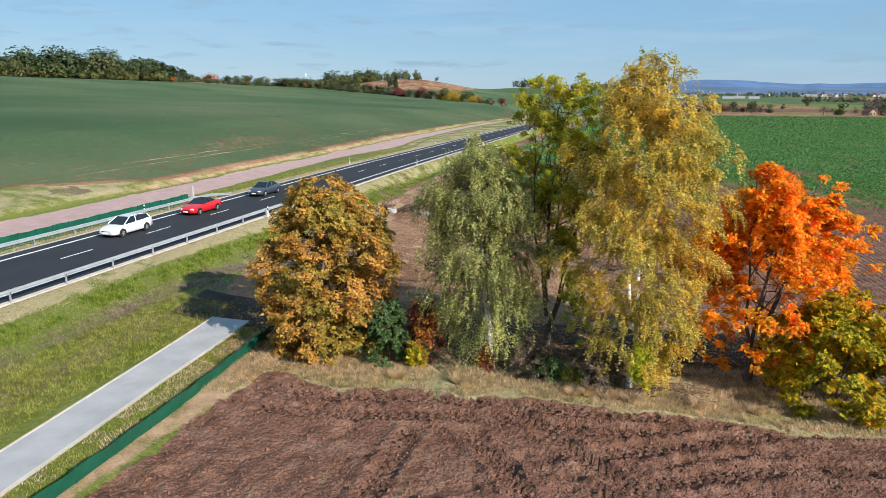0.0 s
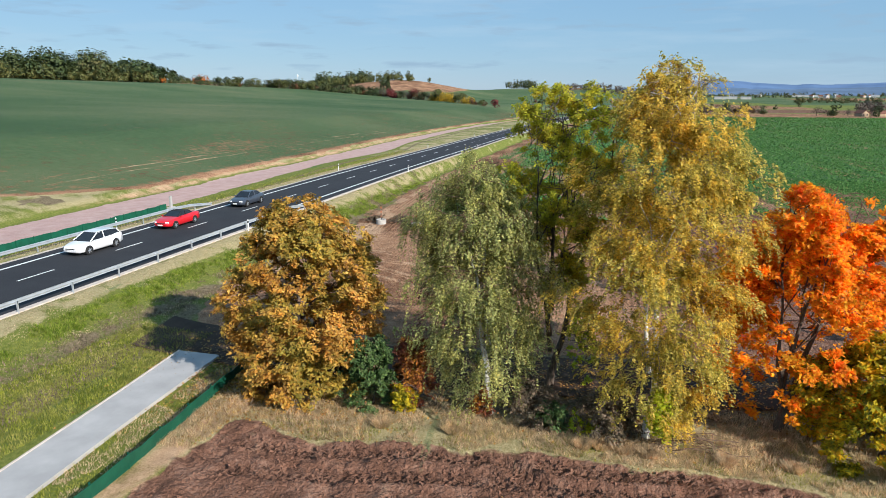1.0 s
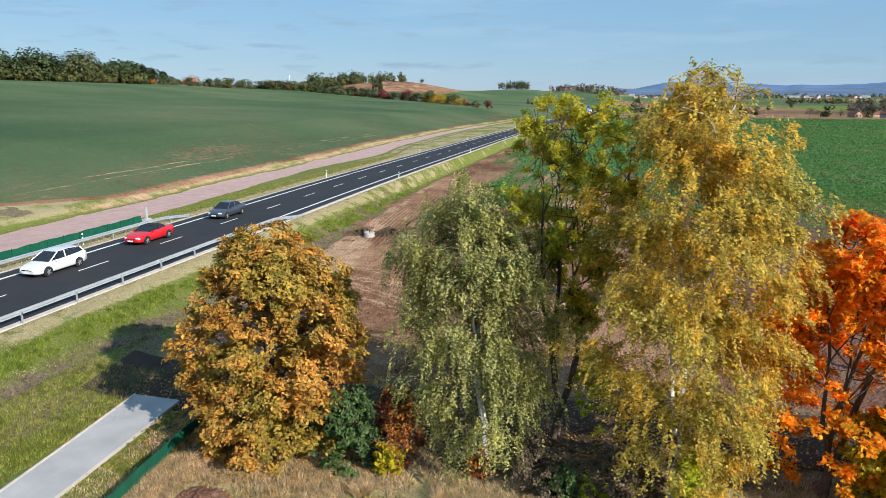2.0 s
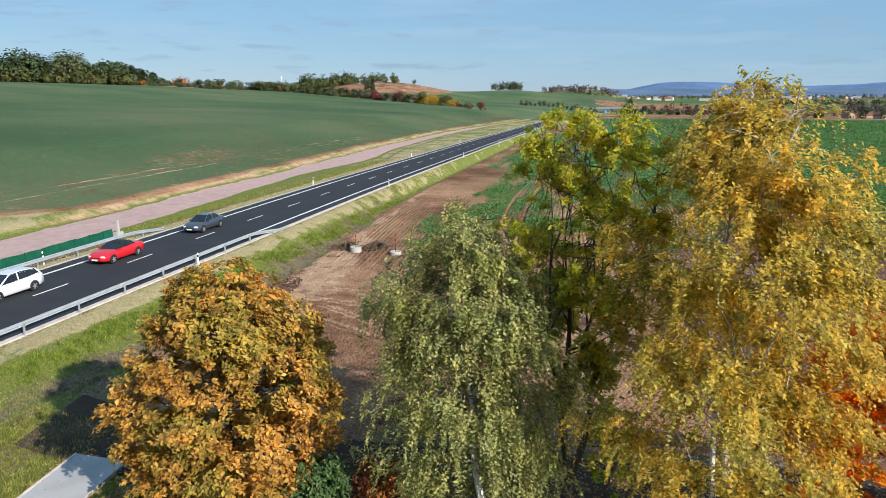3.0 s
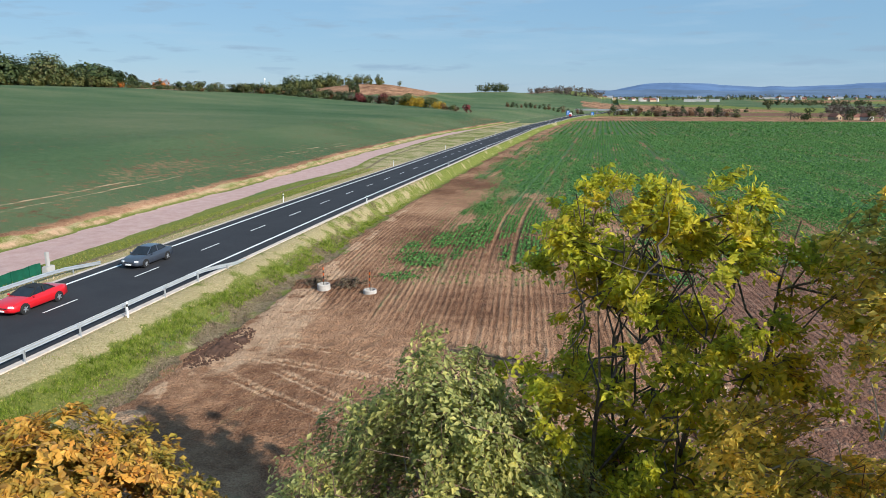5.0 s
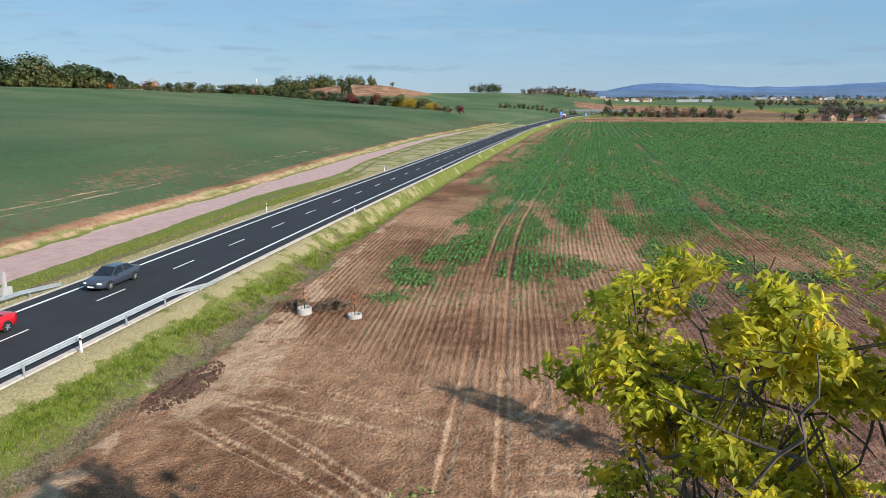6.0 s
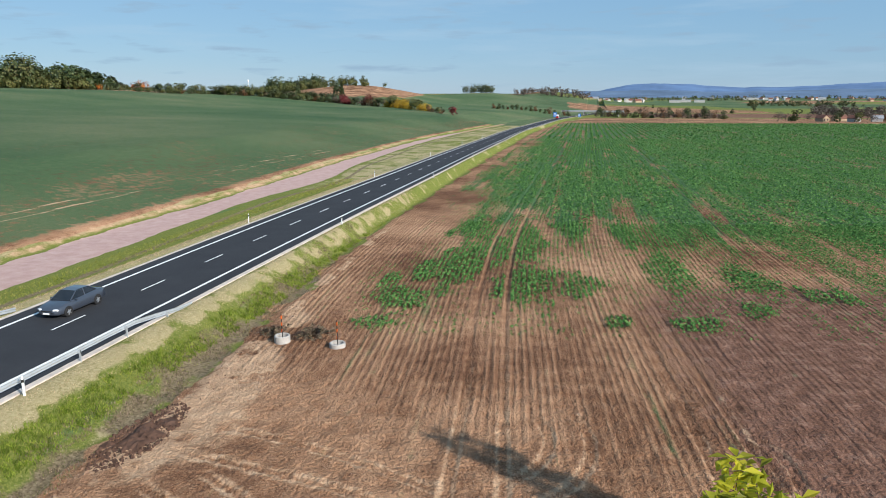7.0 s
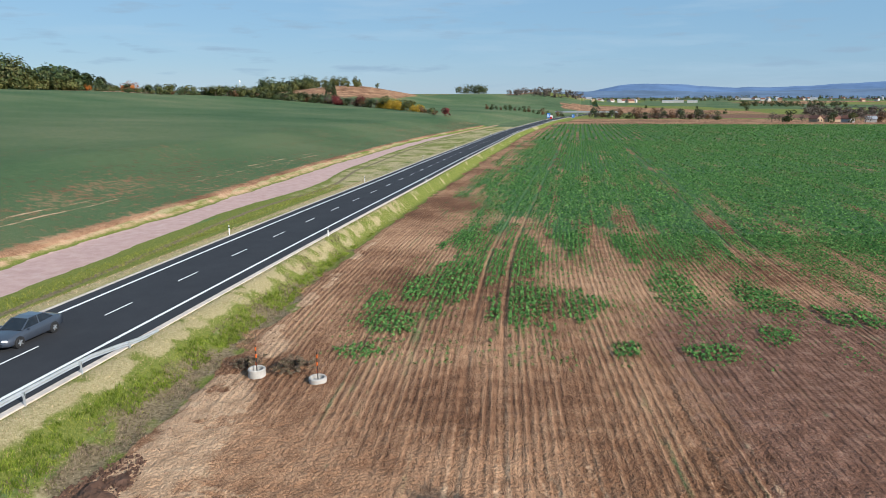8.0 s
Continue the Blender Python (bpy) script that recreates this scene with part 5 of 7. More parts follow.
# bushes and saplings under the trees
for b_name, bx, by, bh, br, mat_b, n_b, leaf_b, lab_b in (
        ("elder_bush", -4.5, 33.6, 3.3, 1.5, L_DARK, 460, 0.13, "dark green elder bush at the edge of the soil"),
        ("dogwood_bush", -2.7, 33.9, 3.2, 1.0, L_RUST, 320, 0.12, "rust brown dogwood bush beside the birch"),
        ("maple_sapling", -3.0, 33.0, 1.5, 0.6, L_YELLOW, 80, 0.15, "small golden maple sapling in dry grass"),
        ("thicket_bush", -10.9, 75.4, 0.8, 1.7, L_GREY, 90, 0.10, "low grey brown thicket round the concrete rings"),
        ("thicket_bush", -13.6, 75.9, 0.7, 1.2, L_GREY, 80, 0.10, "low withered thicket round the concrete rings"),
        ("cherry_plum_bush", -2.6, 41.6, 4.4, 1.9, L_WINE, 130, 0.10, "thin wine red plum bush behind the lane"),
        ("bramble_bush", 2.7, 32.9, 1.9, 1.2, L_GREY, 380, 0.09, "grey withered bramble under the birches"),
        ("bramble_bush", 5.5, 32.1, 2.0, 1.5, L_GREY, 480, 0.09, "grey withered bramble under the birches"),
        ("privet_bush", 3.4, 32.3, 1.2, 0.75, L_DARK, 130, 0.11, "low dark green privet at the field edge"),
        ("hazel_sapling", 4.6, 32.2, 1.0, 0.5, L_LIME, 60, 0.12, "small lime yellow hazel sapling"),
        ("hazel_sapling", 7.4, 31.0, 2.9, 0.55, L_LIME, 130, 0.12, "slender lime yellow hazel against the birch trunk"),
        ("ash_sapling", 4.9, 37.0, 4.6, 0.9, L_LIME, 80, 0.15, "lime yellow ash sapling beside the old lane"),
        ("scarlet_sapling", 0.4, 33.2, 1.3, 0.5, L_RUST, 70, 0.11, "small rusty red sapling at the birch foot")):
    grow_tree(b_name, (bx, by), lab_b, "bush", [(0.1, br * 0.7), (bh * 0.35, br), (bh * 0.7, br * 0.8), (bh, br * 0.25)], (0, 0), 0.04, M_TWIG, mat_b, int(n_b * 0.6), (3, 11), leaf_b * 1.15, (0.4, 0.12, 0.2, 0.35, 0.9),
              12, 0.05, 0.8, 2, 0.15, int(bx * 7) % 31, 0.5, 0.40, 0.5, group="bushes under the trees", gap_scale=0.8)


# ---- low growth ----
def blades(name, x, y, length, width, material, label, category, lean=0.35):
    """Upright blades of grass as thin triangles, one object."""
    n = len(x)
    z = land(x, y) + relief(x, y) - 0.02
    a = RNG.uniform(0, 2 * math.pi, n)
    L = length * RNG.uniform(0.55, 1.3, n)
    lx, ly = RNG.normal(0, lean, n) * L, RNG.normal(0, lean, n) * L
    wx, wy = np.cos(a) * width * 0.5, np.sin(a) * width * 0.5
    v = np.empty((n, 3, 3))
    v[:, 0] = np.stack([x - wx, y - wy, z], -1)
    v[:, 1] = np.stack([x + wx, y + wy, z], -1)
    v[:, 2] = np.stack([x + lx, y + ly, z + L], -1)
    return tagged(new(name, mesh_np(name, v.reshape(-1, 3), np.arange(3 * n).reshape(n, 3), material)), label, category, kind="stuff")


def scatter(n, s0, s1, u0, u1):
    s, u = RNG.uniform(s0, s1, n), RNG.uniform(u0, u1, n)
    return to_xy(s, u + bend(s))


def keep(x, y, mask):
    return x[mask], y[mask]


L_GRASS = leafy("green grass blades", [(0.15, 0.19, 0.022), (0.27, 0.29, 0.042), (0.40, 0.38, 0.09)], [(0.33, 0.31, 0.08), (0.46, 0.40, 0.14), (0.22, 0.25, 0.04)], 0.35, 0.5, 0.8)
L_STRAW = leafy("dry straw blades", [(0.58, 0.44, 0.28), (0.72, 0.57, 0.39), (0.46, 0.32, 0.20)], [(0.54, 0.43, 0.22), (0.68, 0.52, 0.34), (0.42, 0.29, 0.18)], 0.5, 0.5, 0.85)
L_CROP = leafy("oilseed leaves", [(0.062, 0.165, 0.045), (0.10, 0.225, 0.062), (0.15, 0.285, 0.085)], None, 1.0, 0.3, 0.85)
L_FALL = leafy("fallen leaves", [(0.38, 0.22, 0.05), (0.30, 0.13, 0.03), (0.45, 0.30, 0.09), (0.20, 0.10, 0.04)], None, 1.0, 0.1)

# verge beside the road, both sides
gx, gy = scatter(70000, -62, 60, 5.6, 12.5)
gs, gu = to_su(gx, gy)
in_verge = ((gu - bend(gs) < 9.3) | (RNG.random(len(gs)) < 0.25) | (gs < -34)) & (gu - bend(gs) < field_edge(gs) - 0.9 + 1.2 * (fbm(gx, gy, 1.5, 2, 71) - 0.5)) & ~((gs < -30) & (np.abs(gu - 10.7) < 1.5 * fbm(gx, gy, 1.6, 3, 73) - 0.15))
gx, gy = keep(gx, gy, in_verge)
gs_k = to_su(gx, gy)[0]
gv = to_su(gx, gy)[1] - bend(gs_k)
split = fbm(gx, gy, 1.6, 4, 77) + 0.32 * sstep(-gv, -8.0, -6.8) - 0.30 * np.exp(-((gv - 8.5) / 0.8) ** 2) + 0.12 * sstep(gv, 9.2, 10.0) > 0.50
blades("verge_grass", gx[~split], gy[~split], 0.12, 0.035, L_GRASS, "green grass on the road verge", "grass")
tx, ty = scatter(2600, -62, 40, 7.7, 9.4)
ts, tu = to_su(tx, ty)
tx, ty = keep(tx, ty, (tu - bend(ts) < field_edge(ts) - 0.9) & (fbm(tx, ty, 2.0, 3, 125) > 0.46))
blades("verge_tufts", np.repeat(tx, 14) + RNG.normal(0, 0.10, 14 * len(tx)), np.repeat(ty, 14) + RNG.normal(0, 0.10, 14 * len(tx)), 0.24, 0.045, leafy("dark grass tufts", [(0.11, 0.17, 0.02), (0.20, 0.28, 0.034), (0.32, 0.36, 0.07)], None, 1.0, 0.45, 0.85), "darker tufts of grass on the verge", "grass", 0.55)
blades("verge_straw", gx[split], gy[split], 0.09, 0.035, L_STRAW, "pale dry grass on the road verge", "grass")
wx, wy = scatter(16000, -60, 30, 6.0, 12.5)
ws, wu = to_su(wx, wy)
k_w = (np.abs(wu - bend(ws) - (np.where(ws < -30, 10.8, field_edge(ws) - 1.9))) < 1.3) & (fbm(wx, wy, 1.3, 3, 66) > 0.45)
wx, wy = keep(wx, wy, k_w)
L_WEED = leafy("withered weeds", [(0.14, 0.10, 0.07), (0.26, 0.19, 0.14), (0.36, 0.27, 0.20), (0.15, 0.16, 0.05)], None, 1.0, 0.3, 0.85)
blades("ditch_weeds", np.repeat(wx, 5) + RNG.normal(0, 0.09, 5 * len(wx)), np.repeat(wy, 5) + RNG.normal(0, 0.09, 5 * len(wx)), 0.14, 0.045, L_WEED, "grey brown withered weeds along the ditch", "weeds", 0.5)
gx, gy = scatter(26000, -62, -38.5, 11.3, 16.2)
blades("meadow_grass", gx, gy, 0.17, 0.045, L_GRASS, "green meadow grass beside the path", "grass")
gx, gy = scatter(24000, -40, 80, -12.6, -5.6)
gs, gu = to_su(gx, gy)
k_s = (gu - bend(gs) > -8.0 + 2.5 * (fbm(gx, gy, 3.0, 3, 79) - 0.5))
blades("ditch_straw", gx[k_s], gy[k_s], 0.18, 0.05, L_STRAW, "dry grass on the shoulder before the track", "grass")
gx, gy = keep(gx, gy, ~k_s & (np.abs(gu - bend(gs) + 9.9) > 0.45))
blades("ditch_grass", gx, gy, 0.20, 0.06, L_GRASS, "grass in the ditch between road and track", "grass")
gx, gy = scatter(9000, -64, -42, 18.8, 21.0)
half = fbm(gx, gy, 1.0, 3, 127) > 0.5
blades("path_grass", gx[~half], gy[~half], 0.13, 0.04, L_GRASS, "olive grass between path and fence", "grass")
gx, gy = keep(gx, gy, half)
blades("path_straw", gx, gy, 0.13, 0.04, L_STRAW, "dry grass between path and fence", "grass")

# tall dry grass along the edge of the ploughed soil
gx, gy = RNG.uniform(-12.4, 24, 80000), RNG.uniform(28.6, 34.5, 80000)
ok = (plough(gx, gy) < 0.25) & (fbm(gx, gy, 1.2, 3, 88) > 0.42)
gx, gy = keep(gx, gy, ok)
blades("edge_straw", gx, gy, 0.22, 0.024, L_STRAW, "tall dry grass along the edge of the soil", "grass", 0.5)
gx, gy = RNG.uniform(-12.4, 24, 16000), RNG.uniform(28.8, 31.6, 16000)
ok = (plough(gx, gy) < 0.3) & (fbm(gx, gy, 1.5, 3, 93) > 0.55)
gx, gy = keep(gx, gy, ok)
blades("edge_grass", gx, gy, 0.15, 0.03, L_GRASS, "short green grass along the edge of the soil", "grass")


def flat_leaves(name, x, y, size, material, label, category, up=0.02):
    n = len(x)
    z = land(x, y) + relief(x, y) + up
    nrm = np.tile(np.array([0.0, 0.0, 1.0]), (n, 1))
    return tagged(new(name, leaf_mesh(name, np.stack([x, y, z], -1), nrm, size, material, 0.7)), label, category, kind="stuff")


gx, gy = RNG.normal(-8.5, 3.2, 7000), RNG.normal(34.0, 2.6, 7000)
ok = (plough(gx, gy) < 0.6) & (gy > 29)
flat_leaves("fallen_leaves", *keep(gx, gy, ok), 0.12, L_FALL, "fallen brown and yellow leaves under the hornbeam", "leaves")
gx, gy = RNG.uniform(-16, 24, 9000), RNG.normal(37.0, 2.2, 9000)
flat_leaves("lane_leaves", gx, gy, 0.12, L_FALL, "fallen leaves on the old lane", "leaves", 0.11)


def build_crop():
    """Oilseed plants in drilled rows; each a rosette of a few leaves."""
    pts, nrm = [], []
    for y0, y1, gap, sp, lf, siz in ((70, 118, 0.45, 0.175, 3, 0.215), (118, 190, 0.45, 0.46, 2, 0.28), (190, 330, 0.9, 0.95, 3, 0.38), (330, 552, 2.7, 1.8, 4, 0.7)):
        q = np.arange(-26.1, 88 if y1 < 200 else (170 if y1 < 340 else 330), gap)
        a = np.arange(y0 - 4, y1 + 16, sp)
        Q, A = np.meshgrid(q, a)
        Q, A = Q.ravel() + RNG.normal(0, 0.05, Q.size), A.ravel() + RNG.uniform(-sp / 2, sp / 2, A.size)
        x, y = Q + row_drift(A), A
        d = crop_density(x, y)
        ok = (y >= y0) & (y < y1) & (RNG.random(len(x)) < (0.80 * sstep(d, 0.26, 0.60) + 0.20 * sstep(d, 0.06, 0.30)) * (1.0 if y0 < 100 else 0.7)) & (bare(x, y) > 0.6)
        if y0 < 300:
            for d_, a_, on in lanes(x, y):
                ok &= ~((np.abs(d_) < 0.3) & (on > 0.3))
        ok &= x < 30 + 0.62 * (y - 40)
        x, y, d = x[ok], y[ok], d[ok]
        z = land(x, y) + relief(x, y)
        p = np.repeat(np.stack([x, y, z], -1), lf, axis=0)
        ang = RNG.uniform(0, 2 * math.pi, len(p))
        k = np.repeat(0.45 + 0.85 * d, lf)
        off = np.stack([np.cos(ang), np.sin(ang), np.zeros(len(p))], -1)
        h = RNG.uniform(0.03, 0.2, len(p)) * k * (siz / 0.2) ** 0.5
        pts.append((p + off * (0.4 * siz * k)[:, None] + np.stack([np.zeros(len(p)), np.zeros(len(p)), h], -1), off * 0.5 + np.array([0, 0, 0.9]), siz * k))
    P = np.vstack([p[0] for p in pts])
    N = np.vstack([p[1] for p in pts])
    S = np.concatenate([p[2] for p in pts])
    tagged(new("oilseed_crop", leaf_mesh("oilseed_crop", P, N, S, L_CROP, 0.7)), "rows of young green oilseed plants on brown soil", "crop", kind="stuff")


build_crop()


def clods(n, x0, x1, y0, y1, lo, hi, label, name, where, material=None):
    """Loose lumps of earth."""
    x, y = RNG.uniform(x0, x1, n), RNG.uniform(y0, y1, n)
    k = where(x, y)
    x, y = x[k], y[k]
    n = len(x)
    z = land(x, y) + relief(x, y)
    size = lo + (hi - lo) * RNG.random(n) ** 3
    base = np.array([(1, 0, 0), (-0.5, 0.87, 0), (-0.5, -0.87, 0), (0.35, 0.2, 0.8), (-0.3, 0.1, 0.75)], float)
    v = base[None] * (size[:, None, None] * RNG.uniform(0.5, 1.2, (n, 5, 3)))
    ang = RNG.uniform(0, 6.28, n)
    c, s_ = np.cos(ang)[:, None], np.sin(ang)[:, None]
    vx, vy = v[:, :, 0] * c - v[:, :, 1] * s_, v[:, :, 0] * s_ + v[:, :, 1] * c
    v = np.stack([vx + x[:, None], vy + y[:, None], v[:, :, 2] + z[:, None] - 0.02], -1)
    tri = np.array([(0, 1, 3), (1, 4, 3), (1, 2, 4), (2, 0, 4), (0, 3, 4)])
    f = (np.arange(n) * 5)[:, None, None] + tri[None]
    tagged(new(name, mesh_np(name, v.reshape(-1, 3), f.reshape(-1, 3), material or M_CLOD)), label, "soil", kind="stuff")


M_CLOD = plain("earth clods", (0.19, 0.098, 0.066), 0.95, var=0.35, scale=1.2)
M_CLOD2 = plain("dry earth clods", (0.27, 0.17, 0.115), 0.95, var=0.35, scale=1.2)
clods(30000, -14, 24, 16.5, 31, 0.02, 0.12, "loose brown clods on the ploughed soil", "plough_clods", lambda x, y: plough(x, y) > 0.6)
clods(32000, -14, 36, 44, 82, 0.025, 0.09, "small loose clods on the seedbed", "seedbed_clods", lambda x, y: (bare(x, y) > 0.6) & (RNG.random(len(x)) < np.clip(1.35 - (y - 44) / 30, 0.1, 1)), M_CLOD2)


def soil_heap():
    """A low spill of dark moist earth at the field edge."""
    s_c, u_c = -17.6, 12.2
    n, m = 72, 26
    V = []
    for i in range(n):
        for j in range(m):
            a, r = 2 * math.pi * i / n, j / (m - 1)
            s = s_c + 2.6 * r * math.cos(a) * (1 + 0.2 * math.sin(3 * a + 1) + 0.14 * math.sin(7 * a) + 0.10 * math.sin(13 * a + 2))
            u = u_c + 1.3 * r * math.sin(a) * (1 + 0.2 * math.sin(2 * a) + 0.16 * math.sin(9 * a + 1) + 0.1 * math.sin(15 * a)) + 0.16 * (s - s_c) * 0.4
            x, y = to_xy(s, u)
            z = float(land(np.array([x]), np.array([y]))[0]) + 0.10 * (1 - r) + 0.75 * (1 - r ** 4) * float(fbm(np.array([x]), np.array([y]), 0.6, 4, 12)[0] - 0.45) - 0.2 * r ** 4
            V.append((x, y, z))
    idx = np.arange(n * m).reshape(n, m)
    f = np.stack([idx, np.roll(idx, -1, 0)], -1)
    q = np.stack([f[:, :-1, 0], f[:, 1:, 0], f[:, 1:, 1], f[:, :-1, 1]], -1).reshape(-1, 4)
    tagged(new("soil_heap", mesh_np("soil_heap", np.array(V), q, M_MOIST)), "low heap of dark moist earth at the field edge", "soil heap")


M_MOIST = plain("dark moist earth", (0.088, 0.050, 0.036), 0.95, var=0.4, scale=3.0, bumps=1.0, fine=9.0)
soil_heap()
clods(7000, -19.5, -13.5, 57, 67, 0.03, 0.19, "dark loose clods round the small heap", "heap_clods", lambda x, y: ((to_su(x, y)[0] + 17.5) / 3.4) ** 2 + ((to_su(x, y)[1] - 12.2) / 1.4) ** 2 < 1, M_MOIST)
clods(5000, -18, -6, 56, 100, 0.03, 0.16, "pale dry clods along the field edge", "edge_clods", lambda x, y: np.abs(to_su(x, y)[1] - bend(to_su(x, y)[0]) - field_edge(to_su(x, y)[0]) - 0.4) < 0.9, M_CLOD2)


def brush_pile(x, y):
    root = thing("brush_pile", (x, y, ground_z(x, y) - 0.03), "loose pile of bare brown branches at the field edge", "branches")
    for k in range(46):
        bm = bmesh.new()
        a = RNG.uniform(0, 6.28)
        L = RNG.uniform(0.7, 2.2)
        c = np.array([RNG.normal(0, 0.9), RNG.normal(0, 0.4), RNG.uniform(0.02, 0.45)])
        d = np.array([math.cos(a), 0.5 * math.sin(a), RNG.uniform(-0.12, 0.35)]) * L
        p = wander(c - d / 2, c + d / 2, 5, 0.25)
        p[:, 2] = np.maximum(p[:, 2], 0.02)
        tube(bm, p, [0.022, 0.02, 0.016, 0.012, 0.006], 5)
        part("branch", bm, M_TWIG, root)


brush_pile(8.9, 31.4)


def tussock(x, y, r):
    n = 900
    a, q = RNG.uniform(0, 6.28, n), r * RNG.random(n) ** 0.6
    px, py = x + q * np.cos(a), y + q * np.sin(a)
    z = land(px, py) - 0.03
    L = RNG.uniform(0.25, 0.6, n)
    ox, oy = np.cos(a) * L * RNG.uniform(0.2, 0.8, n), np.sin(a) * L * RNG.uniform(0.2, 0.8, n)
    w = RNG.uniform(0, 6.28, n)
    v = np.stack([np.stack([px - 0.01 * np.cos(w), py - 0.01 * np.sin(w), z], -1), np.stack([px + 0.01 * np.cos(w), py + 0.01 * np.sin(w), z], -1), np.stack([px + ox, py + oy, z + L * 0.8], -1)], 1)
    tagged(new("grass_tussock", mesh_np("grass_tussock", v.reshape(-1, 3), np.arange(3 * n).reshape(n, 3), L_STRAW)), "bleached tussock of dry grass at the field edge", "grass tussock", "dry grass tussocks")


for t_x, t_y, t_r in ((6.2, 30.9, 0.4), (5.3, 31.0, 0.3), (4.6, 30.9, 0.25), (7.1, 30.6, 0.3), (9.9, 30.4, 0.3), (-3.6, 31.6, 0.3), (-0.6, 31.5, 0.3), (12.2, 30.2, 0.3)):
    tussock(t_x, t_y, t_r)


# ---- vehicles ----
def loft(bm, rings, cap=True):
    made = [[bm.verts.new(p) for p in r] for r in rings]
    n = len(made[0])
    for a, b in zip(made, made[1:]):
        for k in range(n):
            bm.faces.new((a[k], a[(k + 1) % n], b[(k + 1) % n], b[k]))
    if cap:
        bm.faces.new(made[0][::-1])
        bm.faces.new(made[-1])
    bmesh.ops.recalc_face_normals(bm, faces=bm.faces)


def wheel(parent, x, y, r, w=0.22):
    side = 1 if x > 0 else -1
    b = bmesh.new()
    n = 24
    prof = [(r * 0.62, -w / 2), (r * 0.93, -w / 2), (r, -w / 2 + 0.03), (r, w / 2 - 0.03), (r * 0.93, w / 2), (r * 0.62, w / 2)]
    rings = [[b.verts.new((x + d, y + a * math.cos(2 * math.pi * k / n), r + a * math.sin(2 * math.pi * k / n))) for k in range(n)] for a, d in prof]
    for r0, r1 in zip(rings, rings[1:] + rings[:1]):
        for k in range(n):
            b.faces.new((r0[k], r0[(k + 1) % n], r1[(k + 1) % n], r1[k]))
    bmesh.ops.recalc_face_normals(b, faces=b.faces)
    wh = part("wheel", b, M_BLACK, parent)
    b = bmesh.new()
    for k in range(5):
        a = 2 * math.pi * k / 5
        tube(b, [(x + side * w * 0.36, y, r), (x + side * w * 0.40, y + 0.6 * r * math.cos(a), r + 0.6 * r * math.sin(a))], [0.055, 0.04], 5)
    tube(b, [(x + side * w * 0.30, y, r), (x + side * w * 0.46, y, r)], [0.075, 0.06], 10)
    tube(b, [(x + side * w * 0.10, y, r), (x + side * w * 0.16, y, r)], [r * 0.6, r * 0.6], 20)
    part("rim", b, M_RIM, wh, "alloy rim")


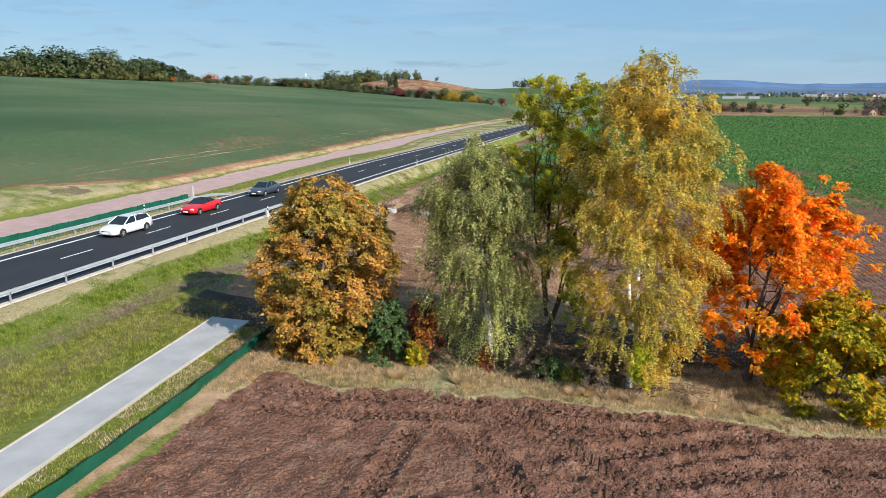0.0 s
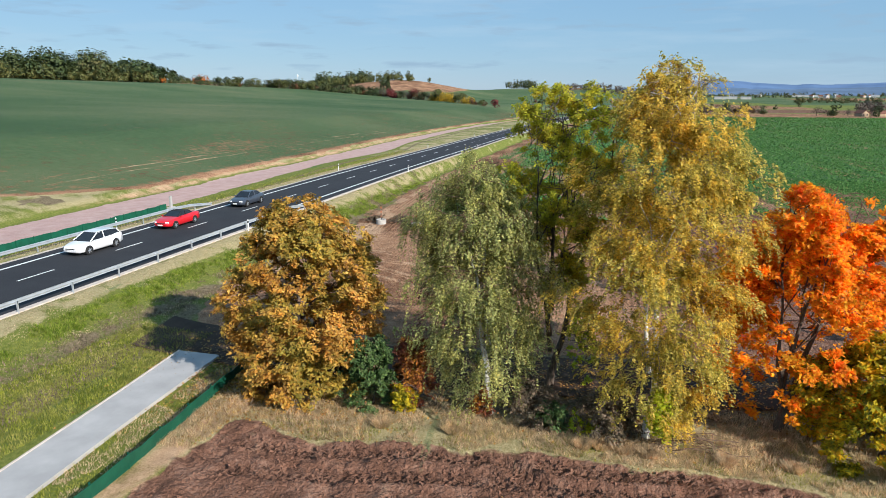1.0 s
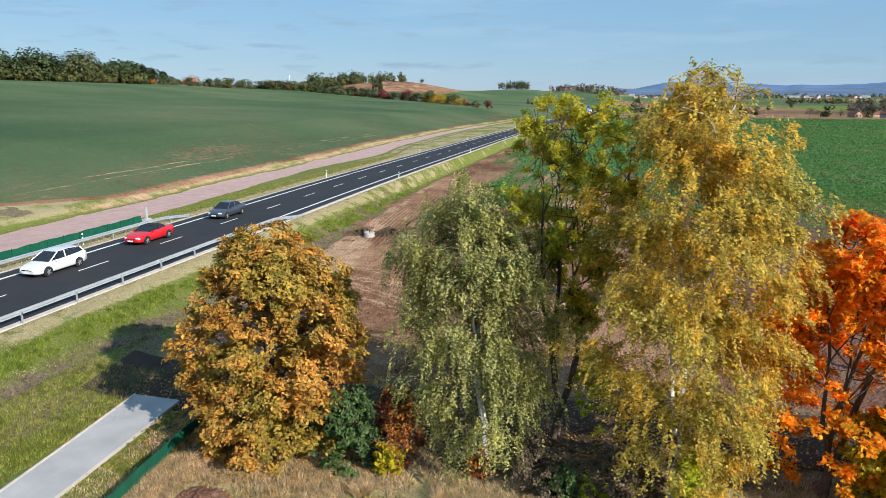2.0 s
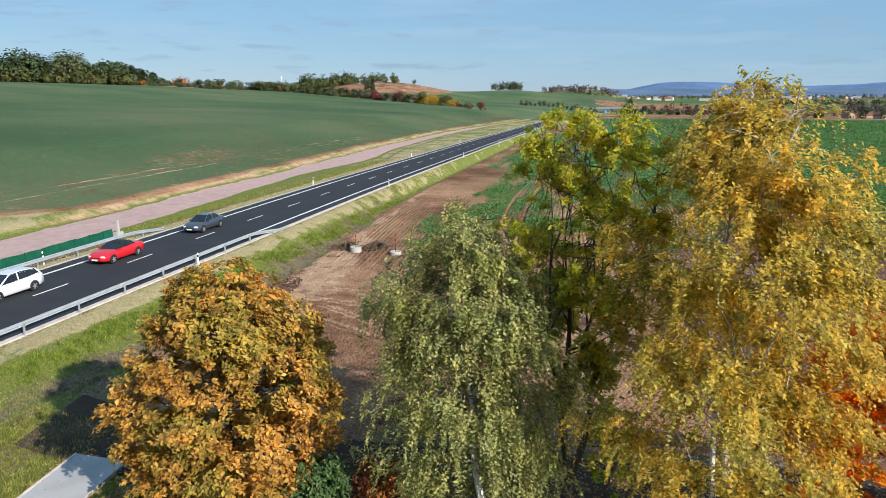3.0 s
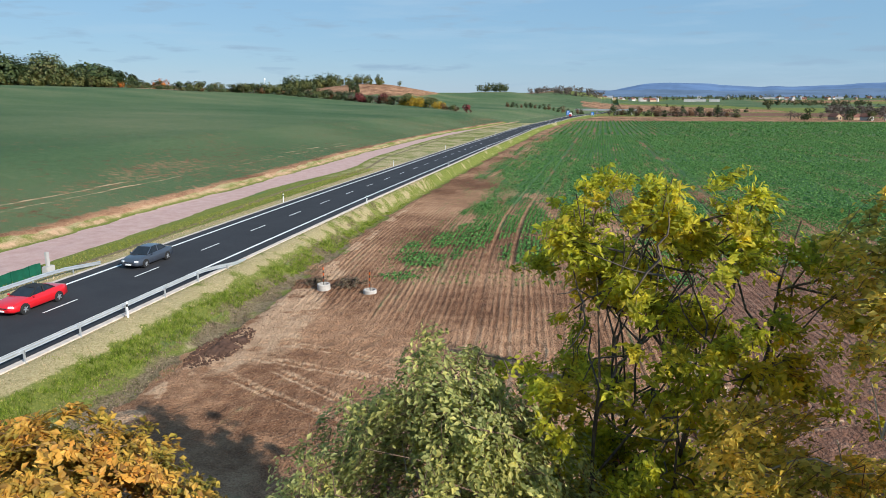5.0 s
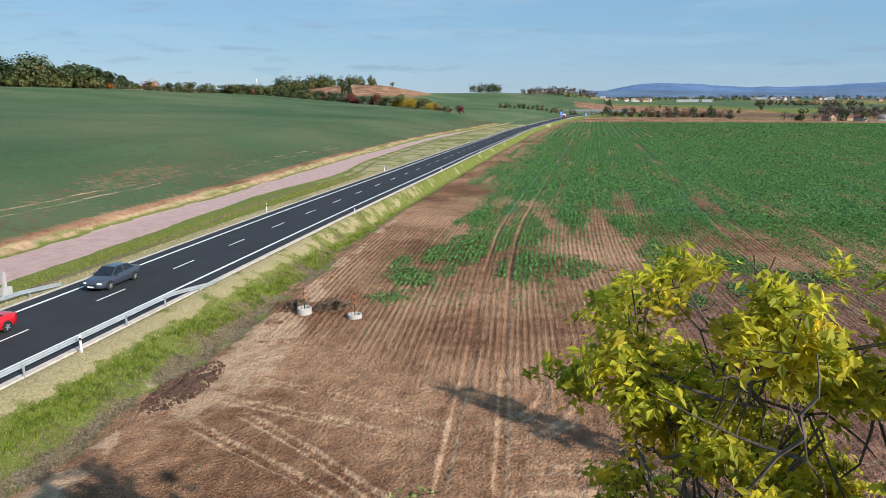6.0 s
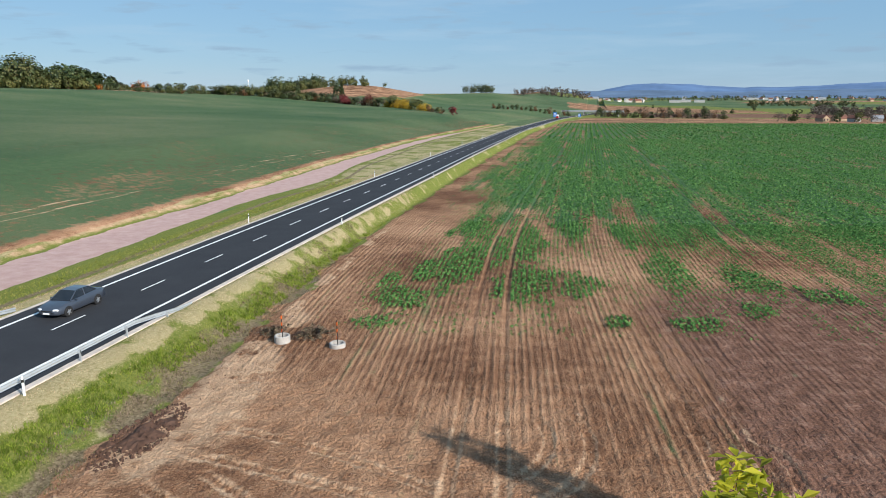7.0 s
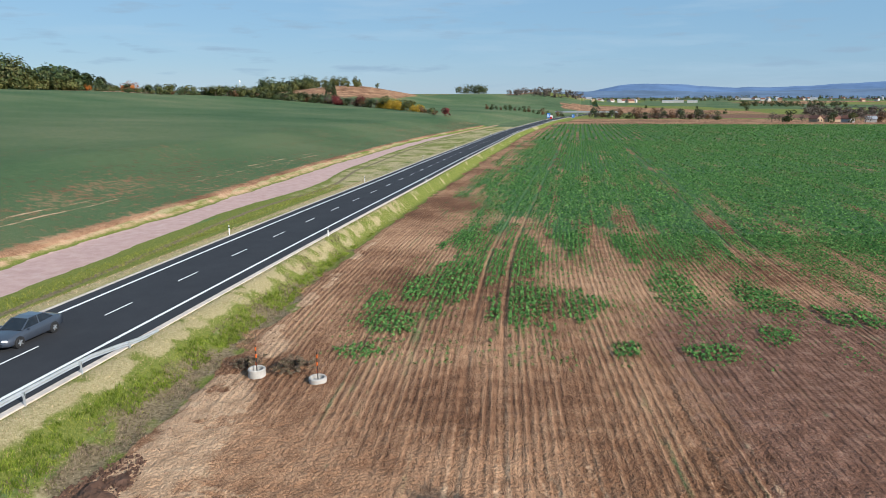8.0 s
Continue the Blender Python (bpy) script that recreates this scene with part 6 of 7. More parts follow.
def car(s, paint, label, kind="saloon", roof_mat=None):
    """A passenger car, its nose along +y. kind: saloon, estate or roadster."""
    x, y = to_xy(s, -1.78 + float(bend(s)))
    root = thing("car", (float(x), float(y), ROAD_Z + float(fall(s)) + 0.004), label, "car", "cars on the road", turn=HEADING + 180)
    body = [(-2.33, 0.66, 0.42, 0.78), (-2.28, 0.80, 0.30, 0.98), (-1.9, 0.88, 0.22, 1.04), (-1.2, 0.91, 0.20, 1.02), (0.0, 0.915, 0.20, 0.98), (0.9, 0.91, 0.20, 0.95), (1.6, 0.89, 0.22, 0.86), (2.1, 0.82, 0.24, 0.74), (2.33, 0.62, 0.30, 0.60), (2.38, 0.5, 0.40, 0.52)]
    if kind == "estate":
        body = [(yy, w, zb, zt + (0.04 if yy < -1.5 else 0)) for yy, w, zb, zt in body]
    rings = []
    for yy, w, zb, zt in body:
        zm = zb + (zt - zb) * 0.62
        rings.append([(-0.82 * w, yy, zb), (-w, yy, zb + 0.10), (-w, yy, zm), (-0.93 * w, yy, zt - 0.03), (-0.80 * w, yy, zt), (0.80 * w, yy, zt), (0.93 * w, yy, zt - 0.03), (w, yy, zm), (w, yy, zb + 0.10), (0.82 * w, yy, zb)])
    b = bmesh.new()
    loft(b, rings)
    for f in b.faces:
        f.smooth = True
    shell = part("body", b, paint, root, "painted body")
    top = {"saloon": [(-1.75, 0.70, 0.60, 1.00), (-1.05, 0.74, 0.56, 1.40), (-0.3, 0.76, 0.58, 1.45), (0.25, 0.76, 0.58, 1.42), (1.05, 0.78, 0.70, 0.96)],
           "estate": [(-2.2, 0.74, 0.66, 1.04), (-1.85, 0.76, 0.60, 1.40), (-0.8, 0.77, 0.60, 1.48), (0.2, 0.77, 0.60, 1.45), (1.1, 0.79, 0.72, 0.96)],
           "roadster": [(-1.45, 0.70, 0.62, 1.02), (-0.85, 0.72, 0.56, 1.32), (-0.3, 0.73, 0.56, 1.35), (0.1, 0.74, 0.58, 1.33), (0.85, 0.78, 0.70, 0.96)]}[kind]
    b = bmesh.new()
    loft(b, [[(-wb, yy, 0.92), (-wt, yy, zt), (wt, yy, zt), (wb, yy, 0.92)] for yy, wb, wt, zt in top])
    part("cabin_glass", b, M_GLASS, root, "dark glazed cabin")
    b = bmesh.new()
    mid = top[1:-1]
    loft(b, [[(-wt - 0.02, yy, zt - 0.05), (-wt + 0.08, yy, zt + 0.025), (wt - 0.08, yy, zt + 0.025), (wt + 0.02, yy, zt - 0.05)] for yy, wb, wt, zt in mid])
    part("roof", b, roof_mat or paint, root, "roof panel")
    for sx in (-1, 1):
        for p0, p1 in (((top[-1][1] * 0.99, top[-1][0], 0.95), (top[-2][2] + 0.01, top[-2][0], top[-2][3])), ((top[0][1] * 0.99, top[0][0], 0.95), (top[1][2] + 0.01, top[1][0], top[1][3])), ((0.765, -0.35, 0.95), (0.595, -0.4, top[2][3]))):
            b = bmesh.new()
            tube(b, [(sx * p0[0], p0[1], p0[2]), (sx * p1[0], p1[1], p1[2])], [0.048, 0.04], 5)
            part("pillar", b, roof_mat or paint, root)
        b = bmesh.new()
        box(b, (0.16, 0.12, 0.12), (sx * 0.98, 0.72, 0.98), 0.03)
        part("mirror", b, paint, root)
        b = bmesh.new()
        box(b, (0.34, 0.16, 0.13), (sx * 0.60, 2.20, 0.64), 0.03, Euler((0, 0, -sx * 0.5)).to_matrix())
        part("headlight", b, M_CHROME, root, "clear headlight")
        b = bmesh.new()
        box(b, (0.30, 0.08, 0.15), (sx * 0.60, -2.27, 0.84), 0.03)
        part("tail_light", b, M_RED, root, "red tail light")
        for yy in (-1.38, 1.42):
            b = bmesh.new()
            tube(b, [(sx * 0.55, yy, 0.34), (sx * 0.917, yy, 0.34)], [0.375, 0.375], 20)
            part("wheel_arch", b, M_BLACK, shell, "dark wheel arch")
            wheel(root, sx * 0.84, yy, 0.33)
    b = bmesh.new()
    box(b, (0.9, 0.06, 0.20), (0, 2.34, 0.50), 0.02)
    part("grille", b, M_BLACK, root, "black grille")
    b = bmesh.new()
    box(b, (0.50, 0.02, 0.11), (0, 2.395, 0.42))
    part("plate", b, M_WHITE, root, "blank white plate")
    return root


P_WHITE = carpaint("white car paint", (0.78, 0.79, 0.80))
P_RED = carpaint("red car paint", (0.62, 0.012, 0.02))
P_GREY = carpaint("dark grey blue car paint", (0.045, 0.055, 0.075))
car(-27.3, P_WHITE, "white estate car with dark windows on the road", "estate")
car(-17.0, P_RED, "bright red roadster with a black fabric roof", "roadster", M_BLACK)
car(-5.0, P_GREY, "dark blue grey saloon car on the road", "saloon")


# ---- the far country ----
def bearing(b, d):
    """A place d metres off, b degrees to the right of north, from over the field."""
    return 0.24 + d * math.sin(radians(b)), 37.2 + d * math.cos(radians(b))


def edge_d(b):
    return float(field_reach(b)) + 4


L_OLIVE = leafy("olive far leaves", [(0.07, 0.085, 0.025), (0.10, 0.115, 0.035), (0.14, 0.13, 0.04)], None, 1.0, 0.2)
L_FARDARK = leafy("dark far leaves", [(0.034, 0.054, 0.022), (0.052, 0.074, 0.028), (0.078, 0.095, 0.034)], [(0.095, 0.095, 0.032), (0.065, 0.082, 0.03), (0.15, 0.115, 0.04)], 0.035, 0.15)
L_WOOD = leafy("dark wood leaves", [(0.030, 0.052, 0.020), (0.048, 0.074, 0.026), (0.075, 0.098, 0.032)], [(0.080, 0.090, 0.028), (0.055, 0.078, 0.026), (0.11, 0.10, 0.034)], 0.03, 0.15)
L_FARRUST = leafy("rust far leaves", [(0.13, 0.065, 0.03), (0.18, 0.085, 0.035), (0.11, 0.075, 0.04)], None, 1.0, 0.2)
L_FARGOLD = leafy("gold far leaves", [(0.48, 0.30, 0.03), (0.58, 0.38, 0.035), (0.40, 0.27, 0.04)], None, 1.0, 0.3)
L_FARORANGE = leafy("orange far leaves", [(0.48, 0.17, 0.03), (0.40, 0.13, 0.025)], None, 1.0, 0.3)
L_FARWINE = leafy("wine far leaves", [(0.15, 0.028, 0.028), (0.20, 0.04, 0.035), (0.11, 0.03, 0.03)], None, 1.0, 0.2)
L_FARGREY = leafy("bare far twigs", [(0.10, 0.075, 0.06), (0.14, 0.105, 0.085), (0.085, 0.075, 0.055)], None, 1.0, 0.15)


def far_crown(h, r, n, size, seed, lo=0.12, conifer=False):
    rng = np.random.default_rng(seed)
    p = []
    lobes = [(rng.uniform(-0.55, 0.55) * r, rng.uniform(-0.55, 0.55) * r, h * rng.uniform(lo + 0.12, 0.82), r * rng.uniform(0.4, 0.75)) for _ in range(7)]
    while len(p) < n:
        if conifer:
            z = rng.uniform(0.08, 1.0)
            a = rng.uniform(0, 6.28)
            q = r * (1.02 - z) * rng.uniform(0.6, 1.0)
            p.append((q * math.cos(a), q * math.sin(a), z * h))
            continue
        lx, ly, lz, lr = lobes[rng.integers(len(lobes))]
        d = rng.normal(0, 1, 3)
        d /= np.linalg.norm(d)
        c = np.array([lx, ly, lz]) + d * lr * rng.uniform(0.7, 1.05) * np.array([1, 1, 0.9])
        if c[2] > h * lo:
            p.append(c)
    p = np.array(p)
    nrm = p - np.array([0, 0, h * 0.45])
    nrm /= np.linalg.norm(nrm, axis=1, keepdims=True) + 1e-9
    nrm[:, 2] += 0.3
    return p, nrm


FAR = {}


def far_tree(kind, b, d, h, group="far trees", label=None, wide=1.0):
    """A far tree: one pattern of each kind, copied."""
    mats = {"dark": L_FARDARK, "olive": L_OLIVE, "rust": L_FARRUST, "gold": L_FARGOLD, "orange": L_FARORANGE, "wine": L_FARWINE, "bare": L_FARGREY, "conifer": L_FARDARK}
    names = {"dark": "dark green tree on the far field edge", "olive": "olive green tree on the far field edge", "rust": "rust brown autumn tree on the far field edge", "gold": "golden yellow autumn shrub in the hedge",
             "orange": "orange autumn tree on the far field edge", "wine": "round wine red shrub at the end of the hedge", "bare": "leafless brown tree in the far row", "conifer": "pointed dark conifer on the far ridge"}
    variant = int(abs(b * 7.3)) % 2
    key = (kind, variant)
    x, y = bearing(b, d)
    z = float(land(np.array([x]), np.array([y]))[0]) - 0.25
    if key not in FAR:
        root = thing("far_tree", (x, y, z), names[kind], "tree", group)
        bm = bmesh.new()
        tube(bm, wander((0, 0, 0), (0.3, 0.2, 5.5), 5, 0.15), [0.28, 0.22, 0.18, 0.12, 0.05], 6)
        for a in range(5):
            tube(bm, wander((0.1, 0.1, 2.0 + 0.5 * a), (2.2 * math.cos(a * 2.4), 2.2 * math.sin(a * 2.4), 4.5 + 0.6 * a), 4, 0.2), [0.1, 0.07, 0.05, 0.02], 4)
        part("trunk", bm, M_BARK, root)
        p, nrm = far_crown(10.0, 2.2 if kind == "conifer" else 4.2, 320 if kind == "bare" else 420, 0.75, 40 + variant + 3 * len(FAR), 0.02, kind == "conifer")
        share("crown", leaf_mesh("crown", p, nrm, 0.62 if kind == "bare" else 1.12, mats[kind], 0.7), root)
        FAR[key] = root
        root.scale = (h / 10 * wide, h / 10 * wide, h / 10)
        return root
    ob = copy_thing(FAR[key], pose(x, y, z, 0, 0, (b * 97) % 360))
    ob.scale = (h / 10 * wide, h / 10 * wide, h / 10)
    return ob


def wood(name, b0, b1, d0, d1, n, h0, h1, material, label, size=1.7, per=70, seed=5, tapered=False):
    """A far wood as one body of many crowns."""
    rng = np.random.default_rng(seed)
    P, N = [], []
    for k in range(n):
        b = rng.uniform(b0, b1)
        x, y = bearing(b, rng.uniform(d0, d1))
        z = float(land(np.array([x]), np.array([y]))[0])
        h = rng.uniform(h0, h1) * (float(np.interp(b, [-38, -34, -31, -29], [1.05, 1.0, 0.85, 0.45])) * (0.92 + 0.14 * math.sin(b * 2.3)) if tapered else 1.0)
        p, nrm = far_crown(h, h * rng.uniform(0.28, 0.4), per, size, seed * 100 + k, 0.02)
        P.append(p + np.array([x, y, z - 0.3]))
        N.append(nrm)
    return tagged(new(name, leaf_mesh(name, np.vstack(P), np.vstack(N), size, material, 0.75)), label, "wood", kind="stuff")


wood("hill_wood", -46, -29.0, 728, 850, 190, 23, 34, L_WOOD, "dark green wood on the hill above the green field", 2.7, 240, 5, True)
wood("hill_wood", -46, -30.6, 723, 745, 46, 11, 20, L_OLIVE, "olive autumn trees before the dark hill wood", 1.9, 200, 6, True)
wood("ridge_wood", -17.6, -13.4, 1150, 1260, 80, 19, 31, L_WOOD, "dark green wood on the ridge behind the hedge", 2.9, 120, 7)
wood("ridge_wood", -21, -9.8, 1040, 1090, 70, 10, 17, L_OLIVE, "olive brown trees before the ridge wood", 2.3, 90, 8)
wood("ridge_copse", -1.9, 0.6, 1290, 1340, 34, 14, 19, L_FARDARK, "dark round copse on the far ridge", 2.2, 70, 9)
wood("village_wood", 2.2, 8.2, 1500, 1680, 90, 10, 17, L_FARGREY, "brown wood on the slope above the village", 2.4, 50, 10)
wood("plain_wood", 20, 27, 1500, 1620, 90, 9, 15, L_FARDARK, "dark strip of wood across the plain", 2.4, 45, 11)
wood("plain_wood", 24.5, 33, 900, 1080, 130, 9, 15, L_FARGREY, "brown bare wood on the plain", 1.9, 60, 12)
wood("plain_wood", 8, 20, 2200, 2600, 120, 9, 14, L_FARDARK, "dark strip of wood across the plain", 3.0, 30, 13)
wood("plain_wood", 16, 36, 2700, 3100, 150, 10, 18, L_FARDARK, "dark strip of wood across the plain", 3.4, 30, 14)

# hedge at the far edge of the green field
far_tree("wine", -2.9, edge_d(-2.9), 7.0, "hedge trees", None, 1.15)
for i in range(62):
    b_ = -3.7 - 0.29 * i
    pick = (i * 7 + 3 * (i // 4)) % 5
    if b_ > -5.0:
        k_, h_ = ("rust", "rust", "olive", "rust", "olive")[pick], 3.4
    elif b_ > -8.6:
        k_, h_ = ("gold", "gold", "olive", "gold", "gold")[pick], 6.4
    elif b_ > -13.5:
        k_, h_ = ("rust", "bare", "wine", "dark", "rust")[pick], 6.0
    else:
        k_, h_ = ("olive", "dark", "dark", "olive", "rust")[pick], 5.4
    far_tree(k_, b_ + 0.05 * math.sin(i * 4.1), edge_d(b_) + 5 * math.sin(i * 2.7), h_ * (0.9 + 0.25 * math.sin(i * 1.9)) * 1.2 * edge_d(b_) / 480, "hedge trees", None, 1.45)
for b_, k_, h_, dd in ((-24.2, "dark", 9.0, 30), (-25.2, "dark", 8.0, 30), (-24.7, "dark", 6.0, 25), (-26.9, "orange", 8.5, 30), (-27.6, "orange", 5.5, 35), (-29.9, "orange", 5.0, 20), (-30.6, "dark", 11.0, 30), (-29.4, "dark", 7.0, 30), (-31.9, "olive", 9.0, 4), (-34.2, "olive", 12.5, 6),
                       (-22.6, "olive", 6.0, 40), (-23.3, "rust", 5.0, 40), (-26.1, "rust", 4.0, 40), (-28.4, "rust", 4.5, 40), (-15.4, "conifer", 11.0, 150), (-11.9, "conifer", 12.0, 150), (-12.3, "dark", 13.0, 160), (-8.4, "olive", 4.5, 420)):
    far_tree(k_, b_, edge_d(b_) + dd, h_ * 0.9 * (edge_d(b_) + dd) / 500, "field edge trees")
# low scrub between the hill wood and the ridge
for i in range(26):
    b_ = -29.0 + 0.37 * i
    far_tree(("dark", "olive", "dark", "rust", "olive", "dark")[(i * 5 + i // 3) % 6], b_ + 0.1 * math.sin(i * 3.3), edge_d(b_) + 14 + 8 * math.sin(i * 2.1), 7.0 + 2.5 * math.sin(i * 1.7), "field edge scrub", None, 1.5)
# rows of trees on the plain
for i in range(17):
    b_ = 0.55 + i * 0.38
    far_tree("dark" if i % 3 else "rust", b_, 790 + 6 * math.sin(i * 2.1), 6.2 + 1.6 * math.sin(i * 1.7), "trees along the crossing road")
for i in range(30):
    b_ = 8.9 + i * 0.33
    far_tree(("bare", "dark", "bare", "rust")[i % 4], b_, 735 - 5.0 * i * 0.4 + 5 * math.sin(i * 1.9), 9.6 + 2.2 * math.sin(i * 1.3), "trees along the field end", None, 1.1)
for b_, h_, k_ in ((22.3, 11, "bare"), (22.8, 8.5, "bare"), (23.4, 11.5, "dark"), (24.3, 8, "bare"), (26.2, 10, "dark"), (26.9, 9, "bare"), (28.3, 10, "bare"), (29.2, 9, "rust"), (30.1, 10, "dark"), (30.8, 9, "bare"), (31.6, 10, "bare"), (27.5, 8, "olive")):
    far_tree(k_, b_, 645 + 18 * math.sin(b_ * 5), h_, "trees by the far houses", None, 1.1)
for b_, h_, d_ in ((17.0, 9, 1150), (20.5, 11, 1180), (14.4, 8, 1100), (13.2, 7, 1300), (19.0, 8, 1010), (24.9, 12, 1200)):
    far_tree("dark", b_, d_, h_, "single trees on the plain")

M_OCHRE = plain("ochre render", (0.42, 0.31, 0.21), 0.9, var=0.2, scale=0.4)
M_RENDER = plain("white render", (0.50, 0.48, 0.46), 0.9, var=0.1, scale=0.4)
M_TILE = plain("red brown roof tiles", (0.18, 0.085, 0.062), 0.85, var=0.25, scale=1.0)
M_SLATE = plain("grey roof sheet", (0.30, 0.31, 0.33), 0.7, var=0.15, scale=0.6)
M_PANE = plain("window pane", (0.03, 0.035, 0.045), 0.2, var=0.2)


def house(b, d, w, dep, h, roof_h, wall, roof, label, category="house", group="far houses", turn=0.0):
    x, y = bearing(b, d)
    z = float(land(np.array([x]), np.array([y]))[0]) - 0.2
    root = thing("house", (x, y, z), label, category, group, turn=turn)
    bm = bmesh.new()
    prof = [(-w / 2, 0), (w / 2, 0), (w / 2, h), (0, h + roof_h * 0.97), (-w / 2, h)]
    loft(bm, [[(px, sy * dep / 2, pz) for px, pz in prof] for sy in (-1, 1)])
    wl = part("wall", bm, wall, root)
    bm = bmesh.new()
    o = 0.4
    t = 0.25
    prof = [(-w / 2 - o, h - o * roof_h / w * 2), (0, h + roof_h), (w / 2 + o, h - o * roof_h / w * 2), (w / 2 + o, h - o * roof_h / w * 2 + t), (0, h + roof_h + t), (-w / 2 - o, h - o * roof_h / w * 2 + t)]
    loft(bm, [[(px, sy * (dep / 2 + o), pz) for px, pz in prof] for sy in (-1, 1)])
    part("roof", bm, roof, root)
    pb = bmesh.new()
    box(pb, (1.1, 0.08, 1.4))
    me = bpy.data.meshes.new("window")
    pb.to_mesh(me)
    pb.free()
    me.materials.append(M_PANE)
    for k in range(max(2, int(w / 3))):
        share("window", me, root, pose(-w / 2 + w * (k + 0.5) / max(2, int(w / 3)), -dep / 2 - 0.03, 1.7))
    for k in range(max(2, int(dep / 3.5))):
        share("window", me, root, pose(w / 2 + 0.03, -dep / 2 + dep * (k + 0.5) / max(2, int(dep / 3.5)), 1.7, 0, 0, 90))
    return root


house(25.2, 640, 6.5, 8, 3.0, 2.2, M_OCHRE, M_TILE, "ochre farmhouse with a brown roof among trees", turn=20)
house(26.3, 650, 6, 11, 2.7, 2.0, M_OCHRE, M_TILE, "long ochre barn with a brown roof among trees", "barn", turn=100)
house(27.2, 640, 6.5, 7.5, 3.1, 2.3, M_RENDER, M_TILE, "pale farmhouse with a brown roof among trees", turn=35)
house(28.6, 655, 6, 7.5, 2.9, 2.1, M_RENDER, M_SLATE, "pale house with a grey roof among trees", turn=70)
house(30.0, 640, 6.5, 8.5, 2.7, 2.0, M_OCHRE, M_TILE, "ochre house with a brown roof among trees", turn=10)
FIRST = [house(6.2, 2000, 10, 12, 5, 4, M_RENDER, M_TILE, "white village house with a red roof", group="village houses", turn=30),
         house(7.4, 2040, 10, 14, 6, 4, M_RENDER, M_SLATE, "white village house with a grey roof", group="village houses", turn=80),
         house(8.3, 1980, 11, 12, 5, 4, M_OCHRE, M_TILE, "ochre village house with a red roof", group="village houses", turn=120)]
rng_v = np.random.default_rng(3)
for k in range(64):
    b_ = rng_v.uniform(3.5, 12.5) if k < 40 else rng_v.uniform(12.5, 30)
    d_ = rng_v.uniform(1850, 2150) if k < 40 else rng_v.uniform(2300, 3000)
    x_, y_ = bearing(b_, d_)
    copy_thing(FIRST[k % 3], pose(x_, y_, float(land(np.array([x_]), np.array([y_]))[0]) - 0.2, 0, 0, rng_v.uniform(0, 180)))
for b_, d_, w_, l_ in ((14.8, 1950, 14, 30), (15.6, 2000, 12, 26), (16.6, 1980, 14, 26), (20.3, 2650, 20, 60), (21.4, 2680, 18, 46), (24.8, 2800, 18, 34)):
    house(b_, d_, w_, l_, 6, 1.2, M_RENDER, M_SLATE, "long white industrial hall with a grey roof", "hall", "industrial halls", 75)


def water_tower():
    x, y = bearing(-19.2, 1250)
    root = thing("water_tower", (x, y, float(land(np.array([x]), np.array([y]))[0]) - 0.3), "slender white tower with a wider head on the ridge", "tower")
    bm = bmesh.new()
    tube(bm, [(0, 0, 0), (0, 0, 12), (0, 0, 27)], [0.55, 0.42, 0.36], 16)
    part("shaft", bm, M_WHITE, root)
    bm = bmesh.new()
    tube(bm, [(0, 0, 26.5), (0, 0, 28.2), (0, 0, 30.2), (0, 0, 31.2)], [0.36, 1.25, 1.25, 0.5], 16)
    part("head", bm, M_WHITE, root)


water_tower()


def sign_gantry(s, u, w, h, lift, label):
    x, y = to_xy(s, u + float(bend(s)))
    root = thing("road_sign", (float(x), float(y), float(land(np.array([float(x)]), np.array([float(y)]))[0]) - 0.2), label, "road sign", "blue road signs", turn=HEADING)
    bm = bmesh.new()
    box(bm, (w, 0.12, h), (0, 0, lift + h / 2), 0.03)
    bd = part("board", bm, M_BLUE, root)
    for k in range(3):
        bm = bmesh.new()
        box(bm, (w * 0.6, 0.02, h * 0.08), (-w * 0.08, -0.075, lift + h * (0.25 + 0.25 * k)))
        part("text_bar", bm, M_WHITE, bd)
    for sx in (-0.35, 0.35):
        bm = bmesh.new()
        tube(bm, [(w * sx, 0.12, 0), (w * sx, 0.12, lift + h)], [0.12, 0.12], 8)
        part("post", bm, M_STEEL, root)


M_BLUE = plain("blue sign face", (0.03, 0.17, 0.55), 0.4, var=0.1)
sign_gantry(600, -9.0, 3.0, 4.2, 1.5, "large blue direction sign on two posts beside the road")
sign_gantry(640, 8.5, 2.6, 3.0, 1.5, "large blue direction sign on two posts beside the road")


def overpass():
    x, y = bearing(8.6, 800)
    root = thing("overpass", (x, y, float(land(np.array([x]), np.array([y]))[0]) - 0.2), "pale concrete road bridge across the plain", "bridge", turn=-18)
    bm = bmesh.new()
    box(bm, (70, 8, 1.0), (0, 0, 5.2), 0.1)
    dk = part("deck", bm, M_CONC, root)
    for sy in (-3.9, 3.9):
        bm = bmesh.new()
        box(bm, (70, 0.2, 0.9), (0, sy, 6.1))
        part("parapet", bm, M_STEEL, dk)
    for sx in (-28, -10, 10, 28):
        bm = bmesh.new()
        box(bm, (1.2, 6, 5.2), (sx, 0, 2.3), 0.1)
        part("pier", bm, M_CONC, root)


overpass()


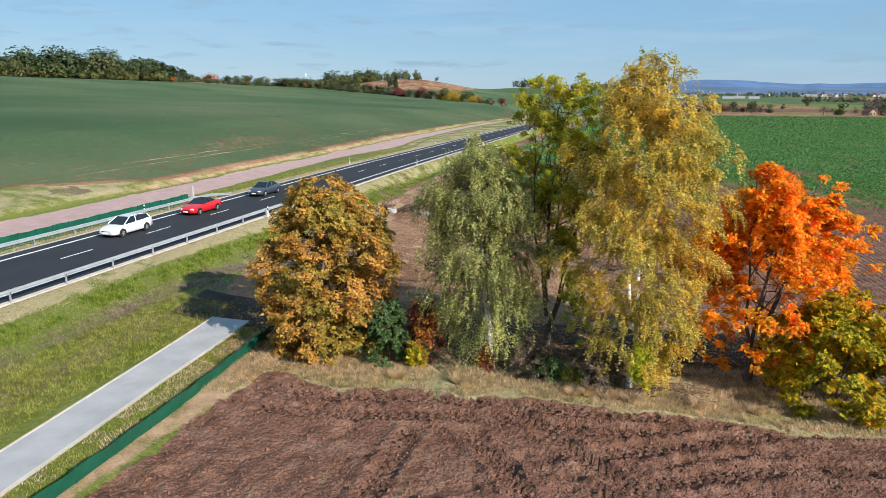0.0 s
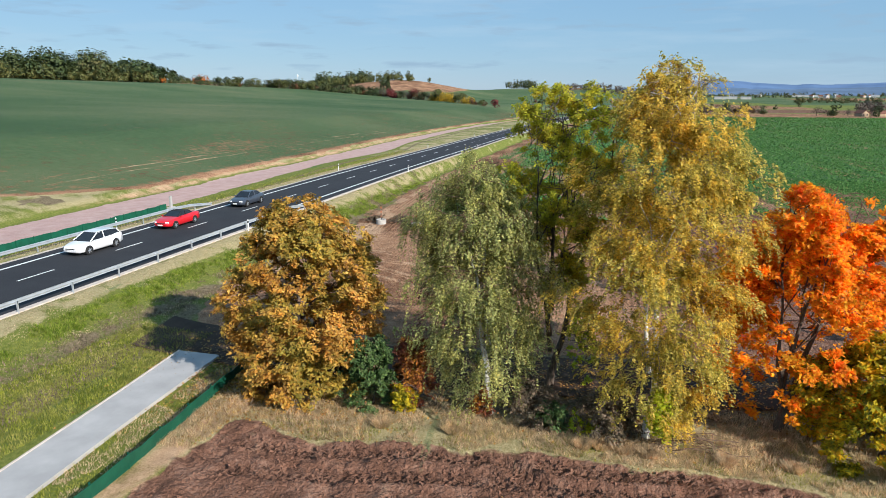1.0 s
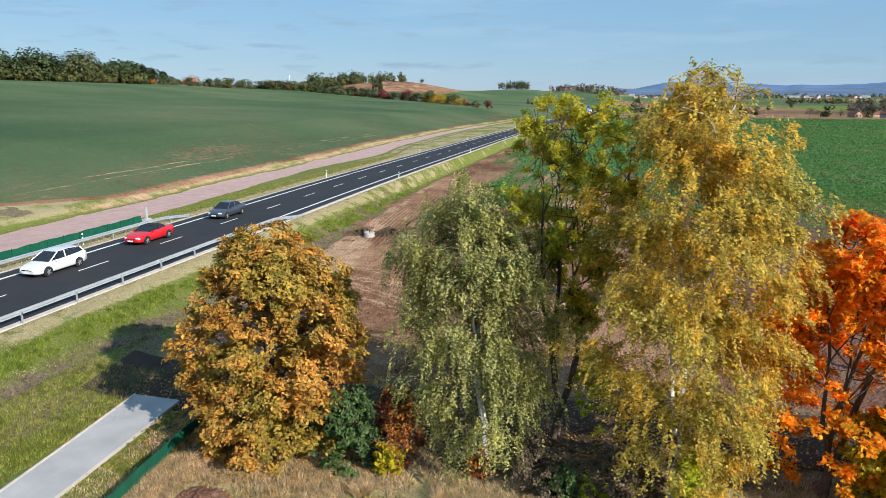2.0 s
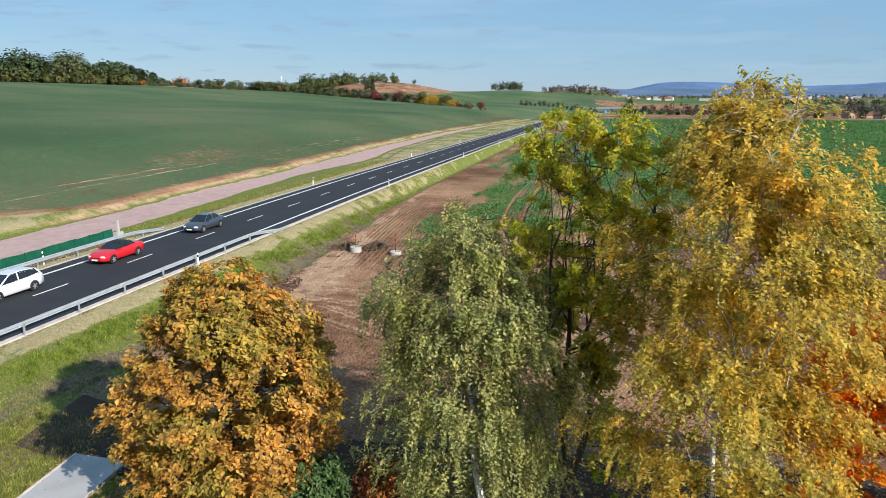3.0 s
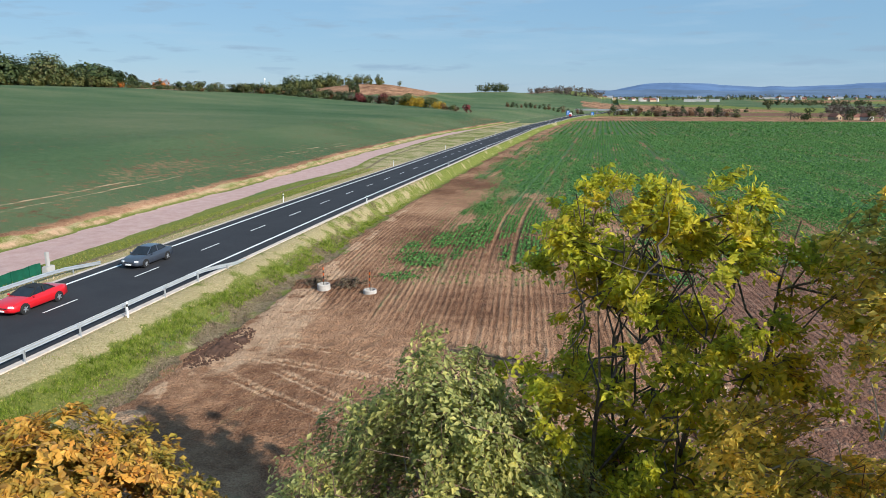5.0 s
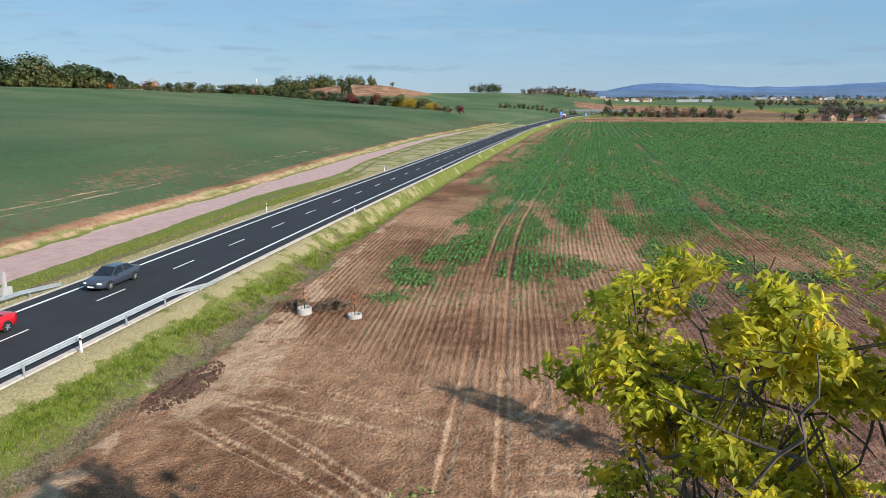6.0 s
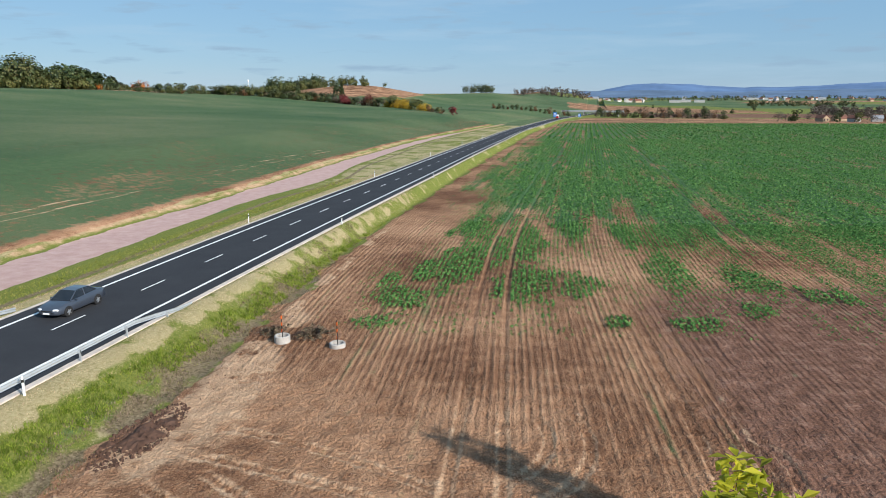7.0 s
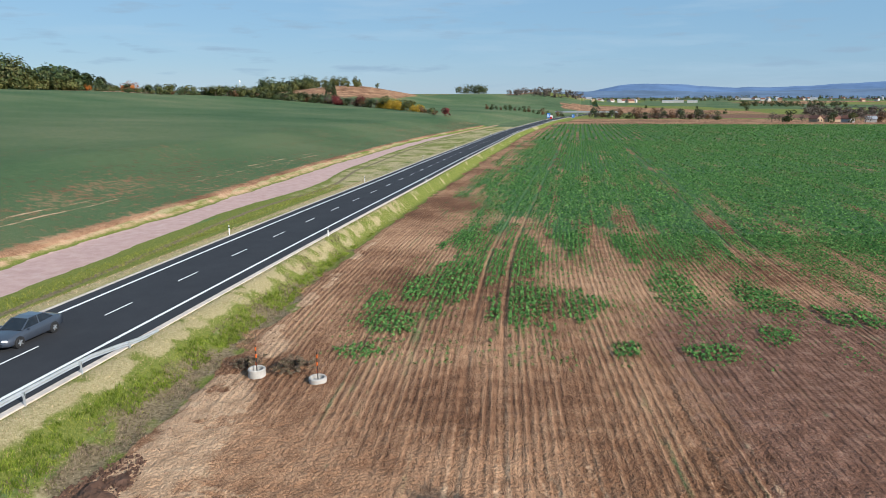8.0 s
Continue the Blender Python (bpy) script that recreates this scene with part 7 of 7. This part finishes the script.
def van(s, u):
    x, y = to_xy(s, u + float(bend(s)))
    root = thing("van", (float(x), float(y), ROAD_Z + float(fall(s)) + 0.004), "white box van far down the road", "van", turn=HEADING + 180)
    bm = bmesh.new()
    box(bm, (2.2, 4.4, 2.4), (0, -0.9, 1.9), 0.08)
    part("box", bm, M_WHITE, root)
    bm = bmesh.new()
    loft(bm, [[(-1.0, yy, 0.4), (-1.0, yy, zt * 0.7), (-0.85, yy, zt), (0.85, yy, zt), (1.0, yy, zt * 0.7), (1.0, yy, 0.4)] for yy, zt in ((1.3, 2.3), (2.2, 2.2), (2.7, 1.4), (3.2, 1.1))])
    part("cab", bm, P_RED, root, "red cab")
    bm = bmesh.new()
    box(bm, (1.6, 0.06, 0.7), (0, 2.52, 1.8), 0.02, Euler((0.6, 0, 0)).to_matrix())
    part("windscreen", bm, M_GLASS, root)
    for sx in (-1, 1):
        for yy in (-2.0, 2.1):
            wheel(root, sx * 0.95, yy, 0.4)


van(560, -1.8)


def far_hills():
    """Low blue hills that close the view; distance haze is painted into their colour."""
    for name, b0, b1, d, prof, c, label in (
            ("backdrop", 7, 40, 4350, [(7, 4), (9, 20), (11, 50), (13, 58), (16, 52), (19, 38), (22, 34), (25, 44), (28, 62), (31, 72), (35, 70), (40, 50)], (0.115, 0.19, 0.33), "wooded hills on the horizon, coloured with blue haze"),
            ("backdrop", 3, 40, 3900, [(3, 0), (6, 10), (9, 18), (13, 18), (17, 14), (22, 14), (27, 26), (31, 36), (36, 34), (40, 20)], (0.11, 0.165, 0.25), "wooded hills before the horizon, coloured with grey blue haze")):
        m = plain("haze tinted hills", c, 1.0, var=0.25, scale=0.004, fine=0.02)
        n = 160
        B = np.linspace(b0, b1, n)
        H = np.interp(B, [p[0] for p in prof], [p[1] for p in prof]) + 5 * (fbm(B, B * 0, 1.3, 4, 8) - 0.5) * 2
        V = []
        for r, k in ((d - 700, 0.0), (d - 350, 0.5), (d - 120, 0.85), (d, 1.0), (d + 160, 0.75), (d + 400, 0.0)):
            for b, h in zip(B, H):
                x, y = bearing(b, r)
                V.append((x, y, -13 + (h + 13) * k + 6 * k * (1 - k) * math.sin(b * 9 + r)))
        V = np.array(V)
        idx = np.arange(6 * n).reshape(6, n)
        f = np.stack([idx[:-1, :-1], idx[:-1, 1:], idx[1:, 1:], idx[1:, :-1]], -1).reshape(-1, 4)
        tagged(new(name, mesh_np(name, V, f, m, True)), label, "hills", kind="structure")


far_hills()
